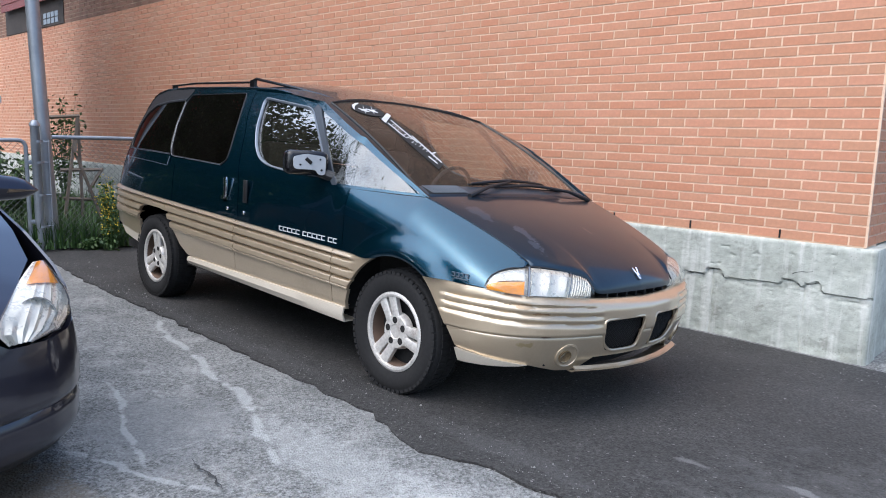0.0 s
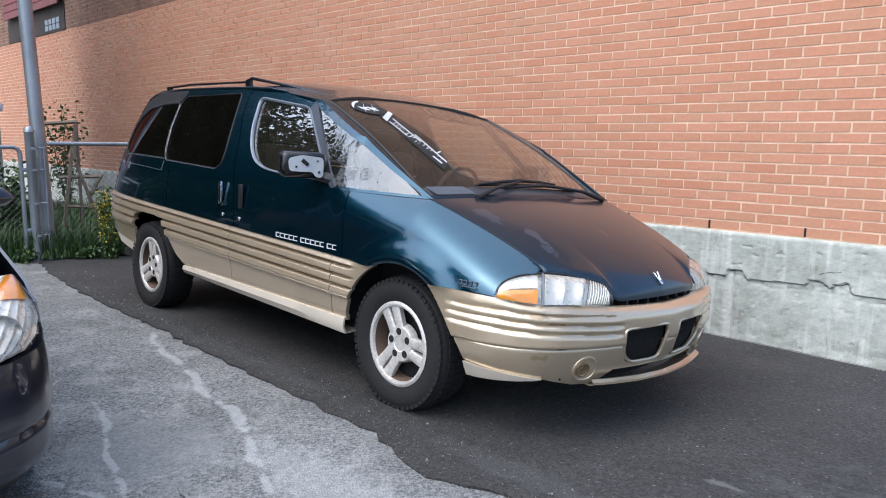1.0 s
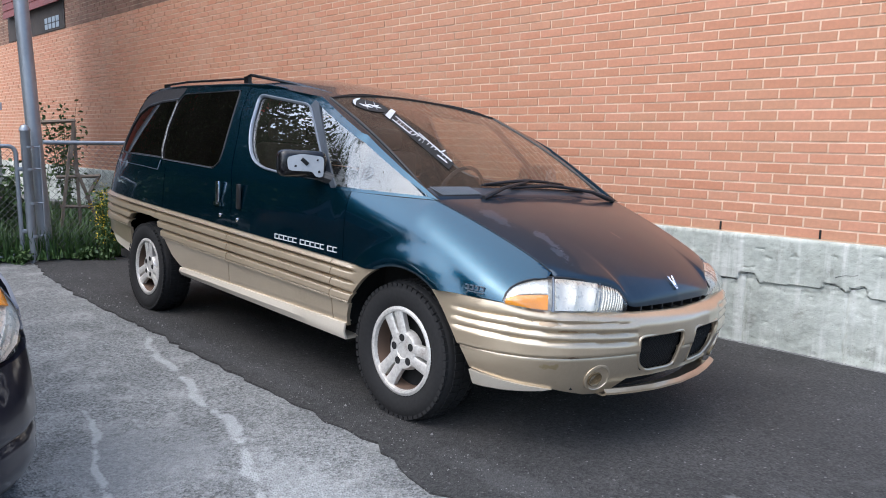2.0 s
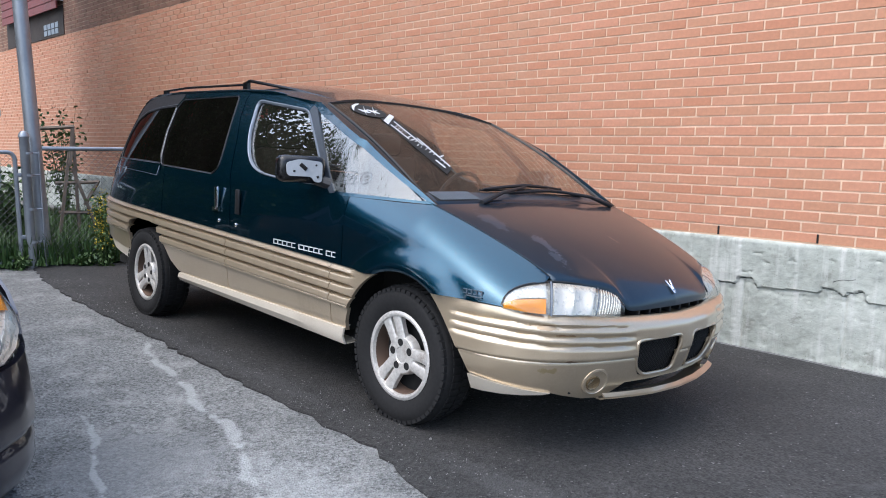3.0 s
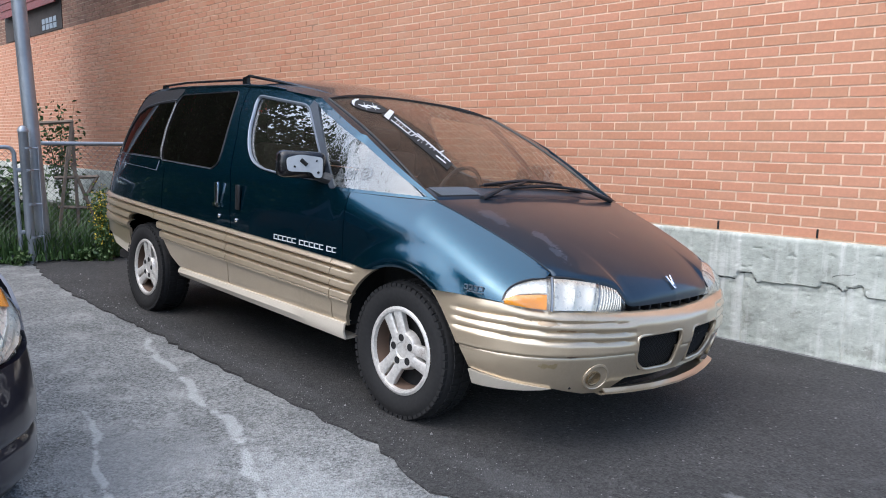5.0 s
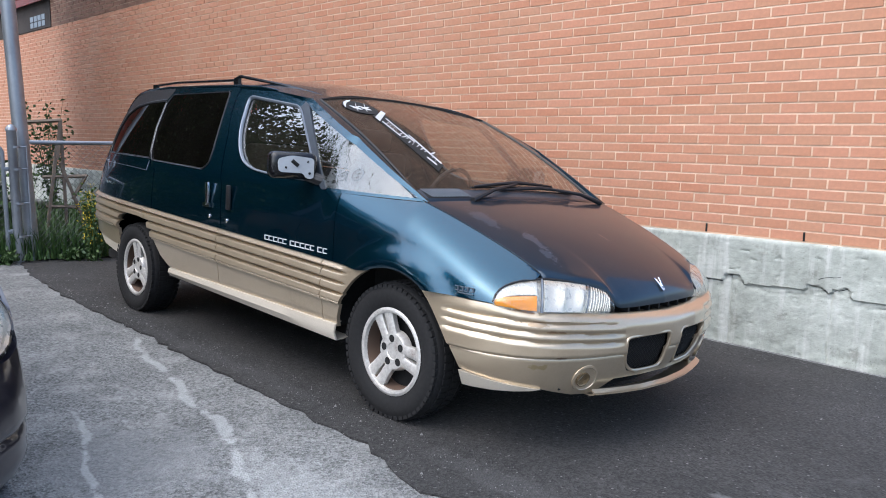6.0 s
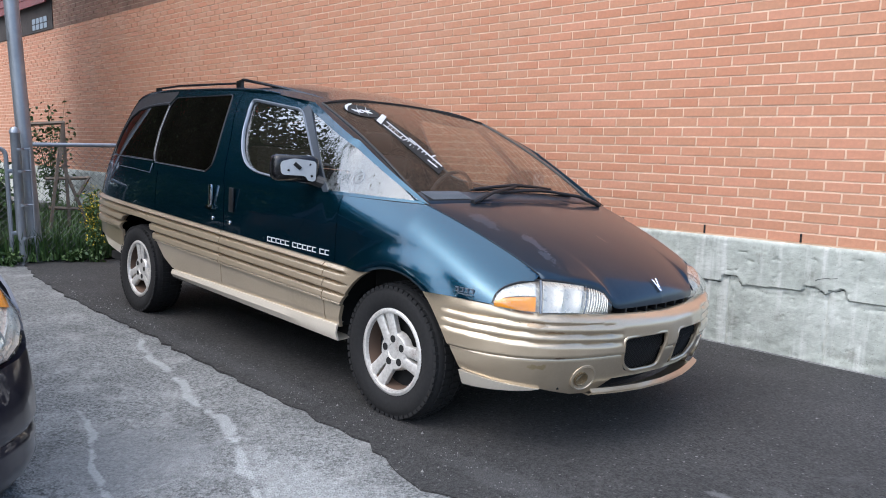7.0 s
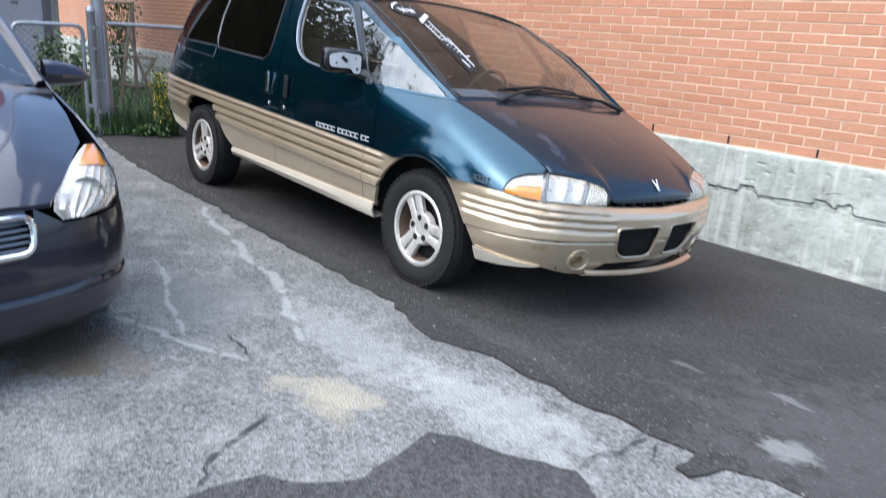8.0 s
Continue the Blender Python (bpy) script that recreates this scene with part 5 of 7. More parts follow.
# wheels
def wheel_parts(parent, r, rim_r, w, side_sign, spin, material=ALLOY):
    """Tyre and rim round the y axis, outer face towards side_sign."""
    s = side_sign
    bm = bmesh.new()
    prof = [(rim_r, w * 0.40), (rim_r + 0.02, w * 0.47), (r - 0.055, w * 0.52), (r - 0.022, w * 0.485), (r - 0.006, w * 0.40), (r, w * 0.30), (r, 0), (r, -w * 0.30), (r - 0.006, -w * 0.40), (r - 0.022, -w * 0.485), (r - 0.055, -w * 0.52), (rim_r, -w * 0.40)]
    lathe(bm, [(a, b * s) for a, b in prof], 56, "y", closed=True)
    tyre = part("tyre", bm, RUBBER, parent, "worn black tyre")
    bm = bmesh.new()
    for k in range(56):
        t = 2 * math.pi * k / 56
        for off, wd in ((0.42, 0.10), (0.16, 0.12), (-0.14, 0.12), (-0.40, 0.10)):
            tt = t + (0.03 if off in (0.16, -0.40) else 0.0)
            m = Matrix.Rotation(-tt, 4, "Y")
            lift = 0.0135 if abs(off) > 0.3 else 0.0
            box(bm, (-0.0125, (off - wd) * w, r - 0.012 - lift), (0.0125, (off + wd) * w, r + 0.005 - lift), m)
    tagged(part("tread", bm, RUBBER, tyre, smooth=0), kind="stuff")
    bm = bmesh.new()
    lathe(bm, [(rim_r + 0.002, s * w * 0.43), (rim_r - 0.010, s * w * 0.455), (rim_r - 0.020, s * w * 0.44), (rim_r - 0.024, s * w * 0.36)], 48, "y")
    rim = part("rim", bm, material, parent, "weathered alloy rim")
    bm = bmesh.new()
    lathe(bm, [(rim_r - 0.024, s * w * 0.36), (rim_r - 0.028, s * w * 0.20), (rim_r - 0.035, -s * w * 0.35), (rim_r, -s * w * 0.40)], 48, "y")
    part("rim_barrel", bm, BRAKE_DUST, rim, "inner rim brown with brake dust and rust")
    bm = bmesh.new()
    lathe(bm, [(0.0, s * w * 0.02), (rim_r - 0.03, s * w * 0.0)], 32, "y")
    part("brake_shield", bm, DARK, rim, "dark brake drum behind the spokes")
    bm = bmesh.new()
    lathe(bm, [(0.0, s * w * 0.335), (0.036, s * w * 0.34), (0.040, s * w * 0.36), (0.084, s * w * 0.36), (0.092, s * w * 0.30), (0.096, s * w * 0.15)], 32, "y")
    part("hub", bm, material, rim)
    for k in range(3):
        a = spin + k * 2 * math.pi / 3
        for half in (-1, 1):
            bm = bmesh.new()
            rows = []
            for i in range(7):
                t = i / 6
                rad = 0.055 + (rim_r - 0.020 - 0.055) * t
                c = half * (0.026 + 0.012 * t)
                hw = 0.024 + 0.006 * abs(t - 0.4) + 0.014 * max(0, t - 0.75)
                yo = w * (0.36 + 0.05 * t)
                rows.append([(c - hw, s * (yo - 0.03), rad), (c - hw, s * (yo - 0.006), rad), (c - hw * 0.6, s * yo, rad), (c + hw * 0.6, s * yo, rad), (c + hw, s * (yo - 0.006), rad), (c + hw, s * (yo - 0.03), rad)])
            b2 = patch(rows, 0)
            bmesh.ops.rotate(b2, verts=b2.verts, matrix=Matrix.Rotation(a, 3, "Y"))
            bm.free()
            part("spoke", b2, material, rim)
    # Flat dark discs paint the shade inside the lug holes.
    for k in range(5):
        a = spin + 0.3 + k * 2 * math.pi / 5
        bm = bmesh.new()
        c = (0.060 * math.sin(a), 0, 0.060 * math.cos(a))
        lathe(bm, [(0.0, s * (w * 0.362 + 0.001)), (0.016, s * (w * 0.362 + 0.002)), (0.0185, s * (w * 0.362))], 14, "y", c)
        part("lug_hole_shade", bm, DARK, rim, smooth=0)


for x in (0.0, -2.79):
    for sgn in (-1, 1):
        hub = new("wheel")
        hub.empty_display_size = 0.05
        hub.parent = van
        hub.matrix_local = Matrix.Translation((x, sgn * (0.778 if x == 0 else 0.795), 0.322))
        hub["label"] = "alloy wheel with three split spokes"
        wheel_parts(hub, 0.322, 0.205, 0.20, sgn, -0.42 if x == 0 else -0.05)

# vinyl band across the upper windshield: dark strip with pale strokes that cannot be read
rng = random.Random(11)


def vinyl(name, outline, material, off):
    """A flat vinyl shape; outline in (way down the slanted line of the writing, distance across it)."""
    bm = bmesh.new()
    bm.faces.new([bm.verts.new(shield_point(0.935 - 0.70 * (s - 0.9 * w), -0.795 + 0.15 * (s - 0.9 * w) + 1.6 * w, off)) for s, w in outline])
    bmesh.ops.recalc_face_normals(bm, faces=bm.faces[:])
    if bm.faces[:][0].normal.z < 0:
        bmesh.ops.reverse_faces(bm, faces=bm.faces[:])
    part(name, bm, material, shield, smooth=0)


def bent(s0, w0, s1, w1, fat, bow):
    """Outline of a tapered, bowed stroke."""
    top, low = [], []
    for k in range(9):
        t = k / 8
        f = fat * math.sin(math.pi * (0.06 + 0.88 * t))
        s, w = s0 + (s1 - s0) * t + bow * math.sin(math.pi * t), w0 + (w1 - w0) * t
        top.append((s - f * 0.5, w + f))
        low.append((s + f * 0.5, w - f))
    return top + low[::-1]


oval = [(0.155 + 0.165 * math.cos(a), 0.055 + 0.075 * math.sin(a) + 0.06 * math.cos(a)) for a in [2 * math.pi * k / 28 for k in range(28)]]
vinyl("decal_oval", oval, DARK, 0.004)
vinyl("decal_band", [(0.30, 0.05), (0.34, 0.15), (0.70, 0.10), (1.02, 0.065), (1.02, -0.01), (0.70, 0.0)], DARK, 0.004)
vinyl("decal_stroke", [(0.06, -0.045), (0.02, -0.030), (-0.005, 0.0), (0.005, 0.045), (0.03, 0.075), (0.035, 0.055), (0.025, 0.02), (0.035, -0.01)], WHITE, 0.006)
for s, w in ((0.135, 0.030), (0.20, 0.085)):
    vinyl("decal_stroke", bent(s - 0.065, w - 0.030, s + 0.06, w + 0.015, 0.010, 0.008), WHITE, 0.006)
    vinyl("decal_stroke", bent(s - 0.050, w + 0.045, s + 0.045, w - 0.035, 0.008, -0.008), WHITE, 0.006)
    vinyl("decal_stroke", bent(s - 0.02, w - 0.03, s + 0.02, w + 0.03, 0.010, 0.0), WHITE, 0.006)
vinyl("decal_stroke", [(0.335, 0.045), (0.395, 0.035), (0.375, 0.165), (0.325, 0.165)], WHITE, 0.006)
for w0, w1, s0, s1 in ((0.100, 0.060, 0.41, 0.74), (0.045, 0.018, 0.41, 0.98), (0.085, 0.055, 0.66, 1.0)):
    vinyl("decal_stroke", [(s0, w0), (s0, w0 + 0.012), (s1, w1 + 0.012), (s1, w1)], WHITE, 0.006)
for k in range(15):
    s = 0.45 + 0.036 * k
    w = 0.02 + 0.035 * rng.random()
    vinyl("decal_stroke", bent(s, w, s + rng.uniform(-0.02, 0.03), w + rng.uniform(0.03, 0.06), 0.007, 0.004), WHITE, 0.007)
# two clear stickers on the quarter window, only their outlines pale
for pts in ([(-0.475, 1.090), (-0.425, 1.090), (-0.425, 1.150), (-0.475, 1.150)], [(-0.355 + 0.036 * math.cos(k * 0.35), 1.122 + 0.030 * math.sin(k * 0.35)) for k in range(18)]):
    bm = bmesh.new()
    tube(bm, [(x, -(width(x, z) + 0.001), z) for x, z in pts], 0.0018, 5, closed=True, flat=0.4)
    cx = sum(p[0] for p in pts) / len(pts)
    cz = sum(p[1] for p in pts) / len(pts)
    for dz in (-0.012, 0.004):
        tube(bm, [(cx - 0.012, -(width(cx - 0.012, cz + dz) + 0.001), cz + dz), (cx + 0.012, -(width(cx + 0.012, cz + dz + 0.01) + 0.001), cz + dz + 0.01)], 0.0022, 5, flat=0.4)
    part("sticker", bm, SEALG, van, "small pale window sticker")


# ---- the neighbouring dark saloon car ----
CAR_M = Matrix.Translation((0.30, -3.20, 0.03)) @ Matrix.Rotation(radians(-1.3), 4, "Z")
car = thing("parked_car", "dark charcoal saloon car with clear headlights, parked", "car", m=CAR_M)
CCURVE = [(-0.62, 0.838), (-0.50, 0.836), (-0.40, 0.815), (-0.30, 0.765), (-0.21, 0.68), (-0.13, 0.55), (-0.07, 0.40), (-0.03, 0.22), (-0.015, 0.0)]
CLEN = [0.0]
for (ax, ay), (bx, by) in zip(CCURVE, CCURVE[1:]):
    CLEN.append(CLEN[-1] + math.hypot(bx - ax, by - ay))
CT = CLEN[-1]


def calong(s):
    far = s > CT
    q = max(0.0, min(CT, 2 * CT - s if far else s))
    k = 0
    while k < len(CLEN) - 2 and CLEN[k + 1] < q:
        k += 1
    t = (q - CLEN[k]) / (CLEN[k + 1] - CLEN[k])
    a, b = CCURVE[k], CCURVE[k + 1]
    x, y = a[0] + (b[0] - a[0]) * t, a[1] + (b[1] - a[1]) * t

    def nrm(i):
        if i == len(CCURVE) - 1:
            return Vector((1, 0))
        p, q2 = CCURVE[max(0, i - 1)], CCURVE[min(len(CCURVE) - 1, i + 1)]
        return Vector((p[1] - q2[1], q2[0] - p[0])).normalized()

    n = (nrm(k) * (1 - t) + nrm(k + 1) * t).normalized()
    return (x, -y if far else y, n.x, -n.y if far else n.y)


def cbump(off=0.0):
    def mapping(s, z, d):
        x, y, nx, ny = calong(s)
        e = off - d + 0.012 - 0.55 * (z - 0.40) ** 2 - 1.6 * max(0.0, 0.30 - z) ** 2
        e -= 0.016 * math.exp(-((z - 0.335) / 0.012) ** 2) - 0.012 * max(0.0, min(1.0, (0.27 - z) / 0.02))
        return (x + nx * e, y + ny * e, z)
    return mapping


C2 = 2 * CT
ctop = [(0.0, 0.60), (0.22, 0.585), (0.34, 0.578), (0.48, 0.572), (0.62, 0.580), (0.72, 0.645), (CT, 0.652)]
gs = CT - 0.43
outline = [(0.04, 0.21), (0.3, 0.20), (0.7, 0.20), (CT, 0.20), (C2 - 0.7, 0.20), (C2 - 0.3, 0.20), (C2 - 0.04, 0.21)] + [(C2 - s, z) for s, z in ctop if s <= gs] + [(C2 - gs, 0.50), (gs, 0.50)] + [(s, z) for s, z in ctop if s <= gs][::-1]
part("front_bumper", panel([outline], cbump(), 0.04, 0.02, 0.02), NAVY, car, "dark smooth front bumper", smooth=50)
part("grille_bridge", panel([[(gs, 0.615), (C2 - gs, 0.615), (C2 - gs, 0.655), (gs, 0.655)]], cbump(-0.01), 0.04, 0.02, 0.02), NAVY, car)
part("grille_back", panel([[(gs, 0.48), (C2 - gs, 0.48), (C2 - gs, 0.64), (gs, 0.64)]], cbump(-0.05), 0.05, 0.05, 0.01), BLACK, car)
for k in range(5):
    z = 0.512 + 0.022 * k
    bm = bmesh.new()
    tube(bm, [cbump(-0.018)(gs + (C2 - 2 * gs) * i / 16, z, 0) for i in range(17)], 0.006, 6)
    part("grille_slat", bm, SEALG, car)
bm = bmesh.new()
ring = rounded([(gs, 0.498), (C2 - gs, 0.498), (C2 - gs + 0.015, 0.625), (gs - 0.015, 0.625)], 0.05, 5)
pts = []
for (a, b), (c, d) in zip(ring, ring[1:] + ring[:1]):
    n = max(1, int(math.hypot(c - a, d - b) / 0.05))
    pts += [(a + (c - a) * i / n, b + (d - b) * i / n) for i in range(n)]
tube(bm, [cbump(0.002)(s, z, 0) for s, z in pts], 0.013, 8, closed=True)
part("grille_frame", bm, CHROME, car, "chrome grille frame")
part("lower_lip", panel([[(0.04, 0.165), (C2 - 0.04, 0.165), (C2 - 0.04, 0.205), (0.04, 0.205)]], cbump(-0.012), 0.05, 0.02, 0.02), BLACK, car)

HOOD_EDGE = [(-0.135, 0.50, 0.655), (-0.25, 0.565, 0.70), (-0.40, 0.635, 0.742), (-0.62, 0.725, 0.785), (-0.90, 0.745, 0.868), (-1.22, 0.745, 0.945)]


def chood(u, v):
    a = abs(v)
    f = u * (len(HOOD_EDGE) - 1)
    i = min(len(HOOD_EDGE) - 2, int(f))
    e = Vector(HOOD_EDGE[i]).lerp(Vector(HOOD_EDGE[i + 1]), f - i)
    xc = -0.03 + (-1.12 + 0.03) * u
    zc = 0.665 + 0.315 * (1 - (1 - u) ** 1.55)
    b = a ** 2.4
    crease = 0.012 * math.exp(-((a - 0.72) / 0.06) ** 2) * (0.3 + u)
    return (xc + (e.x - xc) * a ** 2, v * e.y, zc + (e.z - zc) * b + crease)


part("hood", patch([[chood(i / 20, -1 + k / 16) for k in range(33)] for i in range(21)], 0.015), NAVY, car, "dark charcoal hood, softly creased")
for sgn in (-1, 1):
    mir = sgn < 0
    # headlight: reflector bowl under a clear tapered lens
    left = [(-0.60, 0.742, 0.776), (-0.50, 0.695, 0.765), (-0.38, 0.632, 0.738), (-0.26, 0.572, 0.700), (-0.165, 0.525, 0.662), (-0.140, 0.515, 0.625), (-0.150, 0.545, 0.585)]
    right = [(-0.62, 0.765, 0.762), (-0.56, 0.795, 0.735), (-0.475, 0.808, 0.700), (-0.40, 0.800, 0.660), (-0.335, 0.775, 0.620), (-0.27, 0.725, 0.590), (-0.19, 0.62, 0.578)]

    def lamp_grid(off, n=8):
        rows = []
        for a, b in zip(left, right):
            row = []
            for k in range(n + 1):
                t = k / n
                p = Vector(a).lerp(Vector(b), t)
                bulge = 0.035 * math.sin(math.pi * t) + off
                row.append((p.x + bulge * 0.75, p.y + bulge * 0.5, p.z + bulge * 0.35))
            rows.append(row)
        return rows

    lamp = part("headlight", patch([[(q[0] - 0.010 * (k % 2), q[1], q[2]) for k, q in enumerate(r)] for r in lamp_grid(-0.006, 14)], 0.01, mir, (-1, 0, 0)), CRYSTAL, car, "large clear teardrop headlight")
    part("lens", patch(lamp_grid(0.004), 0.003, mir, (-1, 0, 0)), LENS, lamp)
    g = lamp_grid(-0.001)
    part("indicator", patch([r[1:7] for r in g[:3]], 0.01, mir, (-1, 0, 0)), AMBER, lamp, "small amber indicator at the tip")
    bm = bmesh.new()
    lathe(bm, [(0.0, -0.035), (0.03, -0.03), (0.055, -0.005), (0.062, 0.012), (0.066, 0.012)], 24, "x", (-0.285, (0.655) * sgn, 0.645))
    part("bulb_bowl", bm, CHROME, lamp)
    bm = bmesh.new()
    lathe(bm, [(0.0, 0.040), (0.016, 0.034), (0.020, -0.02)], 12, "x", (-0.285, 0.655 * sgn, 0.645))
    part("bulb_shield", bm, DARK, lamp)

    # side panels


def cwidth(x, z):
    w = interp(x, [(-4.25, 0.70), (-4.0, 0.79), (-3.5, 0.835), (-0.6, 0.842), (-0.45, 0.825), (-0.30, 0.77), (-0.1, 0.6)])
    if z < 0.35:
        w -= (0.35 - z) * 0.25
    if z > 0.55:
        w -= 0.30 * (z - 0.55) ** 1.6 if z < 0.94 else 0.066 + 0.46 * (z - 0.94)
    return w


def cside(off=0.0):
    return lambda x, z, d: (x, -(cwidth(x, z) + off - d), z)


def cboth(name, polys, material, label="", off=0.0, thick=0.012):
    part(name, panel(polys, cside(off), 0.06, 0.05, thick), material, car, label)
    part(name, panel(polys, cside(off), 0.06, 0.05, thick, mirror=True), material, car, label)


fa = arc(-0.84, 0.30, 0.345, 15, 165, 14)
cboth("front_fender", [fa + [(-1.22, 0.24), (-1.24, 0.93), (-0.92, 0.86), (-0.66, 0.772), (-0.56, 0.735), (-0.475, 0.70), (-0.42, 0.64), (-0.47, 0.60)]], NAVY, "dark front fender")
cboth("front_door", [[(-1.25, 0.24), (-1.25, 0.93), (-2.25, 0.95), (-2.25, 0.24)]], NAVY, "dark front door")
ra = arc(-3.38, 0.30, 0.345, 15, 165, 14)
cboth("rear_door", [[(-2.26, 0.24), (-2.26, 0.95), (-3.10, 0.96), (-3.10, 0.62), (-2.99, 0.40), (-2.95, 0.24)]], NAVY, "dark rear door")
cboth("rear_fender", [ra + [(-3.80, 0.28), (-4.15, 0.34), (-4.22, 0.60), (-4.20, 0.92), (-3.11, 0.96), (-3.11, 0.62)]], NAVY, "dark rear fender")
cboth("door_window", [[(-1.42, 0.955), (-1.98, 1.33), (-2.23, 1.35), (-2.22, 0.965)], [(-2.28, 0.965), (-2.29, 1.35), (-2.75, 1.30), (-3.08, 1.06), (-3.06, 0.97)]], GLASS_DARK, "dark side window", 0.0, 0.004)
cboth("window_frame", [[(-1.25, 0.93), (-1.42, 0.955), (-1.98, 1.33), (-2.29, 1.352), (-2.75, 1.302), (-3.08, 1.062), (-3.2, 0.96), (-3.35, 1.0), (-2.85, 1.345), (-2.30, 1.40), (-1.93, 1.385), (-1.33, 0.99)], [(-2.22, 0.955), (-2.23, 1.35), (-2.28, 1.35), (-2.28, 0.955)]], NAVY)
part("roof", patch([[(x, v * (cwidth(x, z) if x > -9 else 0), z + 0.07 * (1 - abs(v) ** 2.4)) for v in [-1 + k / 8 for k in range(17)]] for x, z in ((-1.90, 1.375), (-2.1, 1.395), (-2.4, 1.40), (-2.7, 1.37), (-2.88, 1.335))], 0.02), NAVY, car)


def cshield(u, v):
    a = abs(v)
    x0, z0, y0 = -1.30 + 0.18 * (1 - a ** 2), 0.955 + 0.025 * (1 - a * a), 0.725
    x1, z1, y1 = -1.93, 1.375 + 0.07 * (1 - a ** 2.4), 0.578
    return (x0 + (x1 - x0) * u, v * (y0 + (y1 - y0) * u), z0 + (z1 - z0) * u + 0.02 * math.sin(math.pi * u))


part("windshield", patch([[cshield(i / 10, -1 + k / 8) for k in range(17)] for i in range(11)], 0.004), GLASS, car, "clear windshield")
for sgn in (-1, 1):
    bm = bmesh.new()
    tube(bm, [(lambda p: (p[0] - 0.01, p[1] + sgn * 0.012, p[2]))(cshield(i / 10, sgn)) for i in range(11)], 0.028, 8)
    part("window_pillar", bm, NAVY, car)
part("dashboard", patch([[(x, y, z) for y in (-0.68, -0.3, 0.3, 0.68)] for x, z in ((-1.18, 0.93), (-1.55, 0.95), (-1.75, 0.88), (-1.78, 0.6))], 0.03), INTERIOR, car, "brown dashboard")
part("cowl", patch([[(x, y, z - 0.02 * (y / 0.72) ** 2) for y in [-0.74 + 0.185 * k for k in range(9)]] for x, z in ((-1.10, 0.955), (-1.20, 0.965), (-1.32, 0.95))], 0.02), BLACK, car)
part("rear_window", patch([[(x, v * w, z + 0.05 * (1 - v * v)) for v in (-1, -0.5, 0, 0.5, 1)] for x, z, w in ((-2.88, 1.345, 0.58), (-3.15, 1.18, 0.64), (-3.40, 0.99, 0.70))], 0.004), GLASS_DARK, car)
part("trunk_lid", patch([[(x, v * w, z + 0.04 * (1 - v * v)) for v in [-1 + k / 5 for k in range(11)]] for x, z, w in ((-3.36, 0.97, 0.74), (-3.7, 0.97, 0.75), (-4.1, 0.93, 0.72), (-4.20, 0.86, 0.70), (-4.22, 0.55, 0.71), (-4.24, 0.34, 0.70))], 0.02), NAVY, car)
bm = bmesh.new()
box(bm, (-4.1, -0.70, 0.20), (-0.35, 0.70, 0.24))
part("floor_pan", bm, DARK, car)
for x in (-0.56, -1.20, -3.05, -3.75):
    bm = bmesh.new()
    box(bm, (x - 0.01, -0.74, 0.24), (x + 0.01, 0.74, 0.60))
    part("inner_panel", bm, DARK, car)
for x in (-0.84, -3.38):
    for sgn in (-1, 1):
        hub = new("wheel")
        hub.parent = car
        hub.matrix_local = Matrix.Translation((x, sgn * 0.735, 0.295))
        wheel_parts(hub, 0.295, 0.185, 0.18, sgn, 0.3)
for sgn in (-1, 1):
    rows = []
    for i in range(9):
        t = i / 8
        y = 0.77 + 0.215 * t
        r = 0.066 * (1 - (2 * t - 0.72) ** 4 * 0.30) * (1 if t < 0.95 else 0.55) * (1 - 0.25 * t)
        xx = -1.43 - 0.05 * t
        rows.append([(xx + 0.075 * math.cos(k * math.pi / 6) * (1 if math.cos(k * math.pi / 6) > 0 else 0.5), sgn * y, 1.005 - 0.02 * t + r * math.sin(k * math.pi / 6)) for k in range(13)])
    bm = patch(rows, 0)
    bmesh.ops.holes_fill(bm, edges=[e for e in bm.edges if e.is_boundary])
    bmesh.ops.recalc_face_normals(bm, faces=bm.faces[:])
    house = part("door_mirror", bm, NAVY, car, "dark rounded door mirror", smooth=50)
    bm = bmesh.new()
    box(bm, (-1.50, min(sgn * 0.70, sgn * 0.79), 0.955), (-1.42, max(sgn * 0.70, sgn * 0.79), 0.985))
    bevelled(bm, 0.01)
    part("mirror_arm", bm, BLACK, house)


# ---- fence, gate and lamp pole ----
def gz(x, y):
    return slope(x, y)


pole_bm = bmesh.new()
base = Vector((-5.50, -0.80, gz(-5.5, -0.80) - 0.05))
tube(pole_bm, [base, base + Vector((-0.05, -0.05, 2.2)), base + Vector((-0.15, -0.15, 7.0))], [0.072, 0.066, 0.055], 20)
pole = part("utility_pole", pole_bm, GALV)
tagged(pole, "tall grey steel pole beside the fence", "pole")

FENCE_X = -5.38
fence = thing("chain_link_fence", "galvanised chain-link fence between gate post and wall", "fence", m=Matrix.Translation((FENCE_X, 0, 0)))


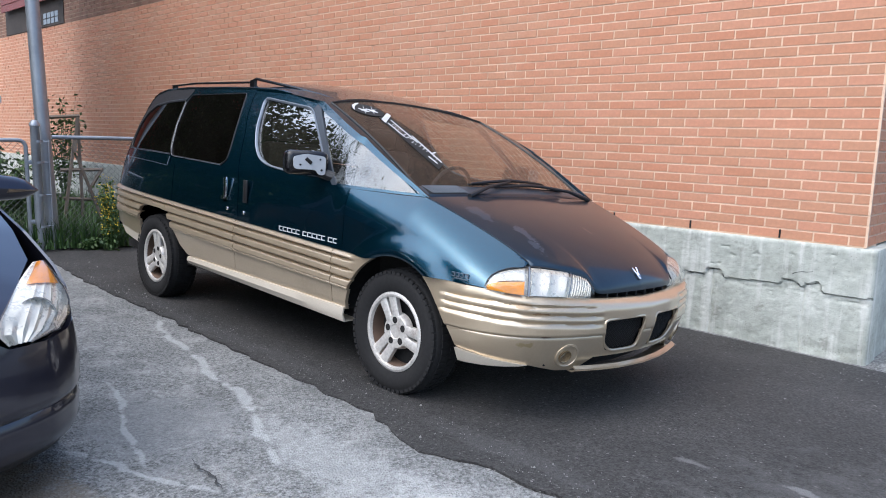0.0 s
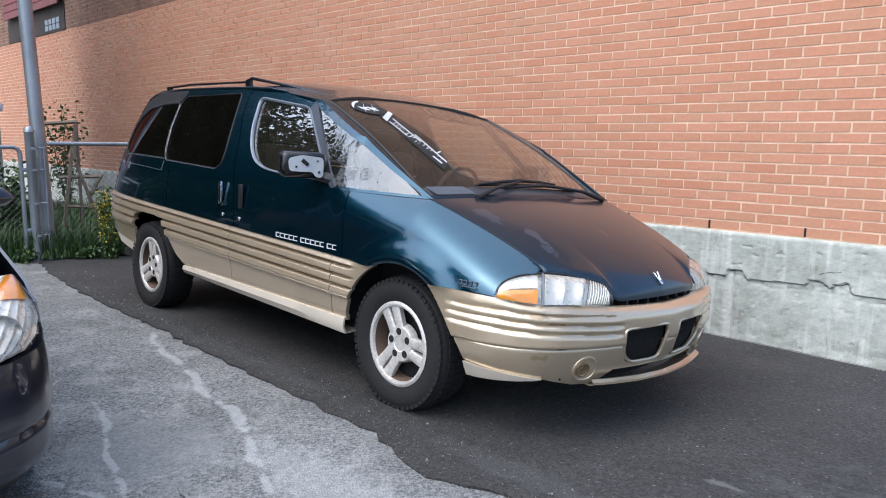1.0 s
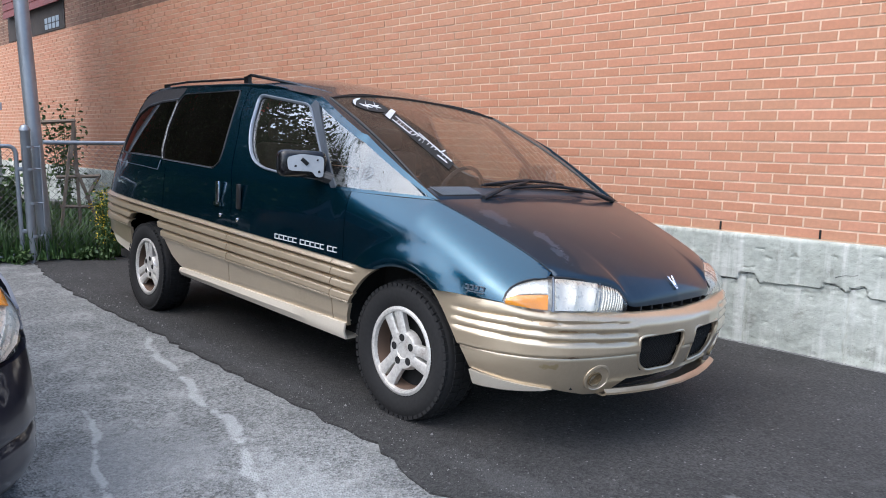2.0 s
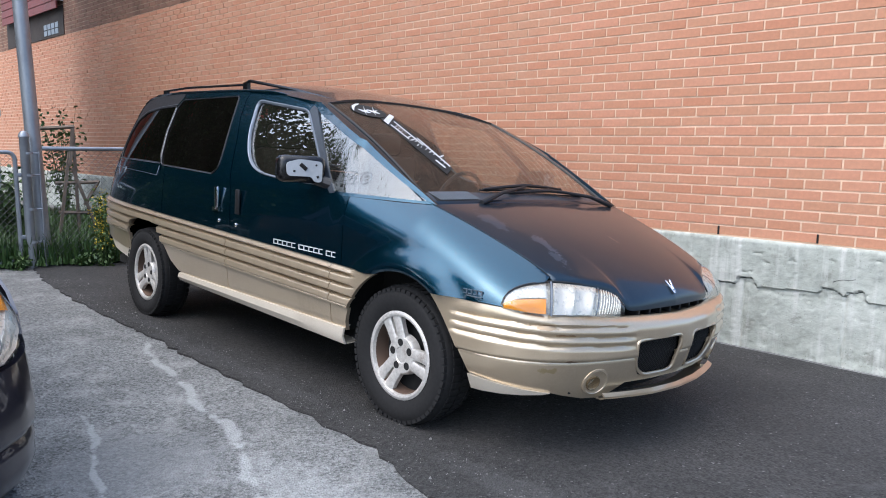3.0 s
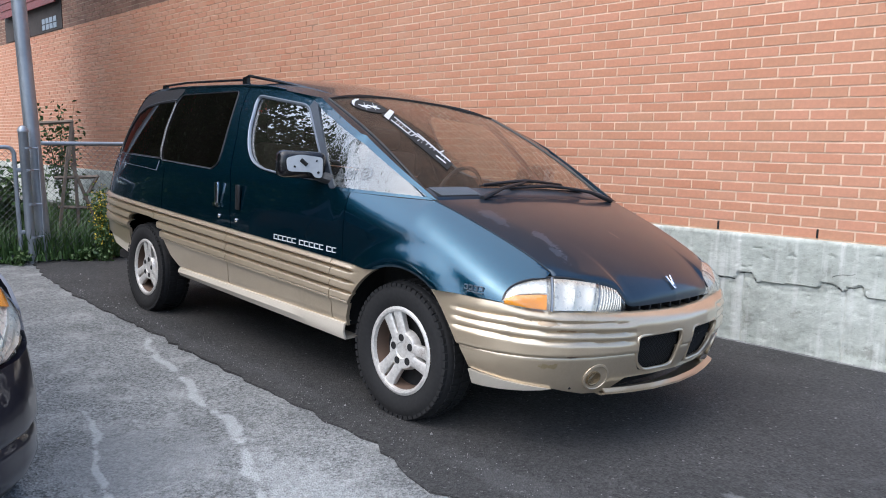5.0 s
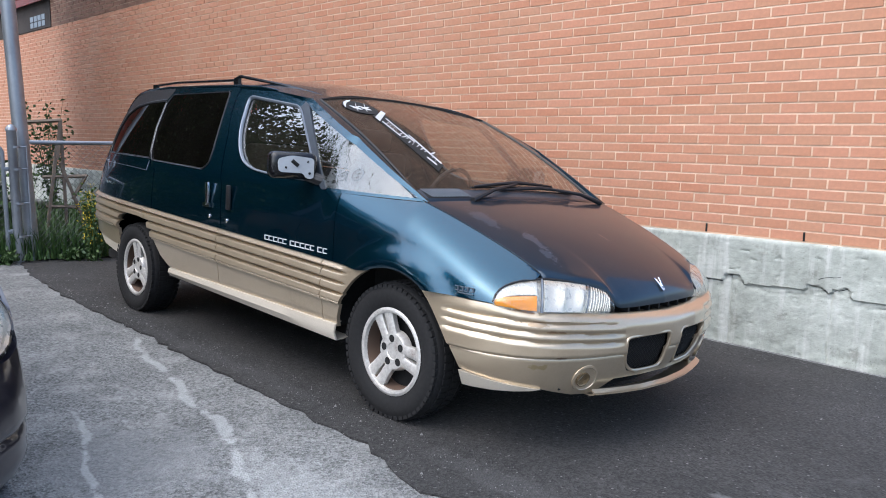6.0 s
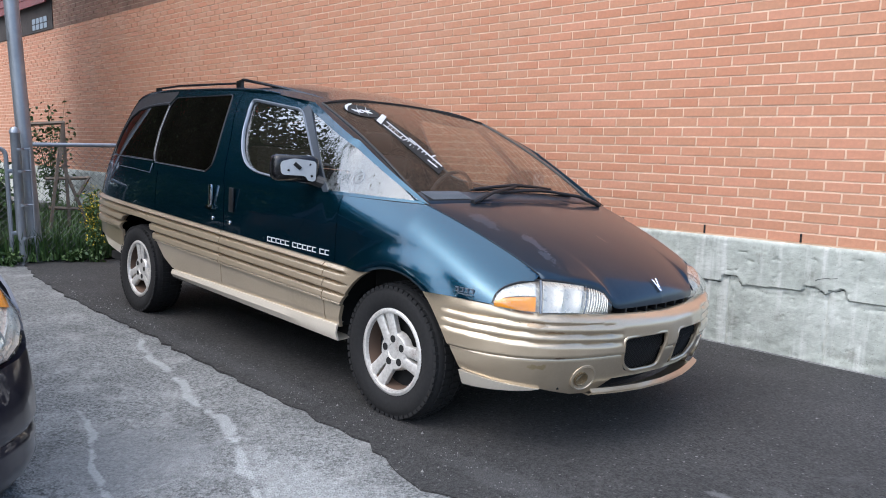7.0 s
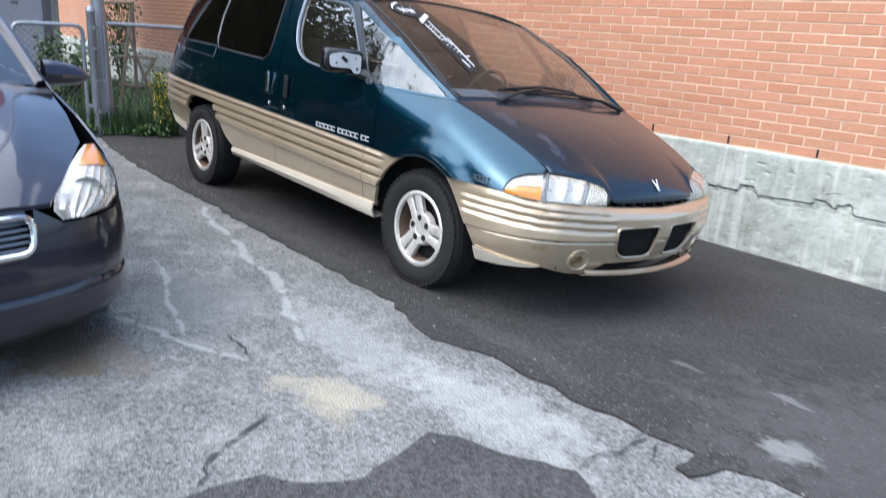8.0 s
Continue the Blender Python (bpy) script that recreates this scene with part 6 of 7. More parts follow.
def wire_mesh(y0, y1, z0, z1, step=0.062, r=0.0015):
    """Diagonal wires of a chain-link panel in the plane x = 0."""
    bm = bmesh.new()
    h = z1 - z0
    k = y0 - h
    while k < y1:
        for d in (1, -1):
            pts = []
            for t in (0.0, 1.0):
                y = k + h * t if d > 0 else k + h * (1 - t)
                pts.append([y, z0 + h * t])
            (ya, za), (yb, zb) = pts
            lo, hi = min(ya, yb), max(ya, yb)
            if hi > y0 + 0.01 and lo < y1 - 0.01:
                def clip(p, q):
                    y, z = p
                    for lim, inside in ((y0, y >= y0), (y1, y <= y1)):
                        if not inside:
                            f = (lim - p[0]) / (q[0] - p[0])
                            y, z = lim, p[1] + (q[1] - p[1]) * f
                    return (0.004 * d, y, z)
                tube(bm, [clip(pts[0], pts[1]), clip(pts[1], pts[0])], r, 4)
        k += step
    return bm


part("top_rail", (lambda b: (tube(b, [(0, -0.80, 1.205), (0, 0.6, 1.20), (0, 2.02, 1.195)], 0.021, 10), b)[1])(bmesh.new()), GALV, fence, "weathered steel top rail")
wm = part("wire_mesh", wire_mesh(-0.78, 2.02, 0.02, 1.19), WIRE, fence, "diamond wire mesh")
tagged(wm, kind="stuff")
part("tension_bar", (lambda b: (tube(b, [(0.01, -0.83, 0.05), (0.01, -0.83, 1.18)], 0.008, 6), b)[1])(bmesh.new()), GALV, fence)
for z in (0.3, 0.62, 0.95, 1.16):
    bm = bmesh.new()
    lathe(bm, [(0.047, -0.012), (0.049, -0.012), (0.049, 0.012), (0.047, 0.012)], 16, "z", (0, -0.93, z), closed=True)
    tube(bm, [(0.005, -0.885, z), (0.01, -0.825, z)], 0.008, 6)
    part("band_clamp", bm, GALV, fence)
bm = bmesh.new()
lathe(bm, [(0.0, 1.375), (0.030, 1.365), (0.048, 1.335), (0.050, 1.315), (0.043, 1.305), (0.043, -0.05)], 18, "z", (0, -0.95, 0.0))
part("gate_post", bm, GALV, fence, "round steel gate post with a cap")

gate = thing("chain_link_gate", "narrow galvanised chain-link gate with rounded corners, closed", "gate", m=Matrix.Translation((FENCE_X - 0.02, 0, 0)))
bm = bmesh.new()
arcp = [(0, -1.035, 0.10), (0, -1.035, 1.10)] + [(0, -1.035 - 0.07 * (1 - math.cos(a)), 1.10 + 0.07 * math.sin(a)) for a in (0.4, 0.8, 1.2, 1.57)] + [(0, -1.34, 1.17), (0, -1.60, 1.165)] + [(0, -1.60 - 0.07 * math.sin(a), 1.095 + 0.07 * math.cos(a)) for a in (0.4, 0.8, 1.2, 1.57)] + [(0, -1.67, 0.10)]
tube(bm, arcp, 0.020, 10)
tube(bm, [(0, -1.035, 0.12), (0, -1.67, 0.12)], 0.018, 8)
part("gate_frame", bm, GALV, gate, "bent steel tube gate frame")
gm = part("wire_mesh", wire_mesh(-1.65, -1.05, 0.13, 1.15), WIRE, gate)
tagged(gm, kind="stuff")
for z in (0.35, 0.95):
    bm = bmesh.new()
    box(bm, (-0.015, -1.04, z - 0.02), (0.02, -0.94, z + 0.02))
    bevelled(bm, 0.006)
    part("hinge", bm, GALV, gate)

# ---- overgrown strip behind the fence ----
bm = bmesh.new()
gridp = [[bm.verts.new((x, y, slope(x, y) + 0.03 + 0.03 * noise.noise((x * 1.5, y * 1.5, 4)) + (0.02 if x < -5.6 else 0))) for y in [-3.6 + 0.3 * i for i in range(19)]] for x in [-5.42 - 0.4 * i for i in range(20)]]
for a, b in zip(gridp, gridp[1:]):
    for i in range(len(a) - 1):
        bm.faces.new((a[i], a[i + 1], b[i + 1], b[i]))
bmesh.ops.recalc_face_normals(bm, faces=bm.faces[:])
tagged(part("soil_bed", bm, SOIL), "dark soil bed under grass and weeds", "soil", kind="structure")


def blades(name, count, area, hmin, hmax, material, label, seed, wide=0.006, lean=0.5):
    rng = random.Random(seed)
    vs, fs = [], []
    for _ in range(count):
        x, y = area(rng)
        z = slope(x, y) + 0.03
        h = rng.uniform(hmin, hmax) * (0.6 + 0.6 * abs(noise.noise((x * 1.2, y * 1.2, seed))) + 0.3)
        a = rng.uniform(0, 2 * math.pi)
        dx, dy = math.cos(a), math.sin(a)
        l = rng.uniform(0.1, lean) * h
        w = wide * rng.uniform(0.6, 1.4)
        n = len(vs)
        px, py = -dy * w, dx * w
        vs += [(x - px, y - py, z), (x + px, y + py, z), (x + px * 0.8 + dx * l * 0.35, y + py * 0.8 + dy * l * 0.35, z + h * 0.6), (x - px * 0.8 + dx * l * 0.35, y - py * 0.8 + dy * l * 0.35, z + h * 0.6), (x + dx * l, y + dy * l, z + h * 0.95)]
        fs += [(n, n + 1, n + 2, n + 3), (n + 3, n + 2, n + 4)]
    me = bpy.data.meshes.new(name)
    me.from_pydata(vs, [], fs)
    me.materials.append(material)
    return tagged(new(name, me), label, "grass", kind="stuff")


blades("grass", 15000, lambda r: (-5.36 - 5.0 * r.random() ** 1.6, r.uniform(-2.6, 1.95)), 0.10, 0.36, GRASS, "uncut green grass behind the fence", 3)
blades("grass_edge", 700, lambda r: (-5.25 - 0.22 * r.random(), r.uniform(-1.9, 1.9)), 0.03, 0.12, GRASS, "short weeds along the asphalt edge", 8, wide=0.008, lean=1.0)


def leafy(name, centre, size, count, leaf, material, label, category, seed, stems=7, flowers=0):
    """A weed or shrub: thin stems and many small leaves in an uneven clump."""
    rng = random.Random(seed)
    ob = thing(name, label, category, m=Matrix.Translation(centre))
    bm = bmesh.new()
    tips = []
    for _ in range(stems):
        a, s = rng.uniform(0, 6.28), rng.uniform(0.2, 1.0)
        tip = Vector((math.cos(a) * size[0] * s, math.sin(a) * size[1] * s, size[2] * rng.uniform(0.65, 1.0)))
        tube(bm, [(0.02 * math.cos(a), 0.02 * math.sin(a), -0.03), tip * 0.5 + Vector((0, 0, size[2] * 0.08)), tip], [0.007, 0.005, 0.002], 5)
        tips.append(tip)
    tagged(part("stem", bm, LEAF, ob), kind="stuff")
    vs, fs = [], []
    fv, ff = [], []
    for i in range(count):
        tip = rng.choice(tips)
        t = rng.random() ** 0.7
        c = tip * t + Vector((rng.gauss(0, 0.10) * size[0] * 1.6, rng.gauss(0, 0.10) * size[1] * 1.6, rng.gauss(0, 0.05) * size[2]))
        d = Vector((rng.uniform(-1, 1), rng.uniform(-1, 1), rng.uniform(-0.5, 0.8))).normalized() * leaf * rng.uniform(0.6, 1.3)
        u = d.orthogonal().normalized() * leaf * 0.35
        target_v, target_f = (fv, ff) if i < flowers and t > 0.35 else (vs, fs)
        n = len(target_v)
        k = 0.45 if target_v is fv else 1.0
        target_v += [tuple(c), tuple(c + (d * 0.5 + u) * k), tuple(c + d * k + Vector((0, 0, -leaf * 0.2))), tuple(c + (d * 0.5 - u) * k)]
        target_f.append((n, n + 1, n + 2, n + 3))
    for nm, v, f, mt in (("foliage", vs, fs, material), ("flower", fv, ff, FLOWER)):
        if f:
            me = bpy.data.meshes.new(nm)
            me.from_pydata(v, [], f)
            me.materials.append(mt)
            p = new(nm, me)
            p.parent = ob
            tagged(p, kind="stuff")
    return ob


leafy("flowering_weed", (-5.20, -0.33, 0.0), (0.17, 0.19, 0.80), 900, 0.045, LEAF, "tall weed with small yellow flowers by the fence", "plant", 21, 12, 560)
leafy("shrub", (-6.4, -1.02, 0.0), (0.30, 0.24, 1.05), 1300, 0.065, LEAF, "leafy green shrub behind the gate", "shrub", 22, 14)
leafy("shrub", (-7.6, -0.75, 0.0), (0.5, 0.5, 0.7), 1500, 0.07, LEAF, "leafy green shrub behind the fence", "shrub", 23, 12)
leafy("climbing_vine", (-11.6, 1.3, 0.0), (0.6, 0.4, 1.9), 600, 0.08, LEAF, "green climbing vine against the brick wall", "vine", 24, 14)
leafy("climbing_vine", (-7.1, -0.40, 0.2), (0.25, 0.22, 0.85), 90, 0.05, LEAF, "thin vine on the old wooden frame", "vine", 25, 8)
leafy("weed", (-5.30, -0.45, 0.0), (0.16, 0.16, 0.16), 160, 0.05, LEAF, "low green weed at the asphalt edge", "plant", 26, 6)
leafy("weed", (-5.32, -1.12, 0.0), (0.14, 0.12, 0.20), 140, 0.05, LEAF, "low green weed at the gate post", "plant", 27, 6)

frame_ob = thing("wooden_frame", "old weathered wooden garden frame leaning in the weeds", "garden frame", m=Matrix.Translation((-7.0, 0, 0)))
for a, b in (((0, -0.46, 1.41), (0, 0.03, 1.45)), ((0, 0.01, 1.45), (0.05, -0.06, 1.0)), ((0.02, -0.05, 1.15), (0.1, -0.25, 0.05)), ((0, -0.02, 0.95), (0.05, 0.25, 0.10)), ((0, -0.22, 0.78), (0, 0.28, 0.78)), ((0, -0.20, 0.43), (0, 0.16, 0.40)), ((0, 0.28, 0.80), (0, 0.10, 0.50)), ((0, -0.44, 1.42), (0.0, -0.42, 0.05)), ((0, 0.01, 1.45), (0.0, 0.02, 0.05))):
    bm = bmesh.new()
    va, vb = Vector(a), Vector(b)
    tube(bm, [va, vb], 0.022, 4)
    part("bar", bm, WOOD, frame_ob)

# ---- red outbuilding closing the strip ----
RX = -13.0
red = thing("red_outbuilding", "red painted building with a white door and pale lintel", "building", m=Matrix.Translation((RX, -0.16, -0.27)))
# Unseen upper boards and southern length are added to shade the brick wall.
for k in range(58):
    bm = bmesh.new()
    z = 2.10 + 0.17 * k
    box(bm, (-0.2, -4.6, z), (0.0 + 0.004 * (k % 2), 0.80, z + 0.166))
    part("siding_board", bm, RED, red, smooth=0)
bm = bmesh.new()
box(bm, (-0.2, -4.6, 0.0), (-0.02, -1.05, 2.0))
box(bm, (-0.2, 0.65, 0.0), (-0.02, 0.80, 2.0))
part("lower_wall", bm, CONCRETE, red)
bm = bmesh.new()
box(bm, (-0.15, -1.2, 1.98), (0.10, 0.84, 2.12))
bevelled(bm, 0.012)
part("lintel", bm, SHEDWHITE, red, "white lintel over the door")
door = part("door", (lambda b: (box(b, (-0.12, -1.0, 0.0), (-0.04, 0.52, 1.97)), bevelled(b, 0.006), b)[2])(bmesh.new()), SHEDWHITE, red, "white painted door")
for z in (0.5, 1.6):
    bm = bmesh.new()
    box(bm, (-0.045, 0.0, z), (-0.03, 0.12, z + 0.05))
    part("hinge", bm, SEALG, door)
bm = bmesh.new()
box(bm, (-0.10, 0.52, 0.0), (0.0, 0.66, 1.98))
part("door_frame", bm, SEALG, red)
bm = bmesh.new()
box(bm, (0.0, -0.10, 3.0), (0.06, 0.16, 3.12))
bevelled(bm, 0.01)
part("wall_lamp", bm, SEALG, red, "small pale fixture on the red wall")

# window and dark red awning high on the brick wall
awn = thing("awning", "dark red slatted awning fixed to the brick wall", "awning", m=WALL @ Matrix.Translation((-14.4, 0, 0)))
for k in range(5):
    bm = bmesh.new()
    z = 3.84 + 0.16 * k
    box(bm, (-2.4, -0.13, z), (1.10, -0.10 + 0.02 * (k % 2), z + 0.13))
    box(bm, (-2.4, -0.115, z + 0.13), (1.10, -0.08, z + 0.16))
    part("slat", bm, DARKRED, awn, smooth=0)
bm = bmesh.new()
box(bm, (1.10, -0.14, 3.98), (1.15, -0.003, 4.66))
part("side_panel", bm, SHEDWHITE, awn, "white end strip")
win = thing("window_1", "dark zone with a few glass blocks under the awning", "window", m=WALL @ Matrix.Translation((-14.0, 0, 0)), kind="structure")
# Flat dark panel stands for a dark zone of recessed brick.
bm = bmesh.new()
box(bm, (-2.9, -0.014, 3.352), (0.72, 0.02, 3.90))
part("dark_zone_panel", bm, DARK_ZONE, win)
for k in range(8):
    bm = bmesh.new()
    box(bm, (-0.40 + 0.22 * (k % 4), -0.022, 3.40 + 0.12 * (k // 4)), (-0.22 + 0.22 * (k % 4), -0.012, 3.50 + 0.12 * (k // 4)))
    part("glass_block", bm, SEALG, win)


# ---- unseen trees behind the yard, for reflections in paint and glass and shade on the wall ----
def tree(at, height, spread, count, seed, label, low=0.25, leaf=1.0):
    rng = random.Random(seed)
    ob = thing("tree", label, "tree", "trees round the yard", Matrix.Translation(at))
    bm = bmesh.new()
    tube(bm, [(0, 0, -0.2), (0.1, 0.05, height * 0.25), (0.0, 0.1, height * 0.5), (0.1, 0, height * 0.8)], [0.22, 0.17, 0.12, 0.04], 10)
    limbs = []
    for k in range(14):
        a = k * 2.4
        z0 = height * (low + (0.75 - low) * k / 14)
        r = spread * (1.0 - 0.5 * k / 14)
        tip = Vector((math.cos(a) * r, math.sin(a) * r, z0 + height * rng.uniform(0.10, 0.25)))
        tube(bm, [(0.05, 0.05, z0), tip * 0.5 + Vector((0, 0, z0 * 0.5 + 0.1)), tip], [0.07, 0.045, 0.015], 6)
        limbs.append((Vector((0.05, 0.05, z0)), tip))
    part("trunk", bm, WOOD, ob)
    vs, fs = [], []
    for i in range(count):
        a, b = rng.choice(limbs)
        c = a.lerp(b, rng.uniform(0.35, 1.1)) + Vector((rng.gauss(0, 0.42), rng.gauss(0, 0.42), rng.gauss(0.1, 0.38)))
        d = Vector((rng.uniform(-1, 1), rng.uniform(-1, 1), rng.uniform(-0.6, 0.4))).normalized() * rng.uniform(0.10, 0.2) * leaf
        u = d.orthogonal().normalized() * d.length * 0.45
        n = len(vs)
        vs += [tuple(c), tuple(c + d * 0.5 + u), tuple(c + d), tuple(c + d * 0.5 - u)]
        fs.append((n, n + 1, n + 2, n + 3))
    me = bpy.data.meshes.new("crown")
    me.from_pydata(vs, [], fs)
    me.materials.append(SHADED_TREE_LEAF)
    p = new("crown", me)
    p.parent = ob
    tagged(p, kind="stuff")


for i, (x, y, h, sp) in enumerate(((-5.6, -10.6, 7.4, 2.8), (14.0, -9.0, 3.4, 2.3))):
    tree((x, y, 0.0), h, sp, 18000, 40 + i, "leafy green tree standing behind the yard", 0.2, 0.6)
# The 10 m tree is added out of view to shade the wall's far end.
for i, (x, y, h, sp) in enumerate(((-10.3, -4.6, 5.7, 2.4), (-8.6, -7.2, 6.4, 2.6), (-12.6, -7.4, 7.0, 3.0), (-11.6, -3.1, 10.0, 2.1))):
    tree((x, y, 0.0), h, sp, 34000, 60 + i, "broad leafy tree with a low dense crown, out of view", 0.12, 0.62)
# Unseen shrubs added so the van's doors reflect something dark.
for i, (x, y, z) in enumerate(((-6.2, -4.4, 1.9), (-7.4, -3.4, 1.8), (-6.6, -6.0, 2.0), (-5.0, -7.6, 1.7))):
    leafy("shrub", (x, y, 0.0), (1.1, 1.1, z), 3200, 0.14, LEAF, "dense green shrub out of view, added to darken reflections", "shrub", 80 + i, 16)
bm = bmesh.new()
box(bm, (-16, -15.0, -0.3), (16, -14.6, 2.2))
tagged(part("wall_south", bm, CONCRETE), "plain low wall that closes the yard", "wall", kind="structure")


# ---- cracks, stains and litter on the yard ----
CRACK_DARK = plain("dark_crack", (0.045, 0.045, 0.045), 0.95, grain=60)
GRIT = plain("grit", (0.22, 0.22, 0.21), 0.95, grain=60)


def ribbon(name, points, wide, material, label, seed, lift=0.009):
    line = ragged(points, 0.022, 0.045, seed)
    rng = random.Random(int(seed * 10))
    bm = bmesh.new()
    last = None
    for i, (x, y) in enumerate(line):
        a, b = line[max(0, i - 1)], line[min(len(line) - 1, i + 1)]
        d = Vector((b[0] - a[0], b[1] - a[1])).normalized()
        w = wide * (0.15 + 1.6 * rng.random() ** 1.5) * min(1.0, 0.25 + i * 0.2, 0.25 + (len(line) - 1 - i) * 0.2)
        base = slope(x, y) + 0.006 * noise.noise((x * 1.3, y * 1.3, 0)) + lift
        pair = (bm.verts.new((x - d.y * w, y + d.x * w, base)), bm.verts.new((x + d.y * w, y - d.x * w, base)))
        if last:
            bm.faces.new((last[0], last[1], pair[1], pair[0]))
        last = pair
    bmesh.ops.recalc_face_normals(bm, faces=bm.faces[:])
    for f in bm.faces:
        if f.normal.z < 0:
            f.normal_flip()
    tagged(part(name, bm, material), label, "crack", kind="structure")


for seed, wide, line in ((4.5, 0.0045, [(1.20, -1.19), (1.29, -1.25), (1.36, -1.28), (1.47, -1.30)]), (5.5, 0.0045, [(1.72, -1.15), (1.70, -1.25), (1.72, -1.36), (1.71, -1.50), (1.73, -1.56)]), (6.5, 0.006, [(1.16, -2.62), (1.11, -2.56), (0.99, -2.43), (0.87, -2.24)]), (7.5, 0.005, [(0.13, -2.04), (0.24, -2.06), (0.33, -2.05), (0.45, -2.08)]), (8.5, 0.003, [(1.86, -1.12), (1.80, -1.22), (1.84, -1.36)])):
    ribbon("crack", line, wide, CRACK_DARK, "dark crack in the old asphalt", seed)

rng = random.Random(77)
vs, fs = [], []
for i in range(2400):
    x, y = rng.uniform(-4.5, 3.2), rng.uniform(-2.9, 1.9)
    if i % 3:
        y = -1.17 + rng.gauss(0.05, 0.14)
    if i % 9 == 0:
        y = rng.uniform(1.6, 2.05)
    r = rng.uniform(0.0012, 0.0038) if i % 25 else rng.uniform(0.005, 0.009)
    z = slope(x, y) + (0.019 if y > -1.15 else 0.006)
    n = len(vs)
    vs += [(x + r, y, z), (x, y + r * 0.8, z), (x - r, y, z), (x, y - r, z), (x + r * 0.2, y, z + r * 1.2)]
    fs += [(n, n + 1, n + 4), (n + 1, n + 2, n + 4), (n + 2, n + 3, n + 4), (n + 3, n, n + 4)]
me = bpy.data.meshes.new("gravel")
me.from_pydata(vs, [], fs)
me.materials.append(GRIT)
tagged(new("gravel", me), "loose grit along the asphalt edge", "gravel", kind="stuff")

# details on the foundation and the brick corner
for x in [0.731 - 3 * BL * k for k in range(9)]:
    bm = bmesh.new()
    box(bm, (x - 0.006, -0.004, WALL_Z0 + 0.004), (x + 0.006, 0.01, WALL_Z0 + 0.066))
    ob = part("weep_hole", bm, DARK, smooth=0)
    ob.matrix_world = WALL
    tagged(ob, "dark open weep joint in the lowest brick course", "weep hole", kind="structure")
for k, pts in enumerate(([(-0.5, 0.312), (-0.044, 0.303), (0.205, 0.300)], [(0.222, 0.348), (0.318, 0.358), (0.368, 0.295)], [(0.80, 0.352), (0.864, 0.351), (0.93, 0.318)], [(0.962, 0.342), (1.045, 0.362)], [(0.86, 0.40), (0.92, 0.425), (1.0, 0.44)])):
    line = ragged(pts, 0.015, 0.016, 30 + k)
    bm = bmesh.new()
    tube(bm, [(x, -foundation_face(x, z) + 0.001, z) for x, z in line], [0.0020 + 0.0040 * abs(noise.noise((x * 25, z * 25, 5))) for x, z in line], 5)
    ob = part("crack", bm, CRACK_DARK)
    ob.matrix_world = WALL
    tagged(ob, "dark ragged crack in the concrete foundation", "crack", kind="structure")
bm = bmesh.new()
box(bm, (WALL_X1 - 0.010, -0.006, WALL_Z0), (WALL_X1 + 0.006, 0.012, WALL_Z1))
ob = part("trim", bm, MORTAR)
ob.matrix_world = WALL
tagged(ob, "pale mortar seam down the building corner", "trim", kind="structure")


# ---- bricks, laid one by one ----
def brick_mesh(length, height, depth, name):
    bm = bmesh.new()
    box(bm, (0, 0, 0), (length, depth, height))
    bm.faces.ensure_lookup_table()
    me = bpy.data.meshes.new(name)
    bm.to_mesh(me)
    bm.free()
    me.materials.append(BRICK)
    return me


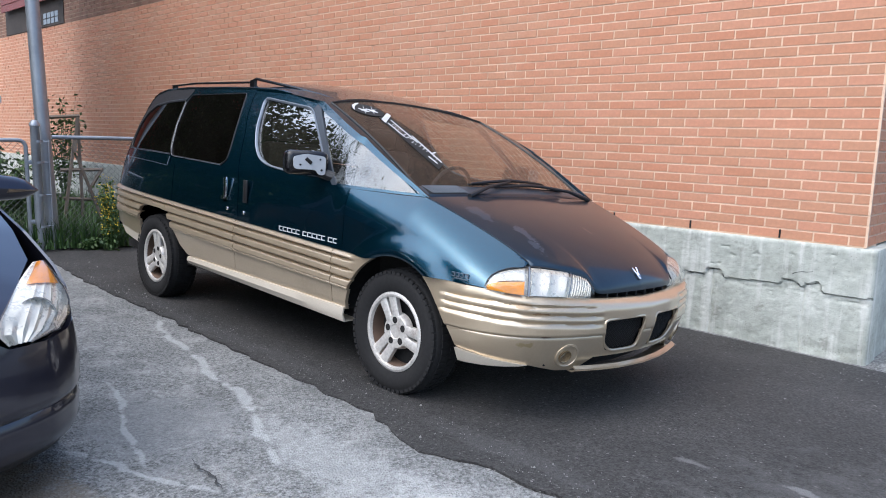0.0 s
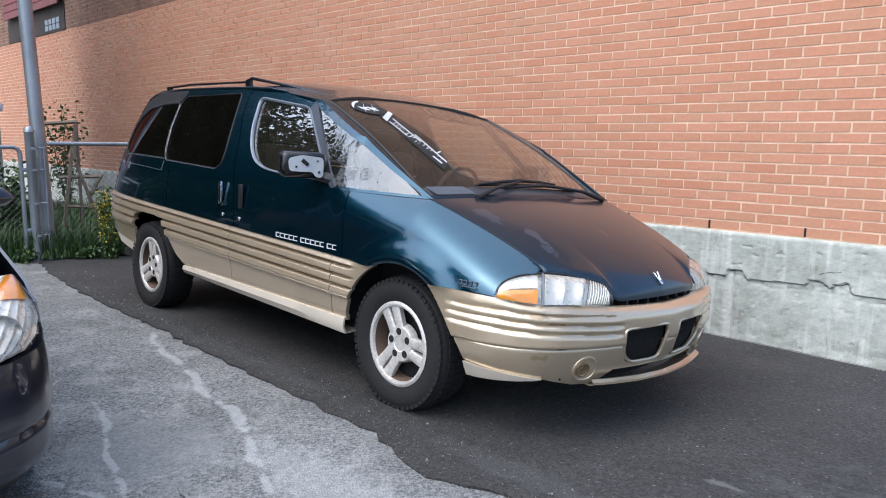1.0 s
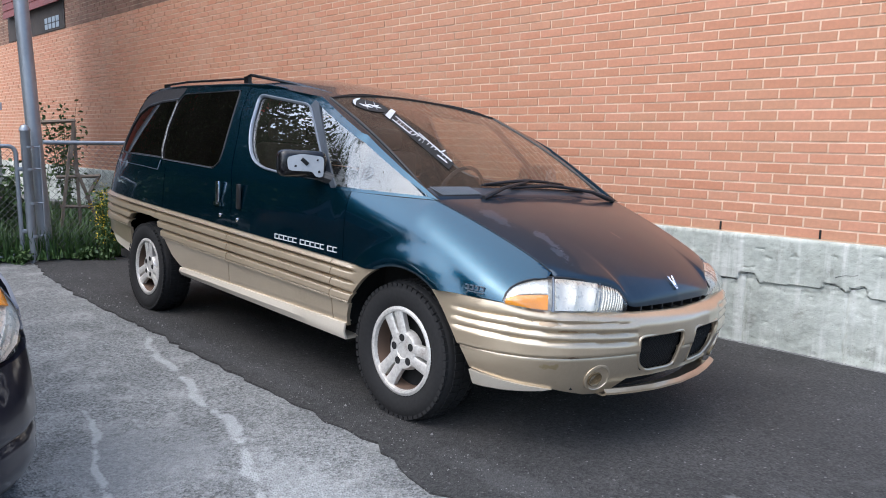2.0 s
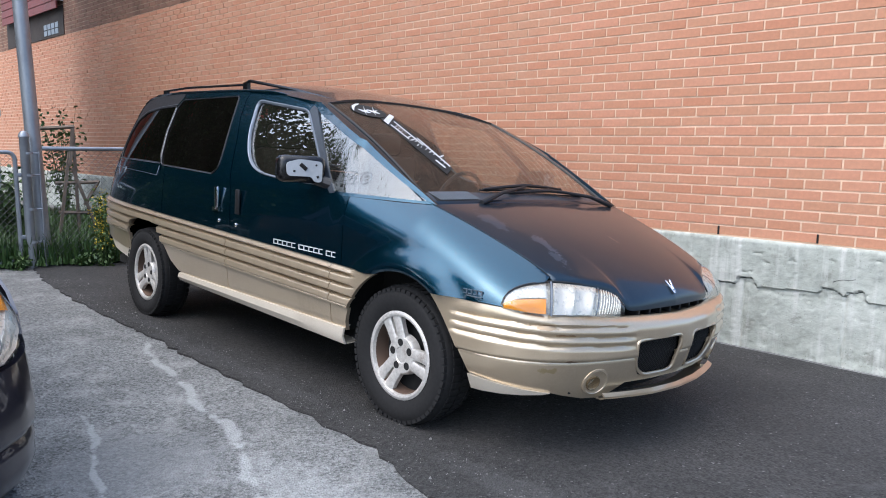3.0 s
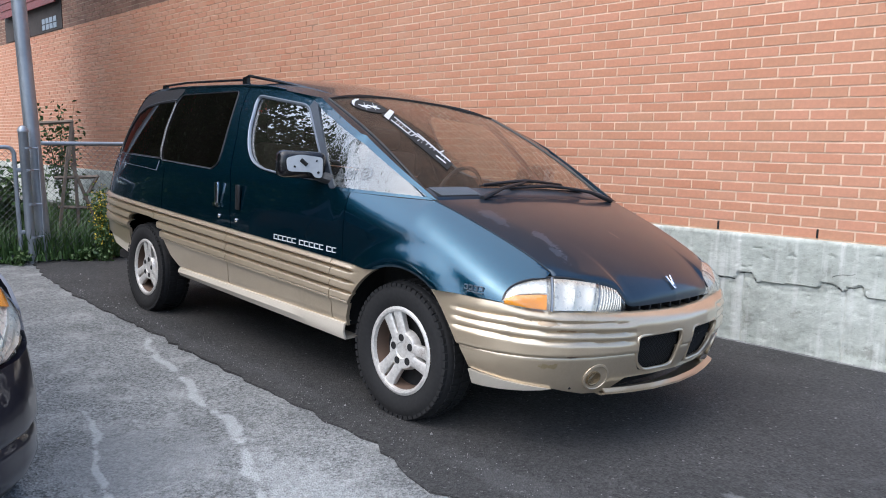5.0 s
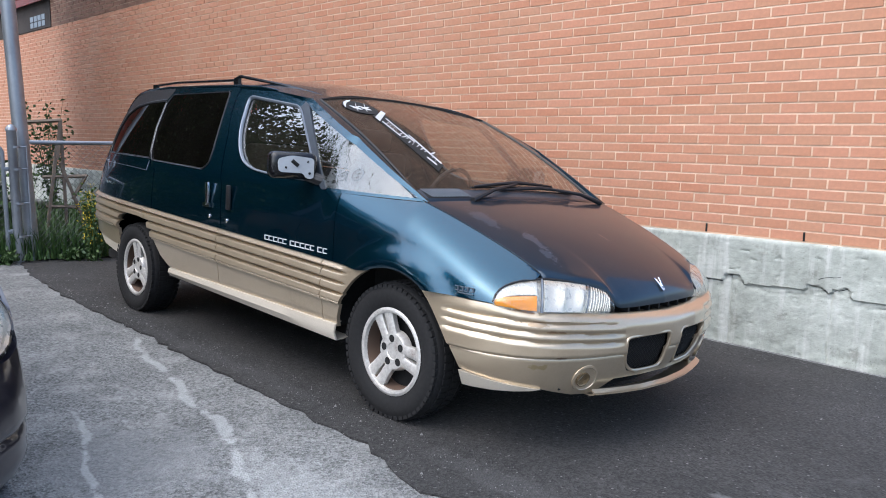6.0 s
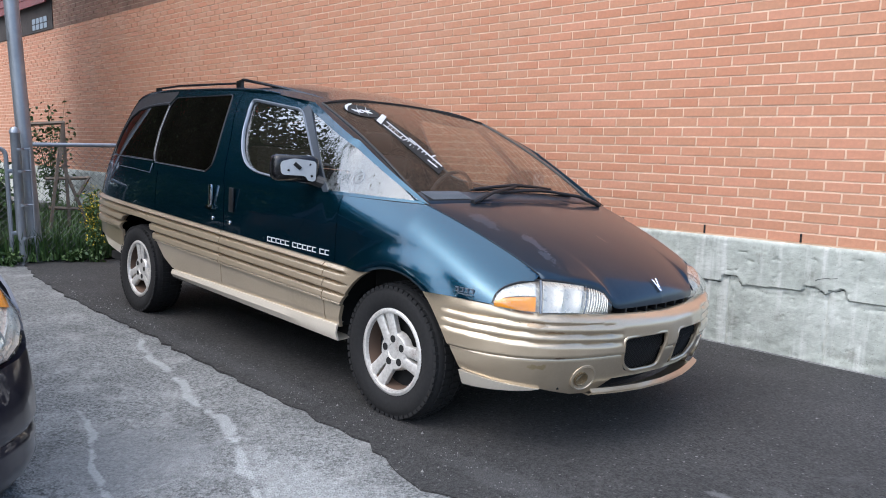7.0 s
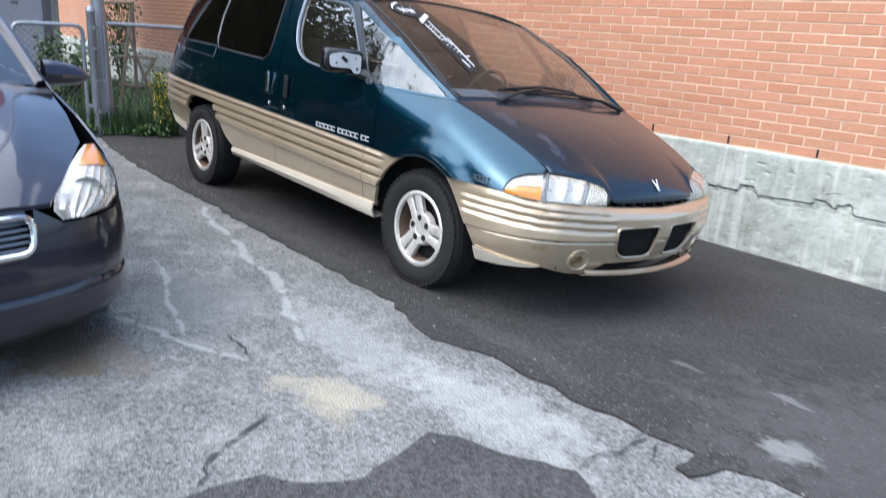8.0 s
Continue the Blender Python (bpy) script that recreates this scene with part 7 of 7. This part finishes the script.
FULL = brick_mesh(BL - JOINT, BH - JOINT, 0.05, "brick")
fresh_v, fresh_f, grimy_v, grimy_f = [], [], [], []
rng = random.Random(4)
single = 0
courses = int((WALL_Z1 - WALL_Z0) / BH)
for row in range(courses):
    z = WALL_Z0 + 0.006 + row * BH
    half = row % 2 == 0
    shift = BL / 2 if half else 0.0
    stuff_bm_v, stuff_bm_f = (grimy_v, grimy_f) if z > BAND_Z else (fresh_v, fresh_f)
    x = WALL_X1 - 0.003 - shift
    k = 0
    while x > WALL_X0:
        length = BL - JOINT
        lo = x - length
        dep = rng.uniform(-0.002, 0.002)
        dz = rng.uniform(-0.0012, 0.0012)
        if 0 <= row < 24 and lo > -1.75 and single < 300:
            ob = bpy.data.objects.new("brick", FULL)
            scene.collection.objects.link(ob)
            ob.parent = wall
            ob.matrix_local = Matrix.Translation((lo, dep, z + dz))
            single += 1
        else:
            n = len(stuff_bm_v)
            a, b = (lo, dep, z + dz), (x, 0.03, z + dz + BH - JOINT)
            stuff_bm_v += [(a[0], a[1], a[2]), (b[0], a[1], a[2]), (b[0], a[1], b[2]), (a[0], a[1], b[2]), (a[0], b[1], a[2]), (b[0], b[1], a[2]), (b[0], b[1], b[2]), (a[0], b[1], b[2])]
            stuff_bm_f += [tuple(n + i for i in f) for f in ((0, 1, 2, 3), (1, 5, 6, 2), (4, 0, 3, 7), (3, 2, 6, 7), (4, 5, 1, 0))]
        x -= BL
    if half:
        n = len(stuff_bm_v)
        a, b = (WALL_X1 - 0.003 - BL / 2 + JOINT, 0.0, z), (WALL_X1 - 0.003, 0.03, z + BH - JOINT)
        stuff_bm_v += [(a[0], a[1], a[2]), (b[0], a[1], a[2]), (b[0], a[1], b[2]), (a[0], a[1], b[2]), (a[0], b[1], a[2]), (b[0], b[1], a[2]), (b[0], b[1], b[2]), (a[0], b[1], b[2])]
        stuff_bm_f += [tuple(n + i for i in f) for f in ((0, 1, 2, 3), (1, 5, 6, 2), (4, 0, 3, 7), (3, 2, 6, 7), (4, 5, 1, 0))]
    # return face round the corner
    y = 0.004 if half else BL / 2
    if not half:
        spans = [(0.004, BL / 2 - JOINT)]
    else:
        spans = []
    while y < 3.0:
        spans.append((y, y + BL - JOINT))
        y += BL
    for y0, y1 in spans:
        n = len(stuff_bm_v)
        x1 = WALL_X1
        stuff_bm_v += [(x1 - 0.03, y0, z), (x1, y0, z), (x1, y1, z), (x1 - 0.03, y1, z), (x1 - 0.03, y0, z + BH - JOINT), (x1, y0, z + BH - JOINT), (x1, y1, z + BH - JOINT), (x1 - 0.03, y1, z + BH - JOINT)]
        stuff_bm_f += [tuple(n + i for i in f) for f in ((1, 2, 6, 5), (0, 1, 5, 4), (2, 3, 7, 6), (4, 5, 6, 7))]
for name, vs, fs, material in (("bricks", fresh_v, fresh_f, BRICK), ("grimy_bricks", grimy_v, grimy_f, OLD_BRICK)):
    me = bpy.data.meshes.new(name)
    me.from_pydata(vs, [], fs)
    me.materials.append(material)
    ob = new(name, me)
    ob.parent = wall
    tagged(ob, kind="stuff")
